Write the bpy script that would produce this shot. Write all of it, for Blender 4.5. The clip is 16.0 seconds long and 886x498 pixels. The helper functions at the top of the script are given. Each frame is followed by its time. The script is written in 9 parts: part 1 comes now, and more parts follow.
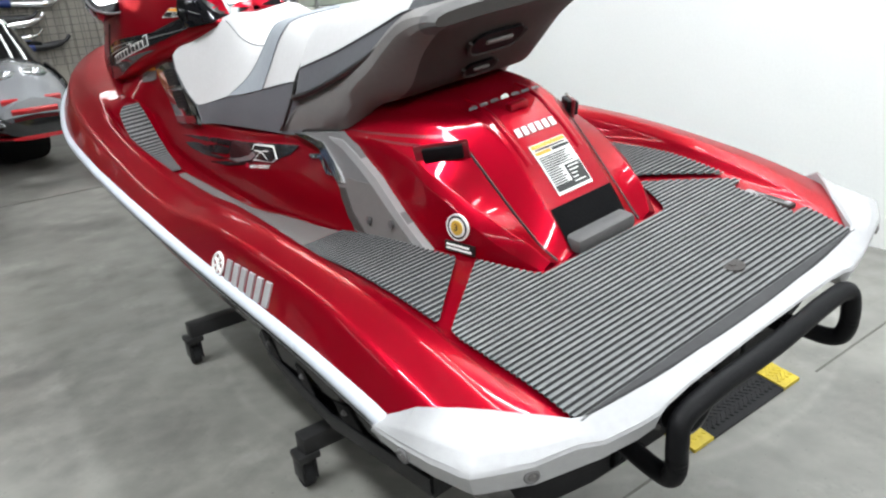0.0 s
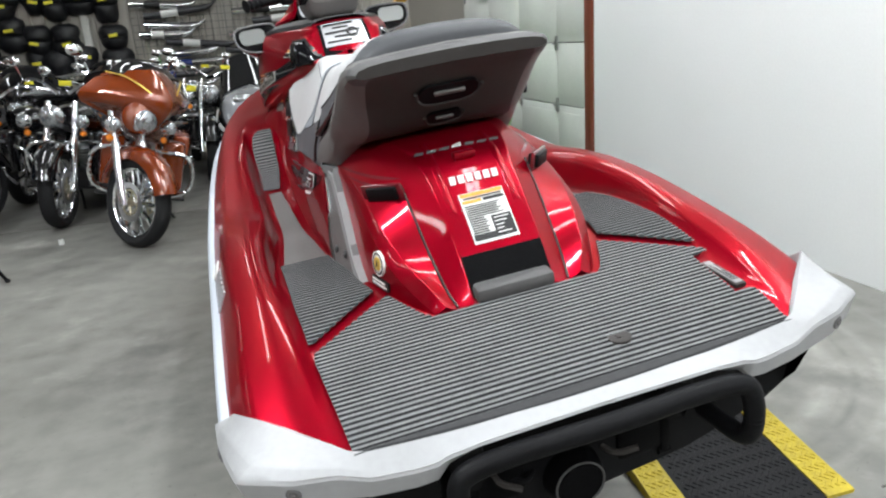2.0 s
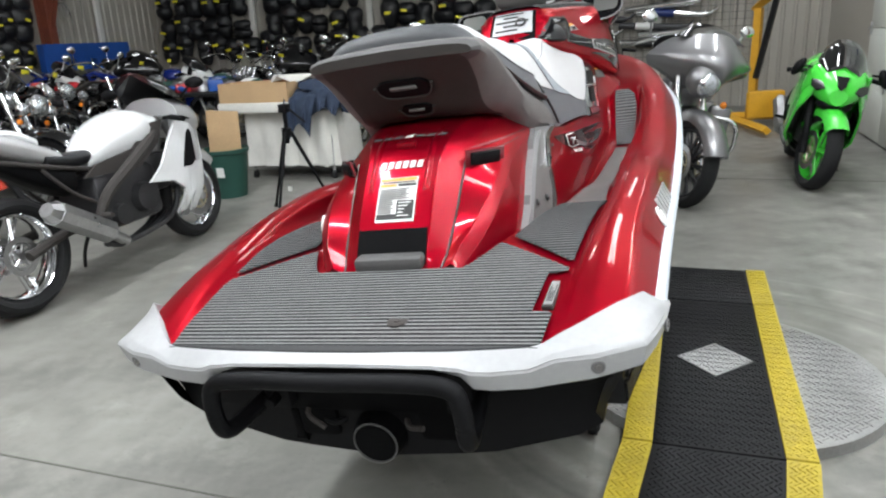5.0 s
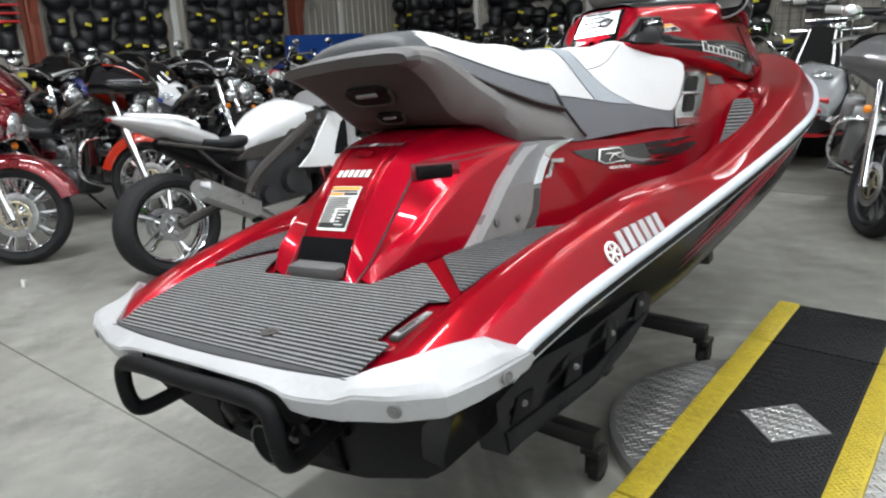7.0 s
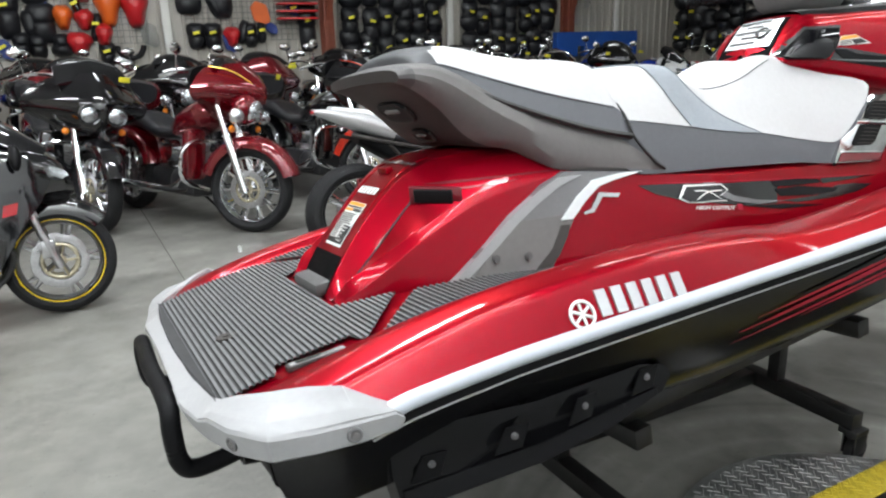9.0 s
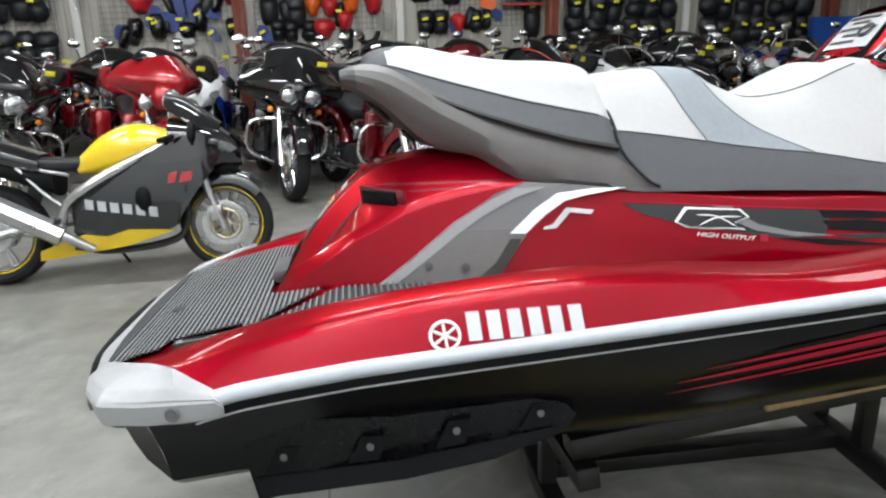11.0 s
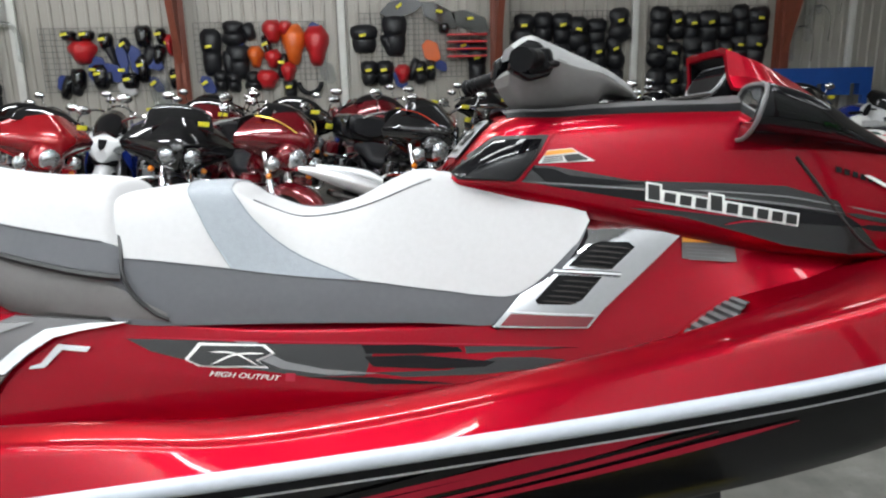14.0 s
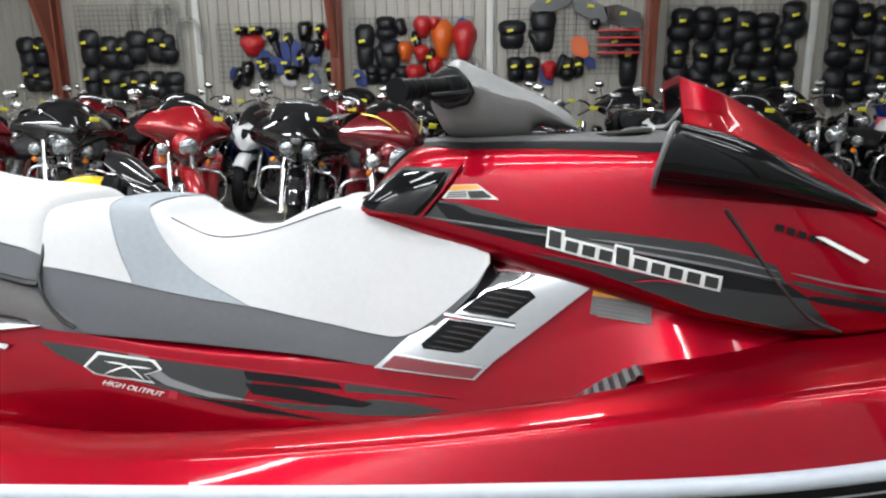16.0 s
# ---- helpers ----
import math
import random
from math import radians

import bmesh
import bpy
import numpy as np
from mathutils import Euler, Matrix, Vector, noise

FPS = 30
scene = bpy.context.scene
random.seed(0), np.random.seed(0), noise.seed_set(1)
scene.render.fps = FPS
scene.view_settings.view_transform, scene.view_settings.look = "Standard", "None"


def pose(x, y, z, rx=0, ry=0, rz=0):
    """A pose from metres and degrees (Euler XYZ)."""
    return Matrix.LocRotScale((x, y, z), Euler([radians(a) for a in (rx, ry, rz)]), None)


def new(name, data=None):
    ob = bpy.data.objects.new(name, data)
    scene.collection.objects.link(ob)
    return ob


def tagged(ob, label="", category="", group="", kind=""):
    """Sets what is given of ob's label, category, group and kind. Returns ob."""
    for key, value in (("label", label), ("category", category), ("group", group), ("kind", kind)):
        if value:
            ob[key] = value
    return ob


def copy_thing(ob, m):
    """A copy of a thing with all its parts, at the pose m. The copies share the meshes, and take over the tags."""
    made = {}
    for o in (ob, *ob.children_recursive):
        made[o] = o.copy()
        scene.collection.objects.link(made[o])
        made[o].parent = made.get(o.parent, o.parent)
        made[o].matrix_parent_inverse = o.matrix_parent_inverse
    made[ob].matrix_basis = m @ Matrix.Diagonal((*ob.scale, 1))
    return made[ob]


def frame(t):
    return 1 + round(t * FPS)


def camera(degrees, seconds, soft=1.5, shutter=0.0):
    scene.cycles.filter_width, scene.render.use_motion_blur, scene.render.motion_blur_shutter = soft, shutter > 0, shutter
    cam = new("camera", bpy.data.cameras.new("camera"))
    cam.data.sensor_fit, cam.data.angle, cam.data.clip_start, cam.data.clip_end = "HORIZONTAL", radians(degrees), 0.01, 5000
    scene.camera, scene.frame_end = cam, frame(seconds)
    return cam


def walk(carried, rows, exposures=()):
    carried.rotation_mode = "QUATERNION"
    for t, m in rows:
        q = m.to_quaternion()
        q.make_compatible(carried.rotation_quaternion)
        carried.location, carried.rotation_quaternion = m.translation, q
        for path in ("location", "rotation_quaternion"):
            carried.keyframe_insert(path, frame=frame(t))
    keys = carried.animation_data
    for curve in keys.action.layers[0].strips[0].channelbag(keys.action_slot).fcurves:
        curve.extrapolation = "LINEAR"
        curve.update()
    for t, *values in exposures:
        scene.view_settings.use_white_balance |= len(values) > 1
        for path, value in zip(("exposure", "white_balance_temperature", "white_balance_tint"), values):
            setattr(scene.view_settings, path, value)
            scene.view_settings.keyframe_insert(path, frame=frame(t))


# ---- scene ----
cam = camera(64.1, 16.0, soft=2.2)
ROWS = [
    (0.0, -0.9893, -0.5653, 1.2101, 69.33, 4.301, -36.877),
    (0.5, -0.8931, -0.7417, 1.2307, 70.932, 4.276, -31.432),
    (1.0, -0.7866, -0.825, 1.233, 72.824, 4.0, -27.283),
    (1.5, -0.622, -0.8478, 1.2222, 73.373, 3.207, -22.537),
    (2.0, -0.4751, -0.9006, 1.2067, 73.282, 3.823, -16.571),
    (2.5, -0.2993, -1.0187, 1.2065, 72.152, 3.56, -10.585),
    (3.0, -0.1503, -1.0511, 1.1976, 72.045, 3.912, -5.945),
    (3.5, 0.0165, -1.033, 1.2024, 71.97, 3.125, -0.908),
    (4.0, 0.2062, -1.0531, 1.1969, 72.692, 2.981, 4.841),
    (4.5, 0.4019, -1.0757, 1.2044, 73.037, 2.915, 12.003),
    (7.0, 1.1341, -0.6795, 1.2222, 73.341, 2.35, 38.247),
    (7.5, 1.2229, -0.5552, 1.2248, 73.521, 2.656, 43.464),
    (8.0, 1.3627, -0.4369, 1.2309, 73.152, 1.677, 50.681),
    (8.5, 1.4259, -0.3068, 1.2327, 72.824, 2.112, 56.264),
    (9.0, 1.4356, -0.1459, 1.2459, 73.731, 1.556, 61.526),
    (9.5, 1.494, 0.0043, 1.2478, 73.249, 2.142, 67.27),
    (12.0, 1.6104, 0.8098, 1.3023, 73.298, 0.374, 85.621),
    (12.5, 1.5719, 0.9996, 1.3287, 73.733, -0.22, 81.994),
    (13.0, 1.5708, 1.1474, 1.3466, 76.095, -0.378, 80.75),
    (13.5, 1.594, 1.3132, 1.3734, 76.394, 0.235, 81.86),
    (14.0, 1.552, 1.4704, 1.3898, 76.105, 1.206, 82.928),
    (14.5, 1.5004, 1.6038, 1.4226, 77.132, 0.793, 84.301),
    (15.0, 1.504, 1.7557, 1.4432, 76.614, 0.905, 87.825),
    (15.5, 1.5112, 1.9018, 1.4569, 75.444, 1.018, 93.246),
    (16.0, 1.4651, 2.0164, 1.4514, 75.62, 0.383, 97.272),
]
walk(cam, [(t, pose(x, y, z, rx, ry, rz)) for t, x, y, z, rx, ry, rz in ROWS],
     [(0.0, 0.26), (2.5, 0.02), (4.5, 0.10), (9.5, 0.0), (12.0, -0.12), (16.0, -0.10)])

# ---- light: rows of ceiling tubes, one an added wall wash, no daylight ----
world = bpy.data.worlds.new("world")
scene.world = world
world.use_nodes = True
world.node_tree.nodes["Background"].inputs[0].default_value = (0.8, 0.9, 1.0, 1)
world.node_tree.nodes["Background"].inputs[1].default_value = 0.004
TUBE_POWER = 38.0
# the x = 1.55 row is an unseen helper that brightens the east wall
LIGHTS = [(x, y, f * g) for x, f in ((1.55, 1.68), (0.6, 0.72), (-2.2, 2.5), (-5.6, 0.65)) for y, g in ((-3.6, 1.1), (0.6, 1.15), (4.6, 0.85 if x > 1 else 0.55 if x > -2 else 0.16), (8.6, 0.2 if x > -2 else 0.08))]


# ---- materials ----
def mat(name, color, rough=0.5, metal=0.0, coat=0.0, vary=0.12, scale=6.0, bump=0.0, bscale=60.0, fine=80.0, trans=0.0,
        emit=0.0, island=0.0, spec=0.5):
    m = bpy.data.materials.new(name)
    m.use_nodes = True
    nt = m.node_tree
    n, l = nt.nodes, nt.links
    p = n["Principled BSDF"]
    p.inputs["Roughness"].default_value = rough
    p.inputs["Metallic"].default_value = metal
    p.inputs["Coat Weight"].default_value = coat
    p.inputs["Coat Roughness"].default_value = 0.04
    p.inputs["Transmission Weight"].default_value = trans
    p.inputs["Specular IOR Level"].default_value = spec
    p.inputs["Base Color"].default_value = (*color, 1)
    if emit:
        p.inputs["Emission Color"].default_value = (*color, 1)
        p.inputs["Emission Strength"].default_value = emit
    if vary:
        tc = n.new("ShaderNodeTexCoord")
        a = n.new("ShaderNodeTexNoise")
        a.inputs["Scale"].default_value = scale
        a.inputs["Detail"].default_value = 6
        b = n.new("ShaderNodeTexNoise")
        b.inputs["Scale"].default_value = fine
        b.inputs["Detail"].default_value = 3
        add = n.new("ShaderNodeMath")
        add.operation = "ADD"
        for t in (a, b):
            l.new(tc.outputs["Object"], t.inputs["Vector"])
        l.new(a.outputs["Fac"], add.inputs[0])
        l.new(b.outputs["Fac"], add.inputs[1])
        fac = add.outputs[0]
        if island:
            geo = n.new("ShaderNodeNewGeometry")
            mul = n.new("ShaderNodeMath")
            mul.operation = "MULTIPLY_ADD"
            mul.inputs[1].default_value = island
            l.new(geo.outputs["Random Per Island"], mul.inputs[0])
            l.new(fac, mul.inputs[2])
            fac = mul.outputs[0]
        ramp = n.new("ShaderNodeMapRange")
        ramp.inputs["From Min"].default_value = 0.6
        ramp.inputs["From Max"].default_value = 1.4
        ramp.inputs["To Min"].default_value = 1 - vary
        ramp.inputs["To Max"].default_value = 1 + vary
        l.new(fac, ramp.inputs["Value"])
        mix = n.new("ShaderNodeVectorMath")
        mix.operation = "SCALE"
        mix.inputs[0].default_value = color
        l.new(ramp.outputs[0], mix.inputs["Scale"])
        l.new(mix.outputs[0], p.inputs["Base Color"])
        rr = n.new("ShaderNodeMapRange")
        rr.inputs["From Min"].default_value = 0.3
        rr.inputs["From Max"].default_value = 0.7
        rr.inputs["To Min"].default_value = max(rough - 0.35 * vary, 0.02)
        rr.inputs["To Max"].default_value = min(rough + 0.35 * vary, 1)
        l.new(a.outputs["Fac"], rr.inputs["Value"])
        l.new(rr.outputs[0], p.inputs["Roughness"])
        if bump:
            c = n.new("ShaderNodeTexNoise")
            c.inputs["Scale"].default_value = bscale
            c.inputs["Detail"].default_value = 4
            l.new(tc.outputs["Object"], c.inputs["Vector"])
            bm_ = n.new("ShaderNodeBump")
            bm_.inputs["Strength"].default_value = bump
            bm_.inputs["Distance"].default_value = 0.004
            l.new(c.outputs["Fac"], bm_.inputs["Height"])
            l.new(bm_.outputs[0], p.inputs["Normal"])
    return m


RED = mat("candy_red_paint", (0.258, 0.0007, 0.0095), 0.31, 0.60, 0.38, vary=0.05, scale=2, fine=900, spec=0.2)
RED.node_tree.nodes["Principled BSDF"].inputs["Specular Tint"].default_value = (0.75, 0.06, 0.09, 1)
# darkened red for painted crease shade and the vent foot's reflection
REDDARK = mat("dark_red_shade_and_reflection", (0.16, 0.004, 0.012), 0.3, 0.4, 1.0, vary=0.05)
BLACKGLOSS = mat("black_gloss_plastic", (0.004, 0.004, 0.005), 0.05, 0.0, 0.0, vary=0.08, spec=0.28)
BLACK = mat("black_plastic", (0.0055, 0.0055, 0.0062), 0.50, vary=0.25, bump=0.15, bscale=300, spec=0.1)
HULLBLACK = mat("black_gelcoat", (0.00546, 0.00546, 0.0063), 0.18, 0.0, 0.0, vary=0.1, scale=3, spec=0.2)
# black lowered further to carry the shade of the stern cavity and hollows
PUMPK = mat("black_with_cavity_shade", (0.0026, 0.0026, 0.003), 0.55, vary=0.3, scale=9, bump=0.2, bscale=200, spec=0.05)
RUBBER = mat("tyre_rubber", (0.013, 0.013, 0.014), 0.75, vary=0.25, bump=0.25, bscale=120, spec=0.25)
WHITEB = mat("white_bumper_plastic", (0.315, 0.317, 0.322), 0.42, vary=0.06, scale=5, bump=0.06, bscale=500)
RAILMAT = mat("white_vinyl_rail", (0.4368, 0.4704, 0.5208), 0.4, vary=0.05, scale=9)
SILVER = mat("silver_stripe", (0.55, 0.56, 0.58), 0.3, 0.6, vary=0.05)
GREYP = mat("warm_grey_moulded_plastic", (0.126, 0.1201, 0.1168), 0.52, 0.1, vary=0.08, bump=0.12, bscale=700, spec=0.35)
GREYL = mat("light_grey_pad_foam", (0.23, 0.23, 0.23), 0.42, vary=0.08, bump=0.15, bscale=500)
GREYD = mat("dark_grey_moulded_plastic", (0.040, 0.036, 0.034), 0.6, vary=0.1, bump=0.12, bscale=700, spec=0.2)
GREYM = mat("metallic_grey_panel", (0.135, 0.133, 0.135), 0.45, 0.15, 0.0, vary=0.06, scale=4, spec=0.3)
GREYE = mat("panel_edge_lit_grey", (0.26, 0.262, 0.265), 0.42, 0.2, 0.0, vary=0.06, scale=4, spec=0.35)
GREYX = mat("grey_handle_lip", (0.080, 0.078, 0.078), 0.55, vary=0.1, bump=0.12, bscale=700, spec=0.25)
VINYLW = mat("light_grey_vinyl", (0.475, 0.473, 0.475), 0.55, vary=0.05, scale=7, bump=0.12, bscale=500)
VINYLG = mat("slate_grey_vinyl", (0.085, 0.088, 0.097), 0.55, vary=0.08, scale=7, bump=0.15, bscale=500)
VINYLD = mat("charcoal_vinyl", (0.040, 0.042, 0.046), 0.5, vary=0.08, scale=7, bump=0.15, bscale=500, spec=0.3)
VINYLM = mat("silver_grey_woven_vinyl", (0.252, 0.2772, 0.3024), 0.5, vary=0.1, bump=0.35, bscale=350)
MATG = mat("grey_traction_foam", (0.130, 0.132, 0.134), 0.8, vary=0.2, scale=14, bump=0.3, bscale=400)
# darker foam tone: shade between the ribs, and the mat's dark edge
MATD = mat("dark_mat_edge_and_groove_shade", (0.031, 0.0315, 0.033), 0.9, vary=0.2, scale=14)
CHROME = mat("chrome", (0.82, 0.83, 0.85), 0.07, 1.0, vary=0.04)
WAVYCHROME = mat("wavy_chrome", (0.62, 0.63, 0.65), 0.06, 1.0, vary=0.04, bump=0.9, bscale=9)
STEEL = mat("brushed_steel", (0.5, 0.5, 0.51), 0.32, 1.0, vary=0.15, scale=20)
LABELW = mat("label_white", (0.72, 0.72, 0.70), 0.4, vary=0.03)
LABELO = mat("label_orange", (0.80, 0.32, 0.03), 0.4, vary=0.05)
LABELK = mat("label_black", (0.008, 0.008, 0.008), 0.4, vary=0.05)
LABELY = mat("label_yellow", (0.75, 0.68, 0.04), 0.5, vary=0.05)
GOLD = mat("gold_foil", (0.75, 0.55, 0.10), 0.3, 0.6, vary=0.08)
MIRROR = mat("mirror_glass", (0.9, 0.92, 0.93), 0.02, 1.0, vary=0)
SMOKE = mat("smoked_screen", (0.008, 0.008, 0.009), 0.05, 0.0, 0.8, vary=0.05)


def concrete():
    """Sealed concrete: cloudy tone, dark stains, fine speckle and swept ring scuffs round the lift."""
    m = mat("sealed_concrete", (0.1883, 0.1843, 0.1676), 0.42, vary=0.34, scale=0.8, fine=7, bump=0.12, bscale=25)
    n, l = m.node_tree.nodes, m.node_tree.links
    p = n["Principled BSDF"]
    base = p.inputs["Base Color"].links[0].from_socket
    tc = n.new("ShaderNodeTexCoord")

    def noise_(scale, detail, lo, hi, a, b):
        t = n.new("ShaderNodeTexNoise")
        t.inputs["Scale"].default_value = scale
        t.inputs["Detail"].default_value = detail
        t.inputs["Roughness"].default_value = 0.65
        l.new(tc.outputs["Object"], t.inputs["Vector"])
        r = n.new("ShaderNodeMapRange")
        for k, val in (("From Min", lo), ("From Max", hi), ("To Min", a), ("To Max", b)):
            r.inputs[k].default_value = val
        l.new(t.outputs["Fac"], r.inputs["Value"])
        return r.outputs[0]

    def math_(op, a, b=None):
        q = n.new("ShaderNodeMath")
        q.operation = op
        for i, val in enumerate((a, b)):
            if val is None:
                continue
            if isinstance(val, (int, float)):
                q.inputs[i].default_value = val
            else:
                l.new(val, q.inputs[i])
        return q.outputs[0]
    stain = noise_(1.7, 9, 0.50, 0.68, 1.0, 0.58)
    speck = noise_(55, 2, 0.66, 0.74, 1.0, 0.72)
    pale = noise_(3.2, 7, 0.56, 0.70, 1.0, 1.35)
    sep = n.new("ShaderNodeSeparateXYZ")
    l.new(tc.outputs["Object"], sep.inputs[0])
    dx, dy = math_("SUBTRACT", sep.outputs[0], 0.75), math_("SUBTRACT", sep.outputs[1], 1.40)
    rad = math_("SQRT", math_("ADD", math_("MULTIPLY", dx, dx), math_("MULTIPLY", dy, dy)))
    rings = None
    for r0, w, amp in ((0.80, 0.05, 0.55), (0.66, 0.025, 0.3), (0.98, 0.03, 0.4), (0.89, 0.02, -0.3), (1.15, 0.02, 0.25)):
        d = math_("DIVIDE", math_("ABSOLUTE", math_("SUBTRACT", rad, r0)), w)
        g = math_("MULTIPLY", math_("MAXIMUM", math_("SUBTRACT", 1.0, d), 0.0), amp)
        rings = g if rings is None else math_("ADD", rings, g)
    rings = math_("MULTIPLY", rings, noise_(4.0, 4, 0.35, 0.6, 0.1, 1.0))
    total = math_("MULTIPLY", math_("MULTIPLY", stain, speck), math_("MULTIPLY", pale, math_("ADD", 1.0, rings)))
    sc = n.new("ShaderNodeVectorMath")
    sc.operation = "SCALE"
    l.new(base, sc.inputs[0])
    l.new(total, sc.inputs["Scale"])
    l.new(sc.outputs[0], p.inputs["Base Color"])
    return m


FLOOR = concrete()
WALLW = mat("white_painted_wall", (0.91, 0.93, 0.93), 0.6, vary=0.03, scale=1.5, bump=0.05)
SIDING = mat("beige_ribbed_siding", (0.375, 0.354, 0.312), 0.45, 0.1, vary=0.12, scale=1.2, bump=0.05)
POSTW = mat("white_steel_post", (0.66, 0.66, 0.62), 0.5, vary=0.08)
OXIDE = mat("red_oxide_steel", (0.21, 0.055, 0.03), 0.5, vary=0.2, scale=5, bump=0.1)
DOORP = mat("white_door_panel", (0.62, 0.64, 0.60), 0.5, vary=0.10, scale=2.5)
CEIL = mat("ceiling_liner", (0.30, 0.30, 0.29), 0.8, vary=0.06, scale=1)
YELLOW = mat("yellow_safety_paint", (0.43, 0.33, 0.020), 0.55, vary=0.25, scale=9, bump=0.2)
DIAMOND = mat("diamond_plate_aluminium", (0.39, 0.39, 0.385), 0.33, 0.85, vary=0.15, scale=8)
RAMPBLK = mat("black_tread_plate", (0.011, 0.011, 0.012), 0.5, 0.0, vary=0.3, scale=5, spec=0.13)
WIRE = mat("grid_wire", (0.16, 0.16, 0.165), 0.4, 0.5, vary=0.1)
TUBE = mat("tube_light", (0.93, 0.97, 1.0), 0.5, vary=0, emit=9.0)


# ---- mesh helpers ----
def mesh_ob(name, verts, faces, material, parent=None, label="", smooth=35.0, mats=None, idx=None):
    me = bpy.data.meshes.new(name)
    me.from_pydata([tuple(v) for v in verts], [], faces)
    for m in (mats or [material]):
        me.materials.append(m)
    if idx is not None:
        me.polygons.foreach_set("material_index", idx)
    if smooth:
        me.polygons.foreach_set("use_smooth", [True] * len(me.polygons))
        me.set_sharp_from_angle(angle=radians(smooth))
    me.update()
    ob = new(name, me)
    if parent is not None:
        ob.parent = parent
    if label:
        ob["label"] = label
    return ob


def part(name, bm, material, parent=None, label="", smooth=35.0):
    me = bpy.data.meshes.new(name)
    bm.to_mesh(me)
    bm.free()
    me.materials.append(material)
    if smooth:
        me.polygons.foreach_set("use_smooth", [True] * len(me.polygons))
        me.set_sharp_from_angle(angle=radians(smooth))
    ob = new(name, me)
    if parent is not None:
        ob.parent = parent
    if label:
        ob["label"] = label
    return ob


def thing(name, m, label, category, group="", kind=""):
    ob = new(name)
    ob.empty_display_size = 0.1
    ob.matrix_world = m
    return tagged(ob, label, category, group, kind)


def cr(p0, p1, p2, p3, t):
    return 0.5 * (2 * p1 + (p2 - p0) * t + (2 * p0 - 5 * p1 + 4 * p2 - p3) * t * t + (3 * p1 - p0 - 3 * p2 + p3) * t ** 3)


def spline(pts, n):
    """Catmull-Rom through the points, n pieces a span."""
    p = np.array(pts, float)
    q = np.vstack([2 * p[0] - p[1], p, 2 * p[-1] - p[-2]])
    out = []
    for i in range(len(p) - 1):
        for k in range(n):
            out.append(cr(q[i], q[i + 1], q[i + 2], q[i + 3], k / n))
    out.append(p[-1])
    return np.array(out)


def soften(poly, times):
    """Corner cutting, ends kept."""
    p = np.array(poly, float)
    for _ in range(times):
        a, b = 0.75 * p[:-1] + 0.25 * p[1:], 0.25 * p[:-1] + 0.75 * p[1:]
        p = np.vstack([p[:1], np.stack([a, b], 1).reshape(-1, p.shape[1])[1:-1], p[-1:]])
    return p


def stations(secs, n=4, cut=1):
    """secs: (y, [(x, z), ...]) half sections with the same count. Returns an array [station][point] of x, y, z."""
    flat = np.array([[c for x, z in s for c in (x, y, z)] for y, s in secs])
    fine = spline(flat, n).reshape(-1, len(secs[0][1]), 3)
    return np.array([soften(s, cut) for s in fine])


def loft(name, st, material, parent=None, label="", mirror=True, caps=False, smooth=40.0, mats=None, pick=None, flip=False):
    """A skin over stations; mirrored in x = 0 when the section starts there."""
    if mirror:
        m = st[:, ::-1].copy()
        m[:, :, 0] *= -1
        if abs(st[:, 0, 0]).max() < 1e-6:
            st = np.concatenate([m[:, :-1], st], 1)
            groups = [st]
        elif abs(st[:, -1, 0]).max() < 1e-6:
            st = np.concatenate([st, m[:, 1:]], 1)
            groups = [st]
        else:
            groups = [st, m]
    else:
        groups = [st]
    verts, faces = [], []
    for g in groups:
        o, (a, b) = len(verts), g.shape[:2]
        verts += [tuple(v) for v in g.reshape(-1, 3)]
        for i in range(a - 1):
            for j in range(b - 1):
                f = (o + i * b + j, o + i * b + j + 1, o + (i + 1) * b + j + 1, o + (i + 1) * b + j)
                faces.append(f[::-1] if flip else f)
        if caps:
            faces.append(tuple(o + j for j in range(b))[::-1])
            faces.append(tuple(o + (a - 1) * b + j for j in range(b)))
    idx = None
    if pick:
        v = np.array(verts)
        idx = [pick(*v[list(f)].mean(0)) for f in faces]
    return mesh_ob(name, verts, faces, material, parent, label, smooth, mats, idx)


def box(bm, x0, x1, y0, y1, z0, z1, bevel=0.0, m=None):
    r = bmesh.ops.create_cube(bm, size=1, matrix=Matrix.LocRotScale(((x0 + x1) / 2, (y0 + y1) / 2, (z0 + z1) / 2), None,
                                                                    (x1 - x0, y1 - y0, z1 - z0)))
    vs = r["verts"]
    if bevel:
        es = list({e for v in vs for e in v.link_edges})
        q = bmesh.ops.bevel(bm, geom=es, offset=bevel, segments=2, affect="EDGES", profile=0.5)
        vs = list({v for f in q["faces"] for v in f.verts} | {v for v in vs if v.is_valid})
    if m is not None:
        bmesh.ops.transform(bm, matrix=m, verts=vs)
    return vs


def cyl(bm, a, b, r, seg=16, r2=None):
    a, b = Vector(a), Vector(b)
    d = b - a
    m = Matrix.Translation((a + b) / 2) @ d.to_track_quat("Z", "Y").to_matrix().to_4x4()
    return bmesh.ops.create_cone(bm, cap_ends=True, segments=seg, radius1=r, radius2=r if r2 is None else r2, depth=d.length, matrix=m)["verts"]


def ball(bm, c, s, seg=14, rot=None):
    m = Matrix.Translation(c) @ (rot.to_4x4() if rot else Matrix.Identity(4)) @ Matrix.Diagonal((*s, 1))
    return bmesh.ops.create_uvsphere(bm, u_segments=seg, v_segments=max(6, seg * 2 // 3), radius=1, matrix=m)["verts"]


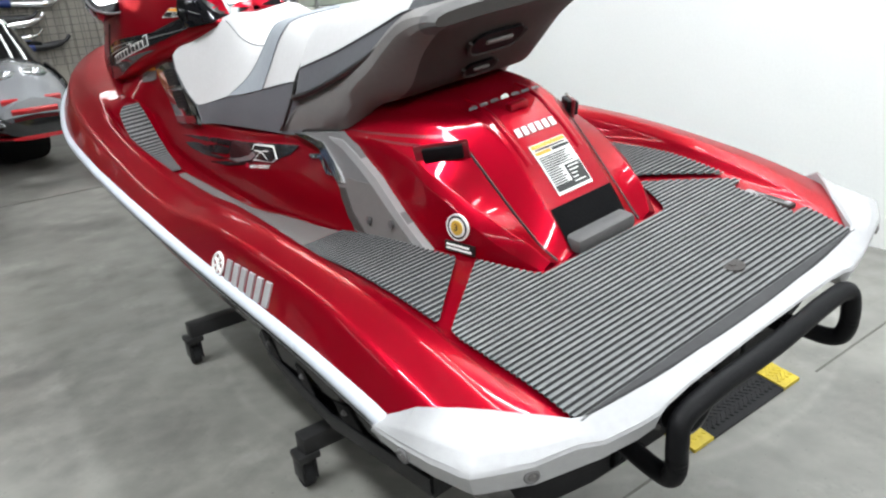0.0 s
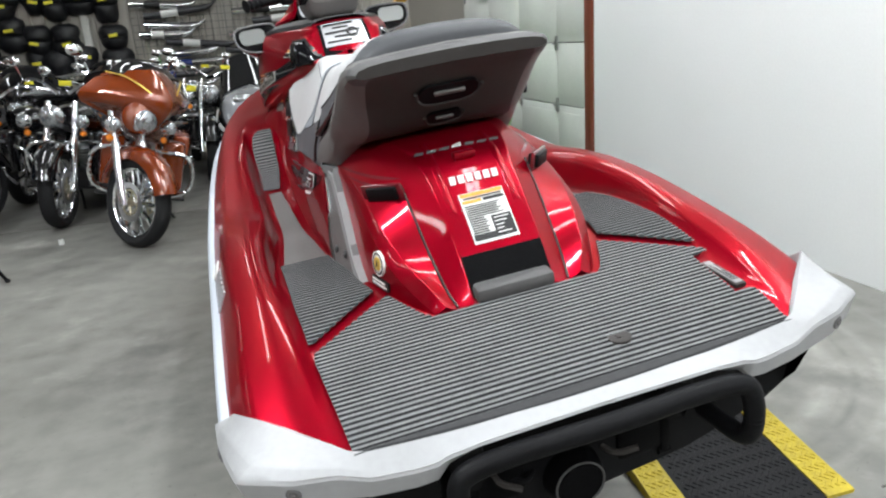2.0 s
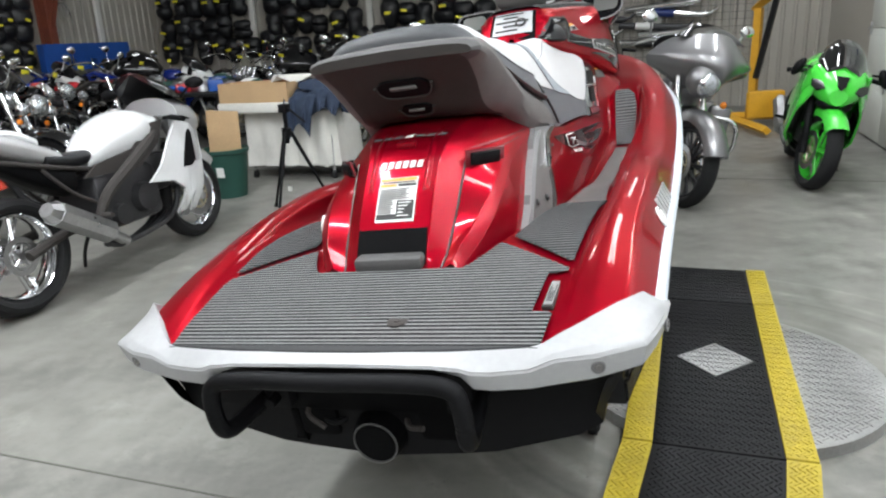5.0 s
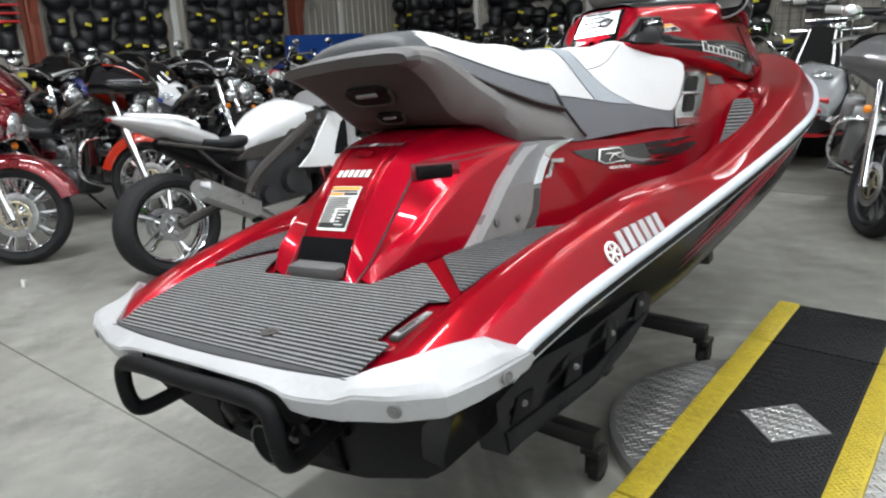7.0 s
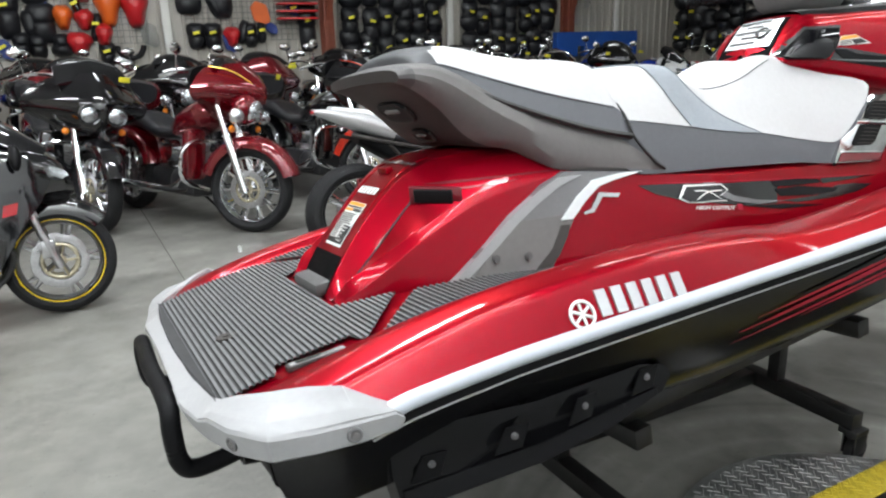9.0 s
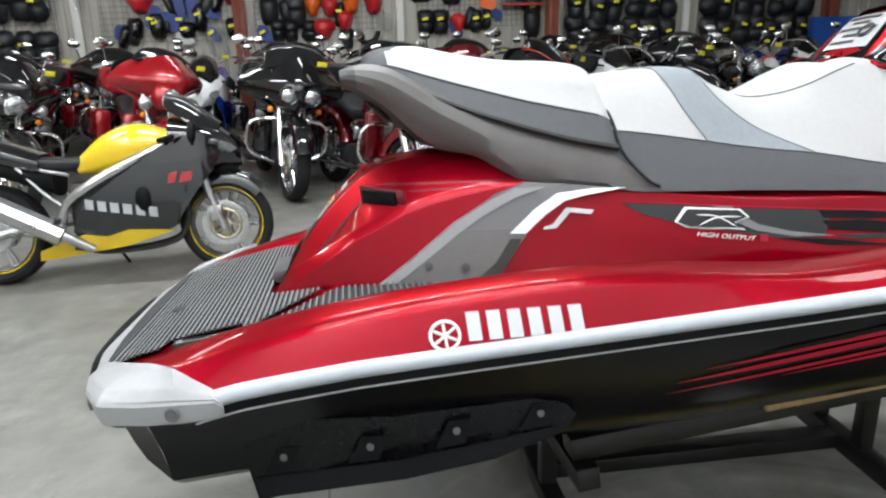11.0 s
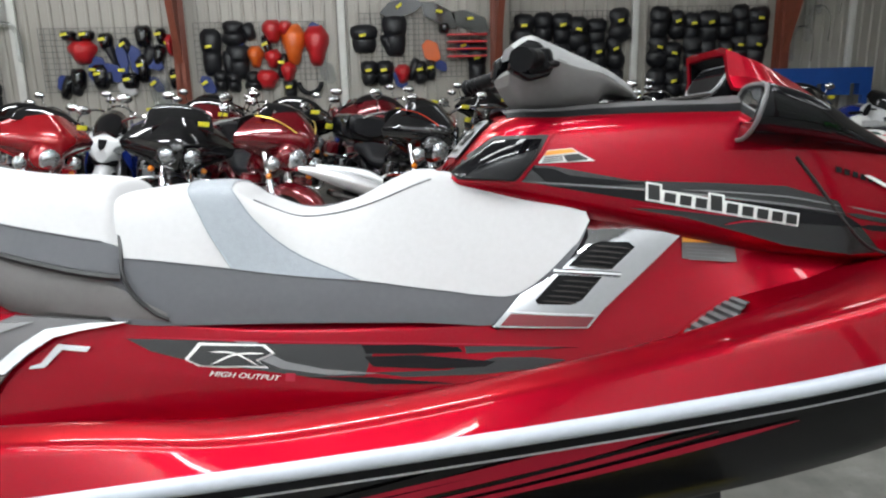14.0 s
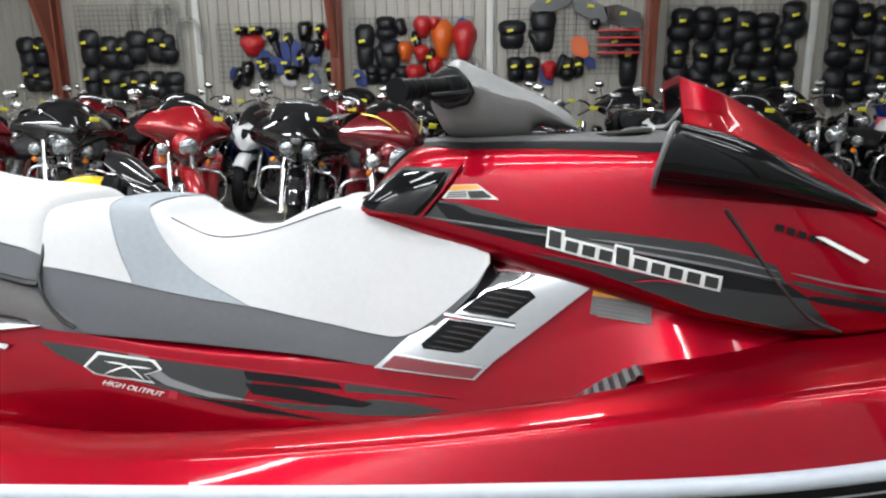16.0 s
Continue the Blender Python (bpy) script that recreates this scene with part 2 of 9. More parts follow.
def tube(bm, pts, r, seg=10, n=6, closed=False, smooth_path=True):
    """A round bar along a smooth path."""
    p = spline(pts, n) if smooth_path else np.array(pts, float)
    rings = []
    up = Vector((0, 0, 1))
    for i in range(len(p)):
        t = Vector(p[min(i + 1, len(p) - 1)] - p[max(i - 1, 0)]).normalized()
        s = t.cross(up)
        if s.length < 1e-3:
            s = t.cross(Vector((1, 0, 0)))
        s.normalize()
        u = s.cross(t)
        rr = r(i / (len(p) - 1)) if callable(r) else r
        rings.append([bm.verts.new(Vector(p[i]) + (s * math.cos(k * math.tau / seg) + u * math.sin(k * math.tau / seg)) * rr) for k in range(seg)])
    for a, b in zip(rings, rings[1:]):
        for k in range(seg):
            bm.faces.new((a[k], a[(k + 1) % seg], b[(k + 1) % seg], b[k]))
    bm.faces.new(rings[0][::-1])
    bm.faces.new(rings[-1])


def torus(bm, c, axis, R, r, seg=32, ring=10, sx=1.0, arc=(0, 1)):
    q = Vector(axis).to_track_quat("Z", "Y").to_matrix()
    full = arc == (0, 1)
    n = seg if full else seg + 1
    rows = []
    for i in range(n):
        a = math.tau * (arc[0] + (arc[1] - arc[0]) * i / seg)
        rows.append([bm.verts.new(Vector(c) + q @ Vector(((R + r * math.cos(k * math.tau / ring)) * math.cos(a),
                                                         (R + r * math.cos(k * math.tau / ring)) * math.sin(a),
                                                         sx * r * math.sin(k * math.tau / ring)))) for k in range(ring)])
    for i in range(seg if full else seg):
        a, b = rows[i], rows[(i + 1) % n]
        for k in range(ring):
            bm.faces.new((a[k], b[k], b[(k + 1) % ring], a[(k + 1) % ring]))


def slab(bm, poly, thick, m=None):
    """A flat piece from an outline in x, y; thick downwards from z = 0 to z = thick."""
    lo = [bm.verts.new((x, y, 0)) for x, y in poly]
    hi = [bm.verts.new((x, y, thick)) for x, y in poly]
    bm.faces.new(lo[::-1])
    bm.faces.new(hi)
    for i in range(len(poly)):
        j = (i + 1) % len(poly)
        bm.faces.new((lo[i], lo[j], hi[j], hi[i]))
    if m is not None:
        bmesh.ops.transform(bm, matrix=m, verts=lo + hi)


# ---- the hall ----
XL, XR, YN, YS, ZC = -9.15, 2.15, 10.6, -6.5, 4.6

bm = bmesh.new()
bmesh.ops.create_grid(bm, x_segments=40, y_segments=40, size=1, matrix=Matrix.LocRotScale(((XL + 3.0) / 2 + 0.5, (YN + YS) / 2, 0), None, ((3.4 - XL) / 2 + 0.3, (YN - YS) / 2 + 0.3, 1)))
floor = tagged(part("floor", bm, FLOOR), "grey sealed concrete floor with stains and scuffs", "floor", kind="structure")


def ribbed_wall(name, a, b, z1, inward, label):
    """Vertical ribbed steel siding from a to b, ribs proud of a solid back."""
    a, b = Vector((*a, 0)), Vector((*b, 0))
    d, n = (b - a).normalized(), Vector((*inward, 0))
    prof = []
    s, L = 0.0, (b - a).length
    while s < L:
        prof += [(s, 0), (s + 0.055, 0), (s + 0.068, 0.022), (s + 0.095, 0.022), (s + 0.108, 0)]
        s += 0.16
    prof.append((L, 0))
    prof += [(L, -0.12), (0, -0.12)]
    k = len(prof)
    verts = [a + d * u + n * v + Vector((0, 0, z)) for z in (0, z1) for u, v in prof]
    faces = [(i, (i + 1) % k, k + (i + 1) % k, k + i) for i in range(k)]
    if d.cross(Vector((0, 0, 1))).dot(n) < 0:
        faces = [f[::-1] for f in faces]
    return tagged(mesh_ob(name, verts, faces, SIDING, smooth=0), label, "wall", kind="structure")


ribbed_wall("wall_west", (XL, YS), (XL, YN), ZC, (1, 0), "beige ribbed steel siding wall hung with parts")
ribbed_wall("wall_north", (XL, YN), (3.0, YN), ZC, (0, -1), "beige ribbed steel siding end wall")
ribbed_wall("wall_south", (XL, YS), (3.0, YS), ZC, (0, 1), "beige ribbed steel siding end wall behind the camera")

bm = bmesh.new()
box(bm, XR, XR + 0.14, YS, 4.02, 0, ZC, 0.004)
tagged(part("wall_east", bm, WALLW), "smooth bright white painted partition wall", "wall", kind="structure")
bm = bmesh.new()
box(bm, 2.42, 2.56, 7.6, YN, 0, ZC)
box(bm, 2.42, 2.56, 4.02, 7.6, 3.3, ZC)
tagged(part("wall_door", bm, SIDING), "beige wall above and beside the overhead door", "wall", kind="structure")
bm = bmesh.new()
box(bm, XL - 0.2, 3.2, YS - 0.2, YN + 0.2, ZC, ZC + 0.1)
tagged(part("ceiling", bm, CEIL), "pale steel ceiling liner with tube lights", "ceiling", kind="structure")
# overhead door: panels with raised fields and hinges
door = thing("door_1", pose(2.34, 4.2, 0), "white panelled overhead garage door, closed, with steel hinges", "garage door", kind="structure")
for r in range(6):
    for c in range(4):
        bm = bmesh.new()
        y0, z0 = c * 0.85, 0.02 + r * 0.535
        box(bm, 0, 0.05, y0 + 0.001, y0 + 0.847, z0, z0 + 0.527, 0.006)
        box(bm, -0.004, 0.004, y0 + 0.0015, y0 + 0.8465, z0 + 0.06, z0 + 0.467, 0.003)
        part("panel", bm, DOORP, door)
for r in range(1, 6):
    for c in range(5):
        bm = bmesh.new()
        y, z = min(max(c * 0.85, 0.05), 3.35), 0.015 + r * 0.535
        box(bm, -0.018, 0.0, y - 0.018, y + 0.018, z - 0.06, z + 0.06, 0.004)
        cyl(bm, (-0.022, y - 0.04, z), (-0.022, y + 0.04, z), 0.012, 10)
        part("hinge", bm, STEEL, door)


def i_beam(name, x, y, label):
    bm = bmesh.new()
    w, d, t = 0.15, 0.22, 0.014
    box(bm, x - d / 2, x - d / 2 + t, y - w / 2, y + w / 2, 0, ZC, 0.003)
    box(bm, x + d / 2 - t, x + d / 2, y - w / 2, y + w / 2, 0, ZC, 0.003)
    box(bm, x - d / 2, x + d / 2, y - t / 2, y + t / 2, 0, ZC)
    box(bm, x - d / 2 - 0.04, x + d / 2 + 0.04, y - w / 2 - 0.04, y + w / 2 + 0.04, 0, 0.02, 0.004)
    # haunch towards the rafter
    slab(bm, [(0, 0), (0, 3.0), (1.5, 3.0), (1.1, 2.5), (0.5, 1.3), (0.2, 0.5)], 0.09,
         Matrix.Translation((x + d / 2, y + 0.045, ZC - 3.0)) @ Euler((radians(90), 0, 0)).to_matrix().to_4x4()) if x < 0 else None
    return tagged(part(name, bm, OXIDE, smooth=30), label, "column", "steel columns", kind="structure")


for y in (-5.3, -0.88, 3.57, 8.0):
    i_beam("column", XL + 0.16, y, "red oxide painted steel building column with a flared haunch")
i_beam("column", 2.27, 4.12, "red oxide painted steel column beside the overhead door")
for y in (-3.05, 1.35, 5.7, 9.2):
    bm = bmesh.new()
    box(bm, XL + 0.025, XL + 0.085, y - 0.05, y + 0.05, 0, ZC, 0.006)
    tagged(part("post", bm, POSTW), "white steel wall post between siding bays", "post", "wall posts", kind="structure")
for x in (-6.9, -4.6, -2.3, 0.1):
    bm = bmesh.new()
    box(bm, x - 0.05, x + 0.05, YN - 0.085, YN - 0.025, 0, ZC, 0.006)
    tagged(part("post", bm, POSTW), "white steel wall post between siding bays", "post", "wall posts", kind="structure")

# tube lights: housing, two tubes and the lamp that they are
def tube_light(x, y, k, along_y=True, turns=(-42, 42)):
    li = thing("tube_light", pose(x, y, ZC - 0.35, 0, 0, 90 if along_y else 0), "unseen white twin tube ceiling light, lit, hung from the ceiling", "ceiling light", "tube lights")
    bm = bmesh.new()
    box(bm, -1.22, 1.22, -0.12, 0.12, 0.03, 0.09, 0.01)
    part("housing", bm, POSTW, li)
    for s in (-0.055, 0.055):
        bm = bmesh.new()
        cyl(bm, (-1.19, s, 0.005), (1.19, s, 0.005), 0.019, 10)
        part("tube", bm, TUBE, li)
    for s in (-0.9, 0.9):
        bm = bmesh.new()
        cyl(bm, (s, 0, 0.09), (s, 0, 0.35), 0.006, 8)
        part("hanger", bm, STEEL, li)
    for turn in turns:
        ld = bpy.data.lights.new("tube_lamp", "AREA")
        ld.shape, ld.size, ld.size_y, ld.energy, ld.color = "RECTANGLE", 2.4, 0.12, TUBE_POWER * k * (1.0 if x > -1 else 1.3 if (turn < 0) == (x > -4) else 0.7), (0.93, 0.97, 1.0)
        lo = new("lamp", ld)
        lo.parent = li
        lo.matrix_local = pose(0, 0.05 * (1 if turn > 0 else -1), -0.035, turn)


for x, y, k in LIGHTS:
    # the added wall-wash row keeps only its lamp aimed at the wall
    tube_light(x, y, k, turns=(-25,) if x > 1 else (-42, 42))


# ---- the jet ski: own axes, x to starboard, y to the bow, z up ----
SKI = pose(0, 0, 0.6455, 6.0, -5.722, 0)
ski = thing("jet_ski", SKI, "red and black jet ski with two-tone grey seat on stand", "jet ski")

# half sections of the top deck from the rail over the gunwale to the middle
DECK = [
    (0.030, [(0.505, 0.000), (0.485, 0.008), (0.438, 0.020), (0.406, 0.020), (0.386, 0.018), (0.0, 0.018)]),
    (0.10, [(0.553, -0.014), (0.512, 0.029), (0.450, 0.039), (0.414, 0.036), (0.392, 0.031), (0.0, 0.031)]),
    (0.26, [(0.560, -0.006), (0.521, 0.058), (0.458, 0.072), (0.422, 0.065), (0.402, 0.045), (0.0, 0.045)]),
    (0.45, [(0.563, -0.010), (0.520, 0.077), (0.461, 0.091), (0.432, 0.081), (0.410, 0.055), (0.0, 0.055)]),
    (0.65, [(0.567, -0.017), (0.528, 0.081), (0.469, 0.094), (0.443, 0.079), (0.424, 0.034), (0.0, 0.034)]),
    (0.85, [(0.572, -0.023), (0.533, 0.073), (0.473, 0.085), (0.441, 0.070), (0.420, -0.010), (0.0, -0.010)]),
    (1.05, [(0.576, -0.029), (0.536, 0.047), (0.475, 0.060), (0.428, 0.042), (0.408, -0.040), (0.0, -0.040)]),
    (1.25, [(0.578, -0.035), (0.538, 0.014), (0.476, 0.025), (0.424, 0.010), (0.402, -0.078), (0.0, -0.078)]),
    (1.50, [(0.578, -0.042), (0.537, 0.004), (0.474, 0.015), (0.430, 0.000), (0.408, -0.092), (0.0, -0.092)]),
    (1.80, [(0.574, -0.050), (0.531, 0.008), (0.468, 0.020), (0.436, 0.004), (0.414, -0.100), (0.0, -0.100)]),
    (2.00, [(0.568, -0.054), (0.526, 0.015), (0.463, 0.029), (0.432, 0.018), (0.412, -0.076), (0.0, -0.076)]),
    (2.20, [(0.560, -0.057), (0.517, 0.027), (0.454, 0.041), (0.428, 0.044), (0.410, 0.024), (0.0, 0.024)]),
    (2.40, [(0.545, -0.058), (0.498, 0.038), (0.432, 0.051), (0.402, 0.055), (0.366, 0.056), (0.0, 0.056)]),
    (2.60, [(0.514, -0.052), (0.466, 0.044), (0.400, 0.056), (0.366, 0.058), (0.320, 0.060), (0.0, 0.065)]),
    (2.85, [(0.455, -0.038), (0.408, 0.052), (0.336, 0.066), (0.298, 0.068), (0.250, 0.070), (0.0, 0.075)]),
    (3.10, [(0.356, -0.016), (0.312, 0.060), (0.248, 0.074), (0.212, 0.076), (0.180, 0.078), (0.0, 0.085)]),
    (3.32, [(0.212, 0.006), (0.182, 0.062), (0.138, 0.074), (0.110, 0.076), (0.090, 0.078), (0.0, 0.082)]),
    (3.45, [(0.050, 0.026), (0.042, 0.058), (0.030, 0.066), (0.022, 0.067), (0.015, 0.068), (0.0, 0.069)]),
]
def rounded_section(p, r=0.22, n=3):
    """Corners rounded with small arcs, faces kept flat between them."""
    out = [p[0]]
    for a, b, c in zip(p[:-2], p[1:-1], p[2:]):
        s0, s1 = b + (a - b) * r, b + (c - b) * r
        for k in range(n + 1):
            t = k / n
            out.append((1 - t) ** 2 * s0 + 2 * t * (1 - t) * b + t * t * s1)
    out.append(p[-1])
    return np.array(out)


deck_raw = spline(np.array([[c for x, z in q for c in (x, y, z)] for y, q in DECK]), 5).reshape(-1, 6, 3)
# the rail line sits a little above the hull flange towards the stern
deck_raw[:, 0, 2] += np.interp(deck_raw[:, 0, 1], (0.10, 0.26, 0.45, 0.65, 0.85, 1.05, 1.25, 1.5, 1.8, 2.2), (0.0, 0.012, 0.018, 0.018, 0.016, 0.014, 0.011, 0.008, 0.005, 0.0))
deck_st = np.array([rounded_section(q) for q in deck_raw])
loft("deck", deck_st, RED, ski, "candy red painted deck and gunwales", smooth=60)


def lower(y, s):
    x, z = s[0]
    k = min(1.0, max(0.0, (y - 1.9) / 1.6))
    f = min(1.0, max(0.0, (y - 0.10) / 0.9))
    depth = 0.272 + 0.128 * f - 0.30 * k * k
    return (y, [(x - 0.004, z + 0.006), (x - 0.018 - 0.03 * (1 - f), z - 0.05), (x * (0.850 + 0.03 * f), z - (0.42 + 0.08 * f) * depth), (x * (0.82 - 0.02 * f), z - (0.68 - 0.10 * f) * depth),
                (x * (0.52 + 0.03 * f), z - (0.86 - 0.14 * f) * depth), (x * (0.42 + 0.08 * f), z - (0.92 - 0.14 * f) * depth), (0.0, z - depth)])


HULL = [lower(y, s) for y, s in DECK if y > 0.05]
hull_st = stations(HULL, 3, 1)
hull = loft("hull", hull_st, HULLBLACK, ski, "glossy black lower hull", smooth=40, flip=True)
a = hull_st[0]
tv = [tuple(p) for p in a] + [(-p[0], p[1], p[2]) for p in a[::-1][1:]]
tf = [tuple(range(len(tv)))]
mesh_ob("transom", tv, tf, BLACK, ski, smooth=0)
corner = np.array([[(0.525, 0.055, -0.02), (0.478, 0.052, -0.060), (0.464, 0.055, -0.095), (0.452, 0.064, -0.135)], [tuple(p) for p in np.array([hull_st[0][i] for i in (0, 2, 4, 5)])]])
for sd in (-1, 1):
    loft("hull_corner", corner * np.array([sd, 1, 1]), HULLBLACK, ski, "black hull corner under the bumper", mirror=False, smooth=40, flip=sd > 0)

# rub rail, dark groove and thin silver line round the hull
rail_line = deck_st[:, 0]


def rail(name, off, prof, material, label, i0=0):
    st = []
    for i in range(i0, len(rail_line)):
        x, y, z = rail_line[i]
        st.append([(x + u, y, z + v) for u, v in prof])
    return loft(name, np.array(st), material, ski, label, smooth=60)


def closed(prof):
    return prof + prof[:1]


rail("rub_rail", 0, closed([(-0.015, 0.004), (0.008, 0.006), (0.016, -0.002), (0.016, -0.012), (0.009, -0.020), (-0.015, -0.020)]), RAILMAT,
     "white vinyl rub rail", 8)
rail("rail_groove", 0, closed([(-0.03, -0.018), (0.007, -0.020), (0.006, -0.036), (-0.03, -0.036)]), BLACK, "dark rubber groove", 8)
rail("silver_line", 0, closed([(-0.03, -0.036), (0.007, -0.036), (0.006, -0.0395), (-0.03, -0.0395)]), SILVER, "thin silver pinstripe", 8)

# red and grey flashes on the lower hull
def hull_x(y, z):
    i = int(np.argmin(abs(hull_st[:, 0, 1] - y)))
    s = hull_st[i]
    for p, q in zip(s[:-1], s[1:]):
        if q[2] <= z <= p[2]:
            return p[0] + (q[0] - p[0]) * (p[2] - z) / max(p[2] - q[2], 1e-6)
    return s[2][0]


def ribbon(name, pts, w0, w1, surf, material, parent, side=1, off=0.004, label="", n=8):
    """A thin tapered flash in (y, z) laid on a surface x = surf(y, z)."""
    p = spline(pts, n)
    v, f = [], []
    for i, (y, z) in enumerate(p):
        t = i / (len(p) - 1)
        w = (w0 + (w1 - w0) * t) * min(1, 6 * t + 0.1, 6 * (1 - t) + 0.1)
        for s in (-0.5, 0.5):
            v.append((side * (surf(y, z + s * w) + off), y, z + s * w))
    for i in range(len(p) - 1):
        q = (2 * i, 2 * i + 1, 2 * i + 3, 2 * i + 2)
        f.append(q if side < 0 else q[::-1])
    return mesh_ob(name, v, f, material, parent, label, smooth=60)


REDGFX = mat("red_graphic_film", (0.34, 0.008, 0.028), 0.45, 0.0, 0.0, vary=0.05, spec=0.2)
GREYGFX = mat("grey_graphic_film", (0.009, 0.009, 0.010), 0.25, 0.0, 0.0, vary=0.1, spec=0.10)
GFXMID = mat("charcoal_graphic_film", (0.012, 0.0125, 0.0135), 0.14, 0.1, 0.25, vary=0.12, scale=5)
LIGHTGFX = mat("light_grey_graphic_film", (0.16, 0.16, 0.165), 0.3, 0.3, 0.5, vary=0.05)
for sd in (-1, 1):
    for k, (y0, z0, y1, z1, w, m_) in enumerate([(1.05, -0.125, 1.95, -0.085, 0.010, REDGFX), (1.0, -0.145, 2.0, -0.095, 0.014, REDGFX), (1.1, -0.15, 2.1, -0.105, 0.006, GREYGFX),
                                                 (0.98, -0.165, 2.05, -0.118, 0.008, REDGFX), (1.2, -0.17, 2.2, -0.13, 0.010, REDGFX), (1.15, -0.115, 1.7, -0.082, 0.012, GREYGFX)]):
        ribbon("hull_flash", [(y0, z0), ((y0 + y1) / 2, (z0 + z1) / 2 - 0.008), (y1, z1)], w * 0.5, w * 1.6, hull_x, m_, ski, sd)

# stern bumper: moulded white cap round the transom corners and across
def bumper():
    """One moulding: wedge tips on the flanks, raised corner pads, a stepped rear face and a thin middle."""
    # outer x, y, top and foot of the face, inner x, y, z, corner pad or not
    path = [(0.580, 0.240, -0.012, -0.036, 0.560, 0.232, 0.004, 0.0), (0.582, 0.228, 0.000, -0.037, 0.553, 0.216, 0.014, 0.0), (0.578, 0.170, 0.006, -0.036, 0.537, 0.166, 0.047, 1.0),
            (0.568, 0.110, 0.010, -0.033, 0.494, 0.126, 0.047, 1.0), (0.555, 0.056, 0.016, -0.028, 0.458, 0.094, 0.041, 1.0), (0.550, 0.043, 0.018, -0.028, 0.448, 0.083, 0.039, 1.0),
            (0.542, 0.037, 0.018, -0.028, 0.440, 0.075, 0.038, 1.0), (0.476, 0.002, 0.018, -0.031, 0.406, 0.041, 0.033, 1.0), (0.410, -0.015, 0.018, -0.036, 0.386, 0.019, 0.030, 0.5),
            (0.365, -0.025, 0.004, -0.040, 0.362, 0.007, 0.028, 0.0), (0.300, -0.037, 0.004, -0.038, 0.300, 0.0, 0.028, 0.0), (0.270, -0.042, 0.008, -0.032, 0.268, -0.003, 0.028, 0.0),
            (0.250, -0.041, 0.014, -0.010, 0.250, -0.005, 0.028, 0.0), (0.200, -0.039, 0.017, 0.003, 0.200, -0.008, 0.028, 0.0), (0.0, -0.037, 0.018, 0.003, 0.0, -0.011, 0.028, 0.0)]
    q = np.array(path)
    p = np.vstack([q[i] * (1 - k / 3) + q[i + 1] * k / 3 for i in range(len(q) - 1) for k in range(3)] + [q[-1]])
    p = np.vstack([p, [(-q[0], q[1], q[2], q[3], -q[4], q[5], q[6], q[7]) for q in p[::-1][1:]]])
    v, f, n = [], [], len(p)
    us = (0.0, 0.08, 0.3, 0.5, 0.66, 0.74, 0.76, 0.86, 0.95)
    for x, y, zt, zb, xi, yi, zi, c in p:
        d = np.array([xi - x, yi - y])
        L = np.linalg.norm(d)
        d /= L
        row = [(xi + d[0] * 0.004, yi + d[1] * 0.004, zi - 0.034)]
        for u in us:
            w = 1 - u
            pad = 0.007 * c * min(1, u / 0.08) * min(1, (0.97 - u) / 0.23)
            row.append((x + d[0] * L * w, y + d[1] * L * w, zi * w + zt * u + pad))
        h = zt - zb
        row += [(x + d[0] * 0.003, y + d[1] * 0.003, zt - 0.001), (x, y, zt - min(0.005, h * 0.3)), (x + d[0] * 0.008, y + d[1] * 0.008, zb + min(0.005, h * 0.3)), (x + d[0] * 0.014, y + d[1] * 0.014, zb),
                (x + d[0] * min(0.04, L), y + d[1] * min(0.04, L), zb + 0.001)]
        v += row
    k = len(us) + 6
    for i in range(n - 1):
        for j in range(k - 1):
            f.append((i * k + j, i * k + j + 1, (i + 1) * k + j + 1, (i + 1) * k + j)[::-1])
    f.append(tuple(range(k))[::-1])
    f.append(tuple((n - 1) * k + j for j in range(k)))
    return mesh_ob("stern_bumper", v, f, WHITEB, ski, "white moulded plastic stern bumper with raised corner pads", smooth=26)


bumper()
for sd in (-1, 1):
    for px, py, pz, ax in ((0.476, 0.002, -0.006, (0.36, -0.93, 0)), (0.5795, 0.160, -0.014, (1, -0.13, 0))):
        bm = bmesh.new()
        c = Vector((sd * px, py, pz))
        n_ = Vector((sd * ax[0], ax[1], 0)).normalized()
        torus(bm, c - n_ * 0.003, n_, 0.0095, 0.0028, 18, 8)
        part("bolt_recess", bm, GREYM, ski, "rounded recess rim")
        bm = bmesh.new()
        cyl(bm, c - n_ * 0.006, c - n_ * 0.0016, 0.009, 14)
        cyl(bm, c - n_ * 0.003, c + n_ * 0.001, 0.005, 6)
        part("bumper_bolt", bm, GREYP, ski, "recessed grey bolt")

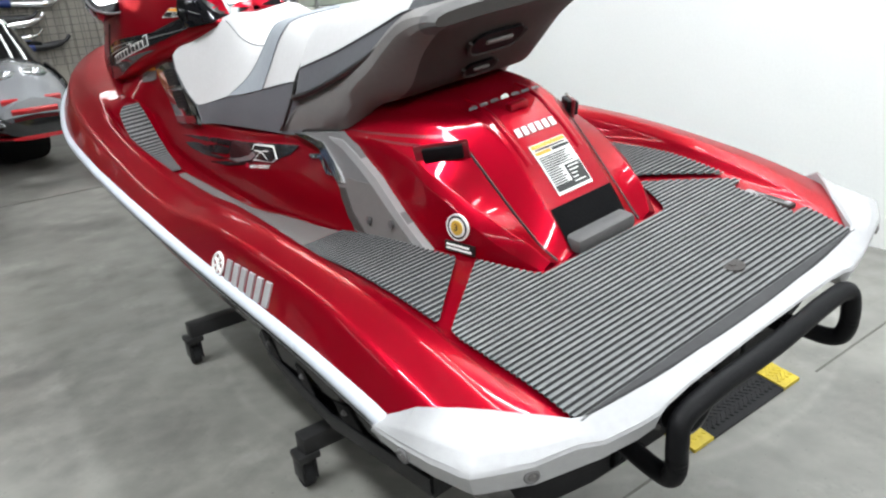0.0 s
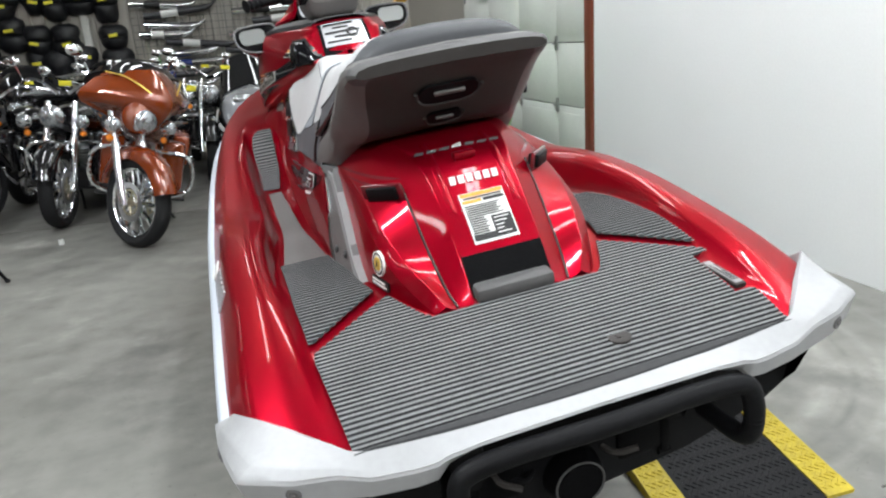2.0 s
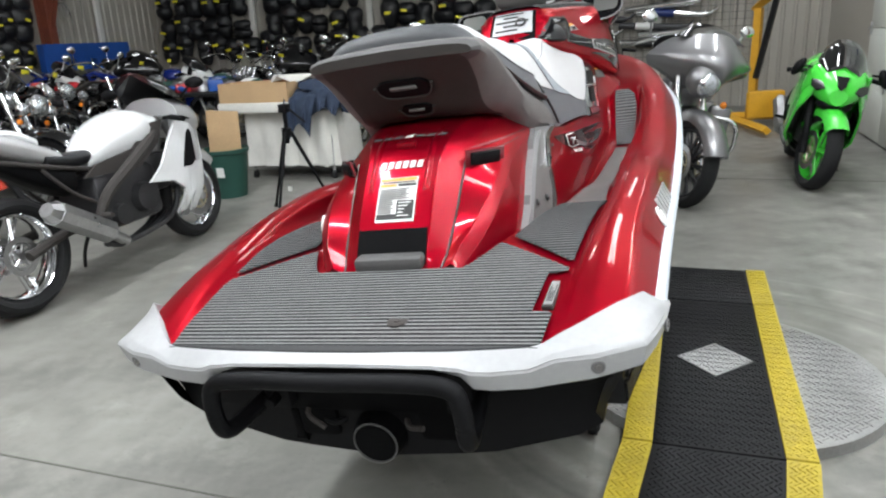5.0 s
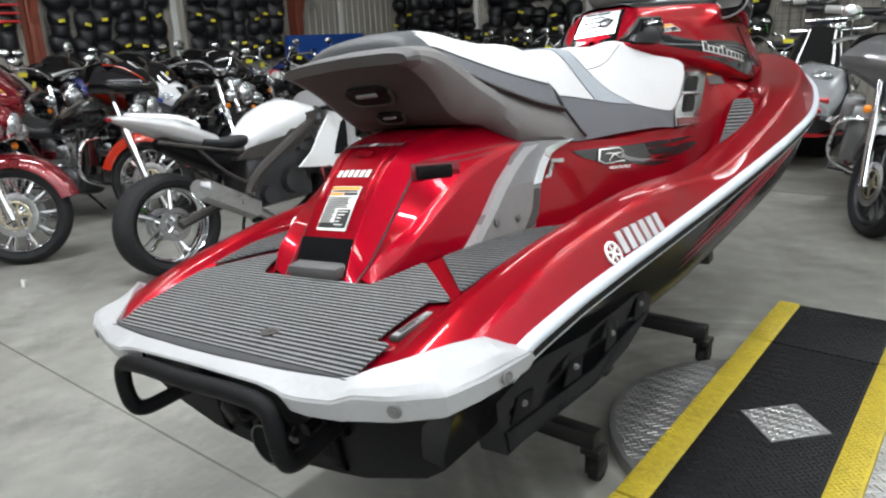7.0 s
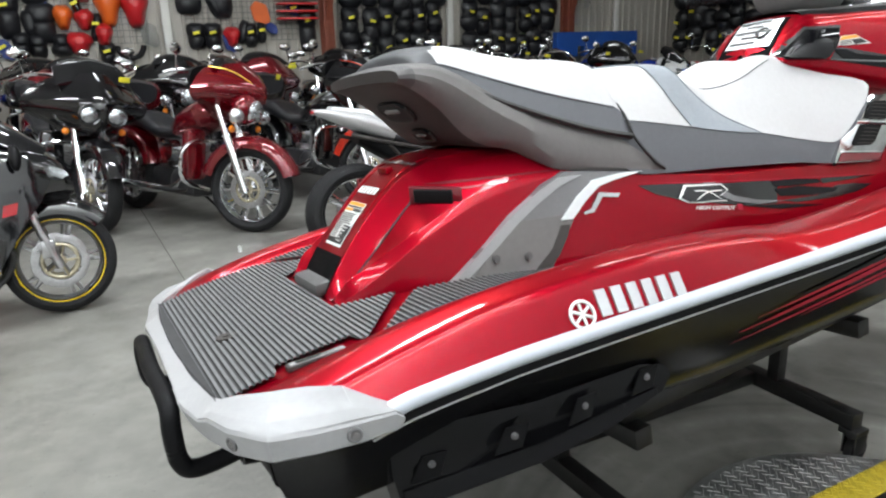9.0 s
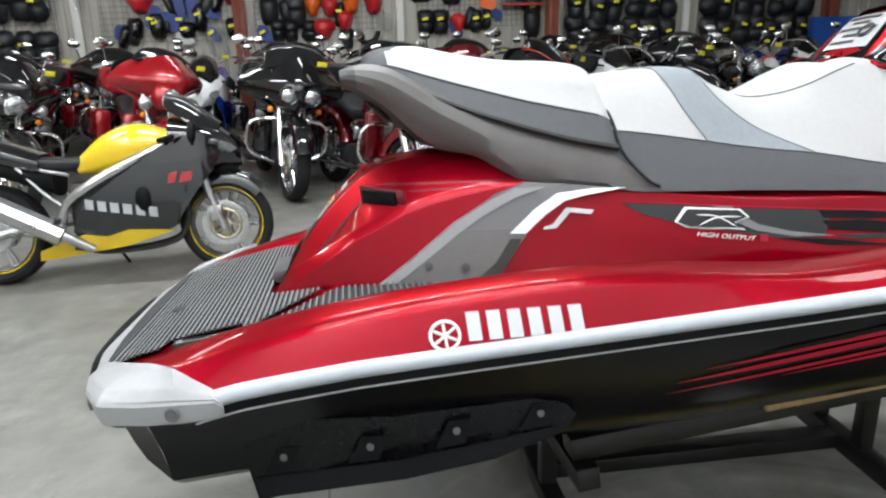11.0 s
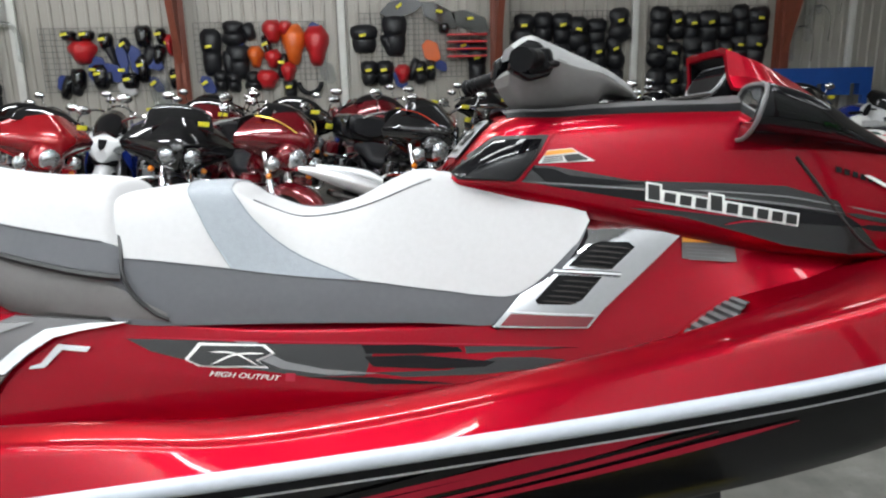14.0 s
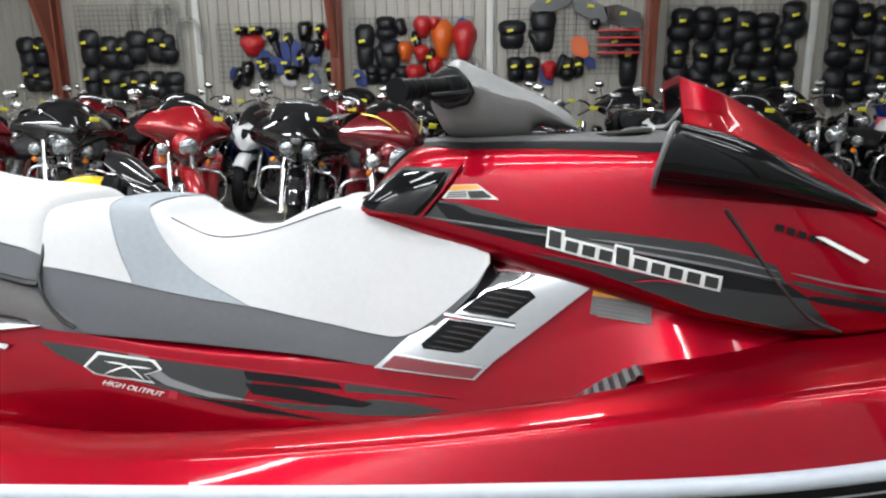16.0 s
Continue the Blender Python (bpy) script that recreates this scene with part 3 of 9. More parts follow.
# traction mats: a sheet with raised ribs across
def rib_mat(name, y0, y1, x_in, x_out, z_of, pitch=0.0108, side=0, land=0.62):
    v, f, idx = [], [], []

    def quad(a, m_):
        o = len(v)
        v.extend(a)
        f.append((o, o + 1, o + 2, o + 3))
        idx.append(m_)
    n = int((y1 - y0) / pitch)
    pitch = (y1 - y0) / n
    for i in range(n):
        ya = y0 + i * pitch
        for s in ((-1, 1) if side == 0 else (side,)):
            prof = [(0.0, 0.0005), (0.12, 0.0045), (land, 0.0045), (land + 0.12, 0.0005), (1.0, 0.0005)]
            # rib tops stay pale; flanks and grooves get their shade as colour
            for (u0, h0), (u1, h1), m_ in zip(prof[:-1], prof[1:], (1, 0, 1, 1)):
                yy = [ya + u0 * pitch, ya + u1 * pitch]
                xi = [x_in(q) for q in yy]
                xo = [x_out(q) for q in yy]
                if xo[0] - xi[0] < 0.004 or xo[1] - xi[1] < 0.004:
                    continue
                c = [(s * xi[0], yy[0], z_of(xi[0], yy[0]) + h0), (s * xo[0], yy[0], z_of(xo[0], yy[0]) + h0),
                     (s * xo[1], yy[1], z_of(xo[1], yy[1]) + h1), (s * xi[1], yy[1], z_of(xi[1], yy[1]) + h1)]
                quad(c if s > 0 else c[::-1], m_)
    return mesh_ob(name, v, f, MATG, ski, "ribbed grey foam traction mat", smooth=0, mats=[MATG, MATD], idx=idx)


def floor_z(y):
    c = deck_st[:, -1]
    return float(np.interp(y, c[:, 1], c[:, 2]))


def deck_z(x, y):
    return floor_z(y) + 0.006


def lin(pts):
    a = np.array(pts)
    return lambda q: float(np.interp(q, a[:, 0], a[:, 1]))


pod_edge = lin([(0.284, 0.0), (0.285, 0.168), (0.30, 0.182), (0.335, 0.201), (0.37, 0.216), (0.42, 0.236), (0.5, 0.262), (0.65, 0.282), (0.85, 0.300), (1.1, 0.31), (1.9, 0.32), (2.4, 0.335)])
main_out = lin([(0.0, 0.378), (0.245, 0.398), (0.27, 0.395), (0.40, 0.232)])
notch_out = lin([(0.0, 0.378), (0.11, 0.388), (0.112, 0.350), (0.255, 0.358), (0.257, 0.396), (0.27, 0.395), (0.40, 0.232)])
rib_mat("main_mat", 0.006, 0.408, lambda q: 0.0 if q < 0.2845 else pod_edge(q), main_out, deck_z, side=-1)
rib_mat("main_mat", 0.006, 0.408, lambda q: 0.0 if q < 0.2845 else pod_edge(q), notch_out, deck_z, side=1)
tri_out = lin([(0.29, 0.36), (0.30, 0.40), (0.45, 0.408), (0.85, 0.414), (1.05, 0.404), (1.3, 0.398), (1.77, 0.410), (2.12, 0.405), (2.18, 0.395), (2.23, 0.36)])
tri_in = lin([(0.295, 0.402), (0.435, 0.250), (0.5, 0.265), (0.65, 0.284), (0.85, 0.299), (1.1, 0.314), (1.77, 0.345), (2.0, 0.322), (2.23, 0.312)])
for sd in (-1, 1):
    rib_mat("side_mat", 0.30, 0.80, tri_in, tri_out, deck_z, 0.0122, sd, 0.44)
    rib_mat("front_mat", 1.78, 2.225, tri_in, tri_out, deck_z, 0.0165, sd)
    ys = np.linspace(0.81, 1.74, 30)
    v = [(sd * fx(y), y, deck_z(0, y)) for y in ys for fx in (tri_in, tri_out)]
    f = [(2 * i, 2 * i + 1, 2 * i + 3, 2 * i + 2)[::sd] for i in range(len(ys) - 1)]
    mesh_ob("smooth_mat", v, f, GREYP, ski, "smooth grey footwell mat")
# smooth rear border of the main mat
bv, bf = [], []
for i, x in enumerate(np.linspace(-0.366, 0.366, 41)):
    ye = -0.013 + 0.020 * (abs(x) / 0.366) ** 2
    bv += [(x, 0.012, floor_z(0.012) + 0.0108), (x, ye + 0.003, 0.0305), (x, ye, 0.026)]
for i in range(40):
    bf += [(3 * i + k, 3 * i + k + 1, 3 * i + k + 4, 3 * i + k + 3) for k in (0, 1)]
mesh_ob("mat_border", bv, bf, MATD, ski, "smooth dark edge of the traction mat", smooth=40)
bm = bmesh.new()
cyl(bm, (0.098, 0.085, floor_z(0.085) + 0.004), (0.098, 0.085, floor_z(0.085) + 0.0112), 0.021, 20)
cyl(bm, (0.098, 0.085, floor_z(0.085) + 0.0112), (0.098, 0.085, floor_z(0.085) + 0.0125), 0.007, 6)
part("drain_plug", bm, GREYD, ski, "black round drain plug")
bm = bmesh.new()
box(bm, 0.364, 0.386, 0.128, 0.238, 0.034, 0.0435, 0.002, None)
plate = part("serial_plate", bm, GREYD, ski, "grey serial plate in the mat's notch")
bm = bmesh.new()
box(bm, 0.367, 0.383, 0.134, 0.232, 0.0435, 0.0450, 0.0005, None)
tag = part("serial_label", bm, GREYL, plate, "white serial label with red edge")
bm = bmesh.new()
for k in range(4):
    box(bm, 0.3695 + 0.0033 * k, 0.3712 + 0.0033 * k, 0.145, 0.215 - 0.014 * (k % 3), 0.0449, 0.0456, 0.0)
part("text_bar", bm, LABELK, tag)

# centre body: stern pedestal, side walls under the seat, up into the hood
BODY = [
    (0.300, [(0, 0.052), (0.084, 0.052), (0.112, 0.044), (0.140, 0.060), (0.160, 0.048), (0.168, 0.040)]),
    (0.335, [(0, 0.100), (0.085, 0.100), (0.122, 0.066), (0.162, 0.096), (0.180, 0.068), (0.188, 0.038)]),
    (0.370, [(0, 0.140), (0.086, 0.140), (0.127, 0.094), (0.176, 0.113), (0.196, 0.086), (0.204, 0.038)]),
    (0.420, [(0, 0.190), (0.087, 0.190), (0.132, 0.136), (0.190, 0.137), (0.214, 0.116), (0.224, 0.038)]),
    (0.480, [(0, 0.240), (0.090, 0.239), (0.136, 0.188), (0.203, 0.164), (0.222, 0.145), (0.243, 0.038)]),
    (0.540, [(0, 0.276), (0.100, 0.274), (0.139, 0.236), (0.209, 0.184), (0.224, 0.167), (0.256, 0.034)]),
    (0.620, [(0, 0.292), (0.112, 0.288), (0.152, 0.262), (0.213, 0.207), (0.223, 0.190), (0.268, 0.020)]),
    (0.740, [(0, 0.292), (0.130, 0.286), (0.168, 0.270), (0.218, 0.218), (0.226, 0.204), (0.284, 0.000)]),
    (0.850, [(0, 0.285), (0.140, 0.276), (0.178, 0.260), (0.222, 0.212), (0.231, 0.198), (0.296, -0.032)]),
    (1.000, [(0, 0.250), (0.150, 0.232), (0.190, 0.218), (0.232, 0.182), (0.260, 0.096), (0.302, -0.065)]),
    (1.250, [(0, 0.180), (0.170, 0.172), (0.206, 0.150), (0.247, 0.118), (0.279, 0.025), (0.304, -0.110)]),
    (1.500, [(0, 0.140), (0.180, 0.132), (0.214, 0.108), (0.250, 0.076), (0.288, -0.040), (0.308, -0.120)]),
    (1.740, [(0, 0.120), (0.180, 0.112), (0.212, 0.098), (0.242, 0.055), (0.286, -0.060), (0.312, -0.130)]),
    (1.930, [(0, 0.200), (0.170, 0.192), (0.188, 0.180), (0.218, 0.148), (0.262, 0.010), (0.314, -0.125)]),
    (2.150, [(0, 0.300), (0.170, 0.262), (0.190, 0.238), (0.220, 0.180), (0.250, 0.092), (0.318, -0.060)]),
    (2.350, [(0, 0.340), (0.200, 0.282), (0.214, 0.246), (0.234, 0.192), (0.262, 0.110), (0.345, 0.030)]),
    (2.600, [(0, 0.200), (0.150, 0.180), (0.170, 0.160), (0.190, 0.120), (0.215, 0.080), (0.260, 0.040)]),
]
body_raw = spline(np.array([[c for x, z in q for c in (x, y, z)] for y, q in BODY]), 6).reshape(-1, 6, 3)
body_st = np.array([rounded_section(q, 0.055) for q in body_raw])
loft("centre_body", body_st, RED, ski, "candy red centre body", smooth=40, flip=True)


def section_x(st):
    def fx(y, z):
        i = int(np.clip(np.searchsorted(st[:, 0, 1], y), 1, len(st) - 1))
        t = (y - st[i - 1, 0, 1]) / max(st[i, 0, 1] - st[i - 1, 0, 1], 1e-6)
        s = st[i - 1] * (1 - t) + st[i] * t
        if s[0, 2] > s[-1, 2]:
            s = s[::-1]
        keep = [0]
        for k in range(1, len(s)):
            if s[k, 2] > s[keep[-1], 2]:
                keep.append(k)
        return float(np.interp(z, s[keep, 2], s[keep, 0]))
    return fx


def section_z(st):
    def fz(x, y):
        i = int(np.clip(np.searchsorted(st[:, 0, 1], y), 1, len(st) - 1))
        t = (y - st[i - 1, 0, 1]) / max(st[i, 0, 1] - st[i - 1, 0, 1], 1e-6)
        s = st[i - 1] * (1 - t) + st[i] * t
        return float(np.interp(abs(x), s[:, 0], s[:, 2]))
    return fz


body_x, body_z = section_x(body_st), section_z(body_st)


def side_patch(name, poly, surf, material, parent, side=1, off=0.003, thick=0.0, label="", cuts=3):
    """A patch with an outline in (y, z) laid on x = surf(y, z), with a skirt where it has thickness."""
    bm = bmesh.new()
    vs = [bm.verts.new((0, y, z)) for y, z in poly]
    bm.faces.new(vs)
    bmesh.ops.triangulate(bm, faces=bm.faces)
    bmesh.ops.subdivide_edges(bm, edges=bm.edges, cuts=cuts, use_grid_fill=True)
    for v in bm.verts:
        v.co.x = side * (surf(v.co.y, v.co.z) + off + thick)
    bm.normal_update()
    if sum(f.normal.x for f in bm.faces) * side < 0:
        bmesh.ops.reverse_faces(bm, faces=bm.faces)
    if thick:
        es = [e for e in bm.edges if e.is_boundary]
        r = bmesh.ops.extrude_edge_only(bm, edges=es)
        for g in r["geom"]:
            if isinstance(g, bmesh.types.BMVert):
                g.co.x -= side * (thick + off + 0.004)
        bmesh.ops.recalc_face_normals(bm, faces=bm.faces)
    return part(name, bm, material, parent, label, smooth=50)


def top_patch(name, poly, surf, material, parent, off=0.003, label="", cuts=2):
    """A patch with an outline in (x, y) laid on z = surf(x, y)."""
    bm = bmesh.new()
    bm.faces.new([bm.verts.new((x, y, 0)) for x, y in poly])
    bmesh.ops.triangulate(bm, faces=bm.faces)
    if cuts:
        bmesh.ops.subdivide_edges(bm, edges=bm.edges, cuts=cuts, use_grid_fill=True)
    for v in bm.verts:
        v.co.z = surf(v.co.x, v.co.y) + off
    bm.normal_update()
    if sum(f.normal.z for f in bm.faces) < 0:
        bmesh.ops.reverse_faces(bm, faces=bm.faces)
    return part(name, bm, material, parent, label, smooth=50)

# ---- seat, grab shell, hood and bars ----
GRAB = [
    (0.505, [(0, 0.468), (0.12, 0.466), (0.185, 0.462), (0.200, 0.470), (0.186, 0.484), (0.12, 0.490), (0, 0.492)]),
    (0.535, [(0, 0.445), (0.12, 0.442), (0.195, 0.446), (0.215, 0.466), (0.200, 0.488), (0.13, 0.496), (0, 0.500)]),
    (0.590, [(0, 0.392), (0.12, 0.388), (0.190, 0.402), (0.222, 0.440), (0.208, 0.478), (0.15, 0.492), (0, 0.496)]),
    (0.645, [(0, 0.330), (0.12, 0.324), (0.180, 0.336), (0.226, 0.398), (0.214, 0.446), (0.16, 0.462), (0, 0.470)]),
    (0.690, [(0, 0.300), (0.13, 0.296), (0.186, 0.300), (0.230, 0.360), (0.218, 0.412), (0.17, 0.430), (0, 0.44)]),
    (0.760, [(0, 0.285), (0.14, 0.278), (0.196, 0.270), (0.236, 0.312), (0.222, 0.366), (0.18, 0.385), (0, 0.40)]),
    (0.850, [(0, 0.24), (0.15, 0.225), (0.212, 0.200), (0.241, 0.240), (0.226, 0.318), (0.19, 0.335), (0, 0.34)]),
    (1.000, [(0, 0.22), (0.16, 0.200), (0.226, 0.172), (0.246, 0.192), (0.230, 0.265), (0.20, 0.280), (0, 0.29)]),
    (1.120, [(0, 0.18), (0.17, 0.170), (0.236, 0.150), (0.248, 0.158), (0.240, 0.180), (0.21, 0.200), (0, 0.21)]),
]
grab_st = stations(GRAB, 6, 1)
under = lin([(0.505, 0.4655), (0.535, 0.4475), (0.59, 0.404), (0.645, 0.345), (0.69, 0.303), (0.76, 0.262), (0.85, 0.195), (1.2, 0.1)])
# faces below the overhang take a darker grey as painted shade
loft("grab_shell", grab_st, GREYP, ski, "warm grey moulded seat base and grab handle, underside shade painted darker", smooth=32, caps=True, mats=[GREYP, GREYD, GREYX],
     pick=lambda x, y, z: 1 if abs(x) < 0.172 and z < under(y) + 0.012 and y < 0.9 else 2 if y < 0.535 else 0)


def grab_under(x, y):
    i = int(np.argmin(abs(grab_st[:, 0, 1] - y)))
    s = grab_st[i][: len(grab_st[i]) // 3]
    return float(np.interp(abs(x), s[:, 0], s[:, 2]))


def rounded(x0, x1, y0, y1, r, n=5):
    o = []
    for cx, cy, a in ((x1 - r, y1 - r, 0), (x0 + r, y1 - r, 90), (x0 + r, y0 + r, 180), (x1 - r, y0 + r, 270)):
        o += [(cx + r * math.cos(radians(a + 90 * k / n)), cy + r * math.sin(radians(a + 90 * k / n))) for k in range(n + 1)]
    return o


def face_mat(y0, y1, surf):
    """Local frame on the sloped underside: x across, y up the slope, z outwards."""
    p, q = Vector((0, y0, surf(0, y0))), Vector((0, y1, surf(0, y1)))
    up = (p - q).normalized()
    nrm = Vector((1, 0, 0)).cross(up).normalized()
    if nrm.y > 0:
        nrm = -nrm
    xa = up.cross(nrm).normalized()
    m = Matrix((xa, up, nrm)).transposed().to_4x4()
    return Matrix.Translation((p + q) / 2) @ m


for nm, yc, w, h_ in (("upper_grip", 0.580, 0.130, 0.058), ("lower_grip", 0.640, 0.080, 0.036)):
    FM = face_mat(yc - 0.018, yc + 0.018, grab_under) @ Matrix.Translation((0, 0, 0.004))
    # the grip hollow is a flat black slab, its shade put into the colour
    bm = bmesh.new()
    slab(bm, rounded(-w / 2, w / 2, -h_ / 2, h_ / 2, h_ * 0.40), 0.006, FM)
    g = part(nm, bm, BLACK, ski, "black slab painting the shaded hand grip hollow")
    bm = bmesh.new()
    tube(bm, [tuple(FM @ Vector((w * x, h_ * y, 0.004))) for x, y in ((-0.56, 0.2), (-0.50, -0.25), (-0.36, -0.52), (0, -0.58), (0.36, -0.52), (0.50, -0.25), (0.56, 0.2))], 0.0045, 8, 4)
    part("rim", bm, GREYD, g, "moulded grey lip")
    bm = bmesh.new()
    box(bm, -w * 0.26, w * 0.26, h_ * 0.02, h_ * 0.20, 0.004, 0.012, 0.003, FM)
    part("grip_bar", bm, GREYP, g)

# cushions
SEATR = [
    (0.550, [(0, 0.492), (0.08, 0.491), (0.130, 0.488), (0.155, 0.484), (0.165, 0.478)]),
    (0.565, [(0, 0.520), (0.09, 0.517), (0.145, 0.506), (0.172, 0.488), (0.182, 0.474)]),
    (0.610, [(0, 0.530), (0.10, 0.526), (0.155, 0.513), (0.186, 0.480), (0.198, 0.449)]),
    (0.680, [(0, 0.522), (0.10, 0.518), (0.158, 0.502), (0.194, 0.450), (0.208, 0.412)]),
    (0.760, [(0, 0.494), (0.10, 0.492), (0.160, 0.478), (0.200, 0.417), (0.217, 0.370)]),
    (0.860, [(0, 0.468), (0.10, 0.466), (0.164, 0.452), (0.206, 0.378), (0.225, 0.324)]),
    (0.950, [(0, 0.454), (0.10, 0.452), (0.166, 0.438), (0.211, 0.347), (0.231, 0.287)]),
    (1.020, [(0, 0.436), (0.10, 0.432), (0.164, 0.416), (0.214, 0.324), (0.234, 0.264)]),
    (1.046, [(0, 0.398), (0.10, 0.394), (0.158, 0.376), (0.209, 0.310), (0.229, 0.256)]),
]
SEATF = [
    (0.985, [(0, 0.33), (0.11, 0.33), (0.165, 0.320), (0.212, 0.280), (0.226, 0.240), (0.232, 0.205)]),
    (1.005, [(0, 0.395), (0.11, 0.392), (0.165, 0.375), (0.216, 0.285), (0.232, 0.230), (0.240, 0.190)]),
    (1.060, [(0, 0.408), (0.11, 0.406), (0.165, 0.392), (0.218, 0.285), (0.236, 0.215), (0.245, 0.160)]),
    (1.240, [(0, 0.400), (0.11, 0.398), (0.165, 0.384), (0.222, 0.238), (0.240, 0.180), (0.249, 0.132)]),
    (1.310, [(0, 0.350), (0.11, 0.352), (0.165, 0.345), (0.225, 0.218), (0.242, 0.165), (0.250, 0.122)]),
    (1.400, [(0, 0.305), (0.11, 0.308), (0.160, 0.305), (0.228, 0.195), (0.243, 0.148), (0.251, 0.108)]),
    (1.500, [(0, 0.308), (0.11, 0.314), (0.150, 0.312), (0.230, 0.172), (0.244, 0.130), (0.252, 0.092)]),
    (1.600, [(0, 0.336), (0.09, 0.350), (0.130, 0.346), (0.230, 0.142), (0.244, 0.105), (0.252, 0.075)]),
    (1.660, [(0, 0.350), (0.085, 0.366), (0.125, 0.356), (0.230, 0.125), (0.244, 0.092), (0.252, 0.062)]),
    (1.735, [(0, 0.347), (0.09, 0.352), (0.135, 0.338), (0.234, 0.104), (0.243, 0.072), (0.250, 0.046)]),
    (1.795, [(0, 0.335), (0.105, 0.336), (0.147, 0.321), (0.236, 0.096), (0.243, 0.072), (0.248, 0.052)]),
    (1.860, [(0, 0.320), (0.12, 0.314), (0.162, 0.299), (0.235, 0.124), (0.239, 0.112), (0.241, 0.104)]),
    (1.935, [(0, 0.298), (0.14, 0.295), (0.180, 0.284), (0.229, 0.178), (0.231, 0.174), (0.233, 0.170)]),
    (1.972, [(0, 0.270), (0.16, 0.262), (0.190, 0.252), (0.218, 0.222), (0.2185, 0.2215), (0.219, 0.221)]),
]


def split(secs, k):
    return [(y, q[: k + 1]) for y, q in secs], [(y, q[k:]) for y, q in secs]


rt, rs = split(SEATR, 3)
ft, fs = split(SEATF, 3)
loft("rear_cushion", stations(rt, 8, 2), VINYLW, ski, "light grey vinyl passenger cushion with slate back", smooth=60, caps=True, flip=True, mats=[VINYLW, VINYLD],
     pick=lambda x, y, z: 1 if y < max(0.60, 0.72 - 0.75 * abs(x)) else 0)
def sides(name, st, material, label):
    for sd in (-1, 1):
        q = st.copy()
        q[:, :, 0] *= sd
        loft(name, q, material, ski, label, mirror=False, smooth=60, flip=sd > 0)


sides("rear_cushion_side", stations(rs, 8, 2), VINYLG, "slate grey vinyl cushion side")
front_top = stations(ft, 10, 2)
loft("front_cushion", front_top, VINYLW, ski, "light grey vinyl rider cushion", smooth=60, caps=True, flip=True)
sides("front_cushion_side", stations(fs, 10, 2), VINYLG, "slate grey vinyl cushion side")


def on_top(u, y):
    """A point of the rider cushion's top: u from the middle line to its lower edge."""
    ys = front_top[:, 0, 1]
    i = int(np.clip(np.searchsorted(ys, y), 1, len(ys) - 1))
    t = (y - ys[i - 1]) / (ys[i] - ys[i - 1])
    sec = front_top[i - 1] * (1 - t) + front_top[i] * t
    d = np.r_[0, np.cumsum(np.linalg.norm(np.diff(sec, axis=0), axis=1))]
    q = u * d[-1]
    return np.array([np.interp(q, d, sec[:, c]) for c in range(3)])


b0 = lin([(0, 1.165), (0.5, 1.18), (0.8, 1.215), (1, 1.250)])
b1 = lin([(0, 1.255), (0.45, 1.262), (0.6, 1.29), (0.75, 1.335), (0.88, 1.40), (1, 1.49)])
for sd in (-1, 1):
    v, f = [], []
    us, ks = np.linspace(0, 1, 22), np.linspace(0, 1, 7)
    for u in us:
        for k in ks:
            p = on_top(u, b0(u) + (b1(u) - b0(u)) * k)
            v.append((sd * (p[0] + 0.0022 * u), p[1], p[2] + 0.0026 * (1 - 0.6 * u)))
    for i in range(21):
        for j in range(6):
            q = (i * 7 + j, (i + 1) * 7 + j, (i + 1) * 7 + j + 1, i * 7 + j + 1)
            f.append(q if sd > 0 else q[::-1])
    mesh_ob("seat_band", v, f, VINYLM, ski, "silver grey woven seat band", smooth=60)
    for fn in (b0, b1):
        bm = bmesh.new()
        tube(bm, [(sd * (on_top(u, fn(u))[0] + 0.002), on_top(u, fn(u))[1], on_top(u, fn(u))[2] + 0.002) for u in np.linspace(0.02, 1, 14)], 0.0015, 5, 2)
        part("band_seam", bm, VINYLM, ski, "stitched seam")
    bm = bmesh.new()
    tube(bm, [(sd * (q[3][0] + 0.001), y, q[3][1]) for y, q in SEATF[1:-1]], 0.0013, 6, 6)
    part("seat_piping", bm, VINYLG, ski, "stitched piping")
    bm = bmesh.new()
    tube(bm, [(sd * (q[3][0] + 0.001), y, q[3][1]) for y, q in SEATR[1:-1]], 0.002, 6, 6)
    part("seat_piping", bm, VINYLG, ski, "stitched piping")
    # black beads laid along the cushion edges in place of gap shadow
    bm = bmesh.new()
    tube(bm, [(sd * (q[-1][0] + 0.004), y, q[-1][1] - 0.004) for y, q in SEATR[1:]], lambda t: 0.004 + 0.004 * t, 6, 5)
    part("seat_gap_shade", bm, LABELK, ski, "dark bead painting the shade under the cushion")
    bm = bmesh.new()
    tube(bm, [(sd * x, y, z) for x, y, z in ((0.165, 1.040, 0.366), (0.213, 1.050, 0.300), (0.234, 1.052, 0.255), (0.246, 1.070, 0.215), (0.250, 1.100, 0.178), (0.250, 1.125, 0.160))], 0.004, 6, 4)
    part("seat_gap_shade", bm, LABELK, ski, "dark bead painting the shade between the cushions")
    bm = bmesh.new()
    tube(bm, [(sd * (on_top(u, y)[0] + 0.001), y, on_top(u, y)[2] + 0.001) for u, y in ((0.42, 1.30), (0.46, 1.38), (0.47, 1.46), (0.44, 1.54), (0.38, 1.62), (0.34, 1.67))], 0.0016, 5, 5)
    part("seat_seam", bm, VINYLG, ski, "stitched seam")

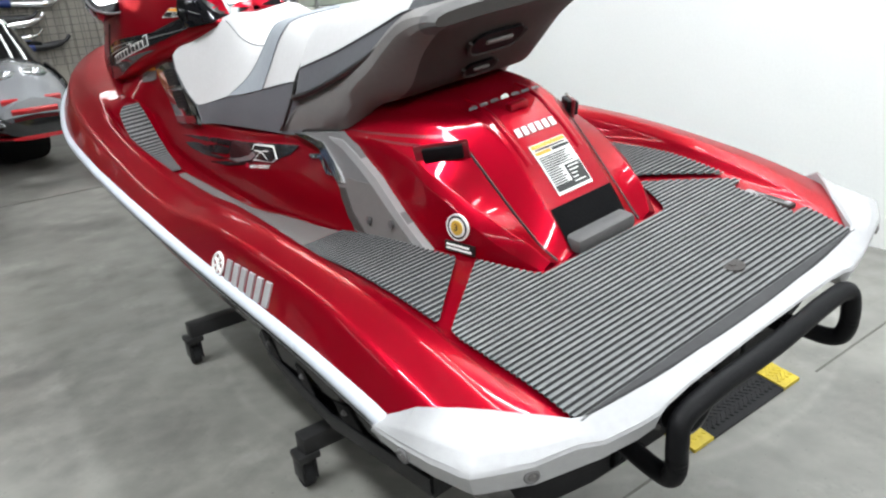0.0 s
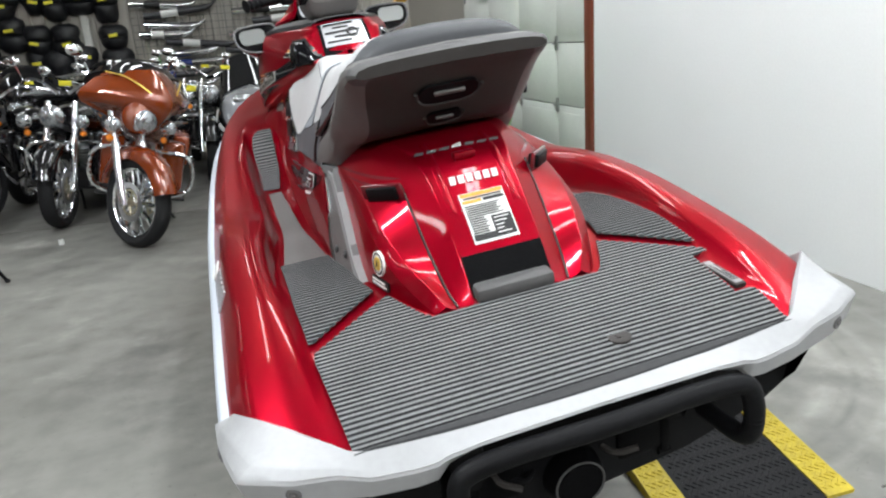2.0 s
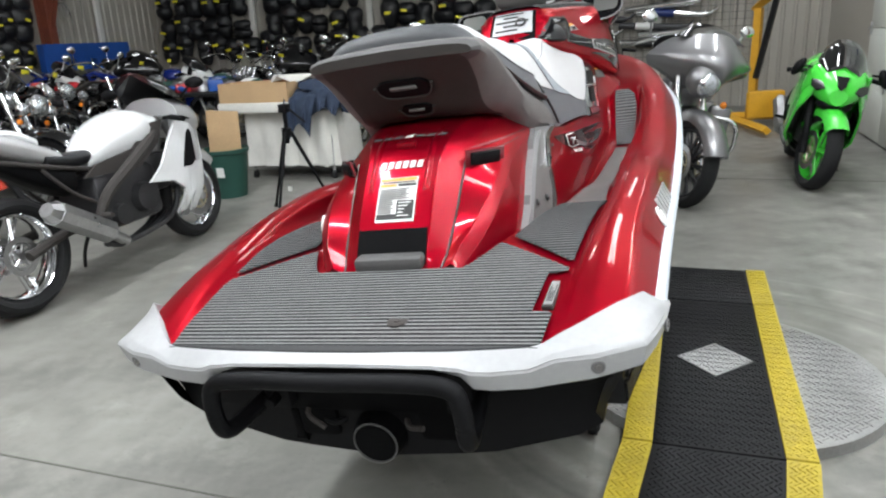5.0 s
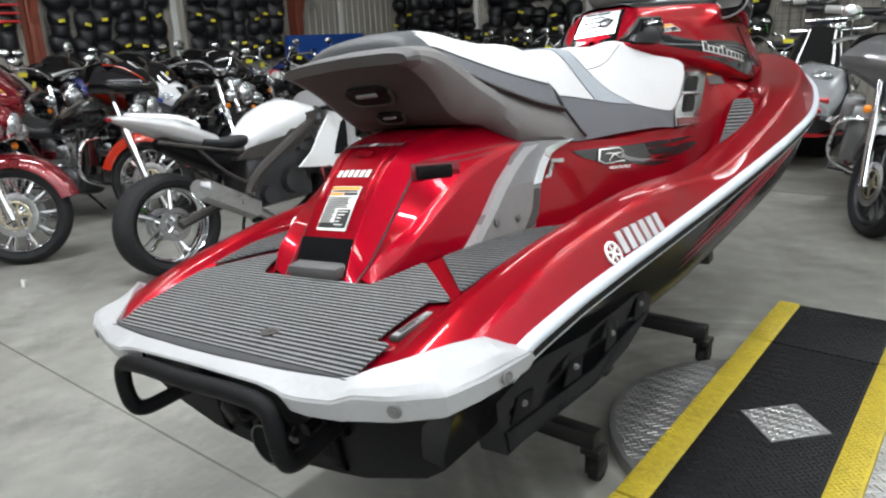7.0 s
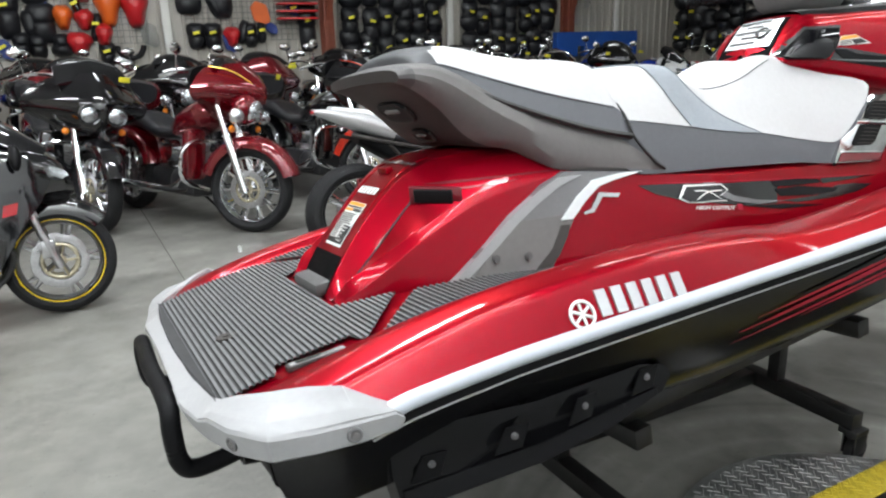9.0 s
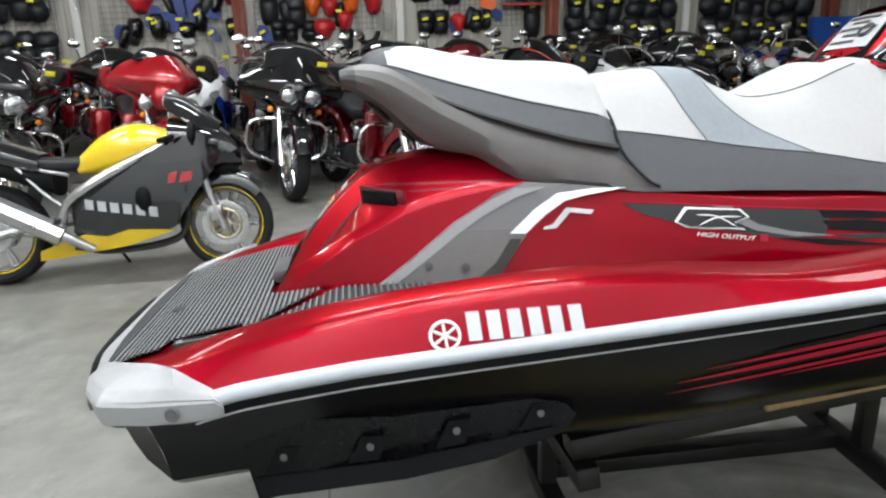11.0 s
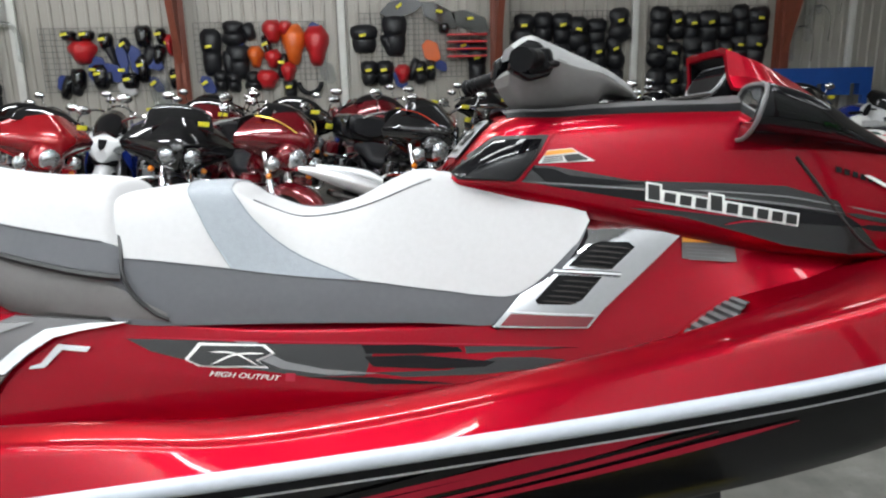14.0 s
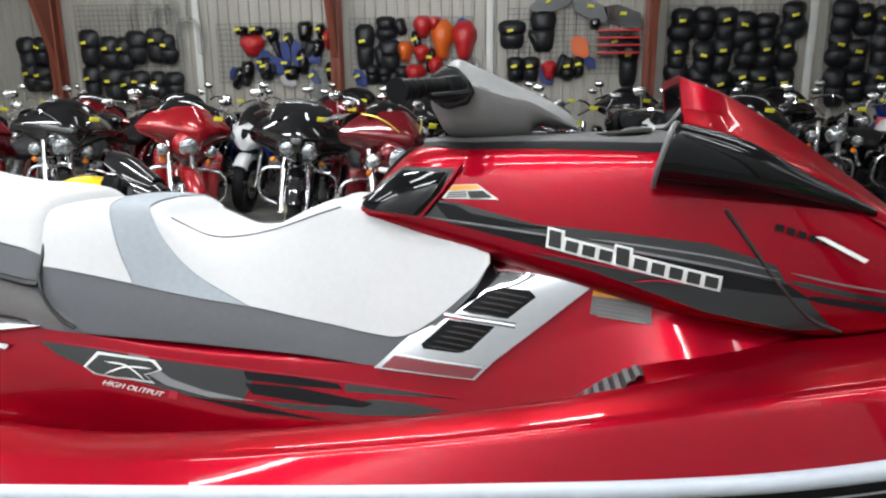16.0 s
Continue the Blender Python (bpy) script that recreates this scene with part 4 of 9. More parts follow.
# grey side panels with chrome tees
PANEL = [(0.500, 0.046), (0.590, 0.098), (0.682, 0.148), (0.776, 0.196), (0.842, 0.212), (0.924, 0.196), (1.03, 0.172), (0.96, 0.168), (0.905, 0.165), (0.825, 0.112), (0.785, 0.075), (0.740, 0.030), (0.62, 0.034)]
PANELD = [(0.682, 0.140), (0.800, 0.127), (0.825, 0.110), (0.785, 0.073), (0.740, 0.028), (0.625, 0.033), (0.545, 0.042), (0.61, 0.09)]
PANELE = [(0.493, 0.043), (0.601, 0.104), (0.682, 0.153), (0.761, 0.187), (0.817, 0.204), (0.880, 0.197), (0.815, 0.186), (0.747, 0.161), (0.690, 0.134), (0.633, 0.101), (0.540, 0.050)]
PANELR = [(0.790, 0.107), (0.812, 0.104), (0.800, 0.085), (0.765, 0.050), (0.738, 0.033), (0.700, 0.034), (0.752, 0.065)]
TEE = [(0.790, 0.118), (0.823, 0.113), (0.870, 0.143), (0.915, 0.164), (0.960, 0.168), (1.052, 0.170), (0.98, 0.180), (0.901, 0.181), (0.85, 0.158)]
PRONG = [(0.918, 0.149), (0.976, 0.135), (0.968, 0.127), (0.925, 0.138), (0.890, 0.111), (0.862, 0.113), (0.866, 0.118), (0.884, 0.120)]
for sd in (-1, 1):
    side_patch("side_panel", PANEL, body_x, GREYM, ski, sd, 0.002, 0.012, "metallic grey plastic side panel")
    # facets share the panel's surface; lit and shaded sides are painted as greys
    side_patch("side_panel_lower", PANELD, body_x, GREYP, ski, sd, 0.012, 0.004, "side panel facet with its shade painted darker grey")
    side_patch("panel_edge", PANELE, body_x, GREYE, ski, sd, 0.012, 0.005, "panel chamfer painted pale as if catching light")
    side_patch("panel_return", PANELR, body_x, GREYD, ski, sd, 0.016, 0.002, "panel return with its shade painted dark grey")
    side_patch("chrome_tee", TEE, body_x, CHROME, ski, sd, 0.014, 0.005, "chrome trim blade")
    side_patch("chrome_prong", PRONG, body_x, WAVYCHROME, ski, sd, 0.003, 0.005, "chrome trim prong")
    for y, z in ((0.617, 0.078), (0.690, 0.066)):
        bm = bmesh.new()
        c = Vector((sd * (body_x(y, z) + 0.018), y, z))
        cyl(bm, c, c + Vector((sd * 0.004, 0, 0.001)), 0.0085, 14)
        cyl(bm, c, c + Vector((sd * 0.006, 0, 0.001)), 0.004, 6)
        part("panel_bolt", bm, GREYX, ski, "dark grey panel bolt")
    # dark tabs on the pedestal's flanks; pocket and crease shade painted in dark red
    xa = Vector((sd * 0.048, 0.063, -0.012)).normalized()
    za = Vector((sd * 0.16, 0.0, 1.0)).normalized()
    na = za.cross(xa).normalized()
    TM = Matrix.Translation((sd * 0.1745, 0.548, 0.222)) @ Matrix((xa, na, za)).transposed().to_4x4()
    bm = bmesh.new()
    box(bm, -0.041, 0.041, -0.012, 0.012, -0.0145, 0.0145, 0.003, TM)
    part("tow_tab", bm, BLACK, ski, "black rectangular tab")
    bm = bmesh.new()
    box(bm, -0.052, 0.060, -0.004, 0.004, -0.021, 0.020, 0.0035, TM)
    part("tab_pocket", bm, REDDARK, ski, "dark red plate painting the shade round the tab")
    # shadow lines along the creases, laid on as dark red ribbons
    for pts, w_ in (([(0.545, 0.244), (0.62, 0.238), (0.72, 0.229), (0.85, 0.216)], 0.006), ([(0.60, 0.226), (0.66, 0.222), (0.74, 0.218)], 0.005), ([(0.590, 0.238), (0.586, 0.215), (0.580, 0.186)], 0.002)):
        ribbon("crease", pts, w_, w_ * 0.5, body_x, REDDARK, ski, sd, 0.0012, "crease shade painted as a dark red ribbon")
    # dark seam between the stern hatch and the wings
    bm = bmesh.new()
    tube(bm, [(sd * x, y, z) for x, y, z in ((0.115, 0.306, 0.050), (0.122, 0.335, 0.067), (0.127, 0.370, 0.095), (0.132, 0.420, 0.137), (0.136, 0.480, 0.189), (0.1385, 0.535, 0.233))], 0.0028, 6, 4)
    part("hatch_seam", bm, LABELK, ski, "dark hatch seam")

# drawer with handle at the foot of the pedestal; its hollow's shade is a dark patch
top_patch("drawer_recess_shade", [(-0.083, 0.304), (0.083, 0.304), (0.083, 0.354), (-0.083, 0.354)], body_z, PUMPK, ski, 0.004, "dark patch painting the shade in the stern drawer recess")
bm = bmesh.new()
vs = box(bm, -0.080, 0.080, 0.284, 0.335, 0.053, 0.083, 0.009)
part("drawer_handle", bm, GREYX, ski, "grey moulded drawer handle")
for sd in (-1, 1):
    v = [(sd * x, y, body_z(x, y) + h_) for y in np.linspace(0.42, 0.60, 14) for x, h_ in ((0.060, 0.001), (0.064, 0.004), (0.070, 0.004), (0.076, 0.001))]
    f = [tuple(4 * i + j + k for k in (0, 1)) + tuple(4 * (i + 1) + j + k for k in (1, 0)) for i in range(13) for j in range(3)]
    f = [q if sd < 0 else q[::-1] for q in f]
    mesh_ob("pedestal_rib", v, f, RED, ski, smooth=50)

# labels on the pedestal
body_top = body_z
lab = top_patch("warning_label", [(-0.047, 0.366), (0.047, 0.366), (0.047, 0.447), (-0.047, 0.447)], body_top, LABELW, ski, 0.003, "white warning label with orange bands", 3)
for x0, x1, y0, y1, m_ in ((-0.044, 0.044, 0.4385, 0.4445, LABELO), (-0.044, -0.004, 0.4275, 0.4325, LABELO)):
    top_patch("orange_band", [(x0, y0), (x1, y0), (x1, y1), (x0, y1)], body_top, m_, lab, 0.005)
for x0, x1, y0, y1 in ((-0.040, 0.040, 0.4345, 0.4368), (0.0, 0.044, 0.4275, 0.4325), (0.002, 0.044, 0.369, 0.401), (-0.044, 0.002, 0.369, 0.378)):
    top_patch("black_field", [(x0, y0), (x1, y0), (x1, y1), (x0, y1)], body_top, LABELK, lab, 0.005)
rng_l = random.Random(7)
for i in range(13):
    y0 = 0.3795 + 0.0035 * i
    x1 = rng_l.uniform(-0.012, 0.0) if y0 < 0.402 else rng_l.uniform(0.022, 0.043)
    top_patch("text_bar", [(-0.043, y0), (x1, y0), (x1, y0 + 0.0017), (-0.043, y0 + 0.0017)], body_top, LABELK, lab, 0.005)
for i in range(5):
    y0 = 0.3725 + 0.0056 * i
    x1 = rng_l.uniform(0.018, 0.038)
    top_patch("text_bar", [(0.006, y0), (x1, y0), (x1, y0 + 0.0016), (0.006, y0 + 0.0016)], body_top, LABELW, lab, 0.007)
# maker's mark as plain slanted bars
for i in range(6):
    x = -0.053 + i * 0.0182
    top_patch("badge_bar", [(x, 0.466), (x + 0.013, 0.466), (x + 0.015, 0.482), (x + 0.002, 0.482)], body_top, LABELW, ski, 0.004, "white badge bar")
for i in range(7):
    x = -0.10 + i * 0.028
    top_patch("model_badge_bar", [(x, 0.552), (x + 0.022, 0.552), (x + 0.026, 0.562 + 0.006 * (i == 3)), (x + 0.006, 0.562)], body_top, LIGHTGFX if i != 3 else LABELW, ski, 0.004, "silver badge bar")
bm = bmesh.new()
box(bm, -0.024, 0.024, 0.515, 0.535, body_z(0, 0.525) - 0.004, body_z(0, 0.525) + 0.012, 0.004, None)
part("latch", bm, RED, ski)

# round rating sticker and small plate on the port flank
def flank_frame(y, z, sd):
    c = Vector((sd * body_x(y, z), y, z))
    py = Vector((sd * body_x(y + 0.02, z), y + 0.02, z)) - Vector((sd * body_x(y - 0.02, z), y - 0.02, z))
    pz = Vector((sd * body_x(y, z + 0.02), y, z + 0.02)) - Vector((sd * body_x(y, z - 0.02), y, z - 0.02))
    xa = (py.normalized() * sd).normalized()
    n_ = xa.cross(pz).normalized()
    return Matrix.Translation(c) @ Matrix((xa, n_.cross(xa), n_)).transposed().to_4x4()


SF = flank_frame(0.455, 0.110, -1)
bm = bmesh.new()
slab(bm, [(0.026 * math.cos(a), 0.026 * math.sin(a)) for a in np.linspace(0, math.tau, 33)[:-1]], 0.005, SF)
stick = part("rating_sticker", bm, LABELW, ski, "round white and gold rating sticker")
bm = bmesh.new()
torus(bm, (0, 0, 0), (0, 0, 1), 0.021, 0.0022, 32, 8, 0.5)
bmesh.ops.transform(bm, verts=bm.verts, matrix=SF @ Matrix.Translation((0, 0, 0.005)))
part("ring", bm, LABELK, stick)
bm = bmesh.new()
slab(bm, [(0.014 * math.cos(a), 0.014 * math.sin(a)) for a in np.linspace(0, math.tau, 25)[:-1]], 0.007, SF)
part("gold_disc", bm, GOLD, stick)


def lettering(txt, size, m, material, parent, name="numeral"):
    cu = bpy.data.curves.new(name, "FONT")
    cu.body, cu.size, cu.align_x, cu.align_y, cu.extrude = txt, size, "CENTER", "CENTER", 0.0006
    tmp = bpy.data.objects.new(name, cu)
    me = bpy.data.meshes.new_from_object(tmp)
    bpy.data.objects.remove(tmp)
    me.transform(m)
    me.materials.clear()
    me.materials.append(material)
    ob = new(name, me)
    ob.parent = parent
    return ob


lettering("3", 0.019, SF @ Matrix.Translation((0, 0, 0.0082)), LABELK, stick)
SP = flank_frame(0.448, 0.070, -1)
bm = bmesh.new()
slab(bm, rounded(-0.034, 0.034, -0.010, 0.010, 0.002), 0.004, SP)
pl = part("small_plate", bm, LABELK, ski, "small black and white sticker")
for i, yy in enumerate((-0.0055, 0.002)):
    bm = bmesh.new()
    slab(bm, [(-0.03, yy), (0.028 - 0.006 * i, yy), (0.028 - 0.006 * i, yy + 0.004), (-0.03, yy + 0.004)], 0.005, SP)
    part("text_bar", bm, LABELW, pl)

# hull side badge: ring and six upright bars, both flanks, read from bow to stern on port
gun_x = section_x(np.array([q[:6] for q in deck_st]))
for sd in (-1, 1):
    bm = bmesh.new()
    yc, zc = (0.602, 0.027) if sd > 0 else (0.850, 0.016)
    c = Vector((sd * (gun_x(yc, zc) + 0.004), yc, zc))
    slope = (gun_x(yc, zc - 0.015) - gun_x(yc, zc + 0.015)) / 0.03
    nx = Vector((sd, 0, slope)).normalized()
    torus(bm, c, nx, 0.024, 0.003, 32, 8)
    for k in range(3):
        a = math.tau * k / 6 + math.tau / 12
        u, w = Vector((0, 1, 0)), nx.cross(Vector((0, 1, 0)))
        d = u * math.cos(a) + w * math.sin(a)
        cyl(bm, c - d * 0.02, c + d * 0.02, 0.0028, 6)
    part("round_badge", bm, LABELW, ski, "white ring badge")
    for i in range(6):
        y = (0.640 if sd > 0 else 0.618) + i * 0.0342
        z0, z1 = 0.013 - 0.0030 * i, 0.056 - 0.0032 * i
        side_patch("badge_bar", [(y, z0), (y + 0.022, z0 - 0.002), (y + 0.024, z1 - 0.002), (y + 0.002, z1)], gun_x, SILVER, ski, sd, 0.002, 0.002, "raised pale badge bar", 1)

# dark flash and model mark under the seat
for sd in (-1, 1):
    side_patch("side_flash", [(1.038, 0.138), (1.182, 0.111), (1.312, 0.083), (1.475, 0.054), (1.494, 0.034), (1.473, -0.004), (1.366, 0.013), (1.257, 0.046), (1.149, 0.079), (1.081, 0.108)], body_x, GFXMID, ski, sd, 0.002, 0, "charcoal swoosh graphic", 4)
    side_patch("side_flash", [(1.475, 0.053), (1.579, 0.036), (1.663, 0.017), (1.672, 0.006), (1.577, 0.019), (1.481, 0.036)], body_x, GREYGFX, ski, sd, 0.003, 0, "black swoosh tail", 3)
    side_patch("side_flash", [(1.676, 0.016), (1.907, -0.023), (1.768, -0.009), (1.677, 0.002)], body_x, GFXMID, ski, sd, 0.002, 0, "charcoal swoosh tip", 3)
    side_patch("side_flash", [(1.477, 0.031), (1.577, 0.017), (1.732, -0.022), (1.71, -0.028), (1.615, -0.016), (1.491, 0.010)], body_x, GREYGFX, ski, sd, 0.003, 0, "black swoosh tail", 3)
    side_patch("side_flash", [(1.489, -0.001), (1.635, -0.022), (1.757, -0.036), (1.783, -0.031), (1.734, -0.015), (1.808, -0.026), (1.875, -0.042), (1.804, -0.048), (1.698, -0.041), (1.55, -0.020)], body_x, GFXMID, ski, sd, 0.002, 0, "charcoal hooked swoosh", 3)
    side_patch("side_flash", [(1.356, 0.015), (1.488, -0.009), (1.652, -0.050), (1.487, -0.022)], body_x, GREYGFX, ski, sd, 0.003, 0, "thin black swoosh", 3)
    side_patch("side_flash_line", [(1.232, 0.103), (1.277, 0.094), (1.295, 0.071), (1.328, 0.048), (1.398, 0.022), (1.5, -0.004), (1.407, 0.009), (1.317, 0.037), (1.279, 0.060), (1.26, 0.082)], body_x, LIGHTGFX, ski, sd, 0.0035, 0, "pale grey curved stripe", 2)
    ribbon("pinstripe", [(1.04, 0.142), (1.30, 0.090), (1.60, 0.034), (1.90, -0.020)], 0.0025, 0.0025, body_x, REDGFX, ski, sd, 0.004)
    # model mark as one plain jagged shape
    mark = [(1.171, 0.110), (1.293, 0.086), (1.278, 0.079), (1.310, 0.067), (1.276, 0.059), (1.295, 0.042), (1.249, 0.052), (1.234, 0.060), (1.209, 0.058), (1.166, 0.068), (1.197, 0.078), (1.142, 0.084)]
    cy, cz = 1.229, 0.075
    side_patch("model_mark", mark, body_x, LABELW, ski, sd, 0.006, 0, "white outline of the model mark", 1)
    side_patch("model_mark", [(cy + (y - cy) * 0.92, cz + (z - cz) * 0.84) for y, z in mark], body_x, GFXMID, ski, sd, 0.008, 0, "charcoal jagged model mark", 1)
    ribbon("model_line", [(1.190, 0.091), (1.236, 0.080), (1.278, 0.050)], 0.0032, 0.0032, body_x, LABELW, ski, sd, 0.010)
    ribbon("model_line", [(1.190, 0.068), (1.236, 0.078), (1.290, 0.071)], 0.0032, 0.0032, body_x, LABELW, ski, sd, 0.010)
    ya, za, yb, zb = (1.182, 0.052, 1.316, 0.020) if sd > 0 else (1.316, 0.020, 1.182, 0.052)
    p0, p1 = (Vector((sd * (body_x(q, w) + 0.006), q, w)) for q, w in ((ya, za), (yb, zb)))
    xa = (p1 - p0).normalized()
    up = Vector((sd * (body_x(ya, za + 0.01) - body_x(ya, za - 0.01)), 0, 0.02)).normalized()
    nn = xa.cross(up).normalized()
    lettering("HIGH OUTPUT", 0.0135, Matrix.Translation((p0 + p1) / 2) @ Matrix((xa, nn.cross(xa), nn)).transposed().to_4x4() @ Matrix(((1.45, 0.45, 0, 0), (0, 1, 0, 0), (0, 0, 1, 0), (0, 0, 0, 1))), LABELW, ski, "lettering")
    side_patch("small_bar", [(1.322, 0.014), (1.340, 0.010), (1.343, 0.024), (1.325, 0.028)], body_x, REDGFX, ski, sd, 0.005, 0, "", 0)

# chrome vents behind the knees
VENT = [(1.737, 0.045), (1.838, 0.120), (1.995, 0.232), (2.03, 0.226), (2.168, 0.174), (2.07, 0.110), (1.968, 0.045), (1.929, 0.013)]


VENTCHROME = mat("moulded_chrome", (0.44, 0.445, 0.46), 0.07, 1.0, vary=0.05)


def vent_x(y, z):
    """The vent's surround bulges between its long edges."""
    q = (y - 1.95) * 0.52 - (z - 0.13) * 0.85
    return max(body_x(y, z), 0.19 - 0.6 * (z - 0.18) if z > 0.15 else 0.0) + 0.006 * max(0.0, 1 - (q / 0.085) ** 2)


for sd in (-1, 1):
    vent = side_patch("knee_vent", VENT, vent_x, VENTCHROME, ski, sd, 0.004, 0.008, "chrome vent surround", 5)
    side_patch("grille", [(1.913, 0.140), (1.962, 0.171), (1.989, 0.176), (2.044, 0.168), (2.054, 0.156), (1.998, 0.120)], vent_x, BLACK, vent, sd, 0.014, 0, "black louvred grille", 2)
    side_patch("grille", [(1.832, 0.083), (1.888, 0.125), (1.975, 0.108), (1.925, 0.069), (1.900, 0.064), (1.836, 0.075)], vent_x, BLACK, vent, sd, 0.014, 0, "black louvred grille", 2)
    for y0, z0, n_ in ((1.918, 0.138, 5), (1.838, 0.081, 5)):
        for k in range(n_):
            ya, za = y0 + 0.0125 * k, z0 + 0.0082 * k
            ribbon("louvre", [(ya + 0.004, za), (ya + 0.04, za - 0.007), (ya + 0.076, za - 0.016)], 0.003, 0.003, vent_x, GREYD, vent, sd, 0.017)
    bm = bmesh.new()
    tube(bm, [(sd * (vent_x(y, z) + 0.016), y, z) for y, z in ((1.880, 0.133), (1.93, 0.124), (1.98, 0.114), (2.012, 0.107))], 0.0055, 8, 4)
    part("cross_bar", bm, CHROME, vent, "chrome cross bar")
    # the red mirrored in the chrome foot is painted as a patch
    side_patch("vent_foot_reflection", [(1.752, 0.046), (1.778, 0.065), (1.945, 0.033), (1.925, 0.016)], vent_x, REDDARK, vent, sd, 0.0145, 0, "", 1)
    ribbon("vent_rim", [(1.773, 0.070), (1.86, 0.053), (1.952, 0.036)], 0.003, 0.003, vent_x, CHROME, vent, sd, 0.016)
    bm = bmesh.new()
    tube(bm, [(sd * (vent_x(y, z) + 0.004), y, z) for y, z in ((1.745, 0.040), (1.80, 0.080), (1.86, 0.128), (1.93, 0.188), (1.985, 0.236))], 0.005, 6, 4)
    part("vent_gasket", bm, LABELK, vent, "black rubber gasket")
    wl = side_patch("capacity_label", [(2.160, 0.162), (2.262, 0.146), (2.255, 0.098), (2.150, 0.118)], body_x, GREYP, ski, sd, 0.004, 0, "grey instruction label with an orange band", 1)
    side_patch("orange_band", [(2.160, 0.161), (2.262, 0.145), (2.260, 0.134), (2.157, 0.150)], body_x, LABELO, wl, sd, 0.006, 0, "", 1)
    for k in range(5):
        side_patch("text_bar", [(2.162, 0.1435 - 0.0068 * k), (2.246 - 0.012 * (k % 2), 0.1285 - 0.0068 * k), (2.246 - 0.012 * (k % 2), 0.1265 - 0.0068 * k), (2.162, 0.1415 - 0.0068 * k)], body_x, LIGHTGFX, wl, sd, 0.006, 0, "", 0)

# hood
HOOD = [
    (1.700, [(0, 0.338), (0.09, 0.338), (0.112, 0.334), (0.120, 0.328), (0.124, 0.320), (0.10, 0.30)]),
    (1.745, [(0, 0.385), (0.095, 0.384), (0.122, 0.372), (0.136, 0.345), (0.142, 0.318), (0.10, 0.29)]),
    (1.835, [(0, 0.455), (0.085, 0.453), (0.122, 0.438), (0.158, 0.380), (0.180, 0.292), (0.12, 0.26)]),
    (1.950, [(0, 0.452), (0.125, 0.447), (0.160, 0.430), (0.195, 0.350), (0.215, 0.252), (0.15, 0.22)]),
    (2.100, [(0, 0.445), (0.165, 0.438), (0.205, 0.415), (0.245, 0.310), (0.264, 0.198), (0.19, 0.17)]),
    (2.280, [(0, 0.430), (0.215, 0.420), (0.258, 0.388), (0.290, 0.270), (0.305, 0.135), (0.23, 0.11)]),
    (2.420, [(0, 0.420), (0.235, 0.405), (0.272, 0.365), (0.300, 0.240), (0.312, 0.092), (0.25, 0.08)]),
    (2.560, [(0, 0.370), (0.225, 0.350), (0.262, 0.312), (0.292, 0.200), (0.304, 0.060), (0.25, 0.06)]),
    (2.800, [(0, 0.205), (0.190, 0.190), (0.225, 0.170), (0.255, 0.120), (0.266, 0.072), (0.22, 0.07)]),
    (3.050, [(0, 0.115), (0.125, 0.110), (0.150, 0.104), (0.172, 0.092), (0.182, 0.080), (0.15, 0.075)]),
    (3.200, [(0, 0.092), (0.06, 0.090), (0.08, 0.088), (0.092, 0.084), (0.098, 0.080), (0.08, 0.075)]),
]
hood_st = stations(HOOD, 6, 2)
loft("hood", hood_st, RED, ski, "candy red engine hood", smooth=50, flip=True)
n5 = hood_st.shape[1]
hood_x = section_x(np.array([s[: int(n5 * 0.84)] for s in hood_st]))
hood_z = section_z(np.array([s[: int(n5 * 0.5)] for s in hood_st]))

# dark console deck, hatch plate, cup holder
v, f = [], []
ys = np.linspace(1.85, 2.42, 16)
wf = lin([(1.85, 0.092), (1.95, 0.134), (2.1, 0.180), (2.28, 0.232), (2.42, 0.24)])
for y in ys:
    w = wf(y)
    for u in np.linspace(-1, 1, 13):
        v.append((u * w, y, hood_z(u * w, y) + 0.006 + 0.006 * (1 - u ** 8)))
for i in range(15):
    for j in range(12):
        f.append((i * 13 + j, i * 13 + j + 1, (i + 1) * 13 + j + 1, (i + 1) * 13 + j))
mesh_ob("console_deck", v, f, GREYX, ski, "dark grey moulded console deck", smooth=40)
for sd in (-1, 1):
    v = [(sd * (wf(y) + dx), y, hood_z(wf(y) + dx, y) + dz) for y in ys for dx, dz in ((-0.006, 0.0085), (0.002, 0.006), (0.016, -0.002))]
    f = [(3 * i + k, 3 * i + k + 1, 3 * i + k + 4, 3 * i + k + 3)[::sd] for i in range(15) for k in (0, 1)]
    mesh_ob("console_edge", v, f, BLACK, ski, "black console edge strip", smooth=40)
bm = bmesh.new()
torus(bm, (0.12, 2.245, hood_z(0.12, 2.245) + 0.014), (0, 0, 1), 0.050, 0.004, 28, 8)
part("cup_rim", bm, GREYD, ski, "rounded cup holder rim")
bm = bmesh.new()
slab(bm, [(0.055 * math.cos(a) * 0.8, 0.055 * math.sin(a)) for a in np.linspace(0, math.tau, 29)[:-1]], 0.004, Matrix.Translation((0.12, 2.245, hood_z(0.12, 2.245) + 0.0115)))
part("cup_holder", bm, LABELK, ski, "black cup holder well")
hp = top_patch("hatch_plate", [(-0.09, 1.712), (0.09, 1.712), (0.085, 1.828), (-0.085, 1.828)], hood_z, BLACKGLOSS, ski, 0.004, "black instruction plate", 2)
top_patch("plate_label", [(-0.078, 1.735), (0.078, 1.735), (0.073, 1.818), (-0.073, 1.818)], hood_z, SILVER, hp, 0.007, "silver instruction label", 2)
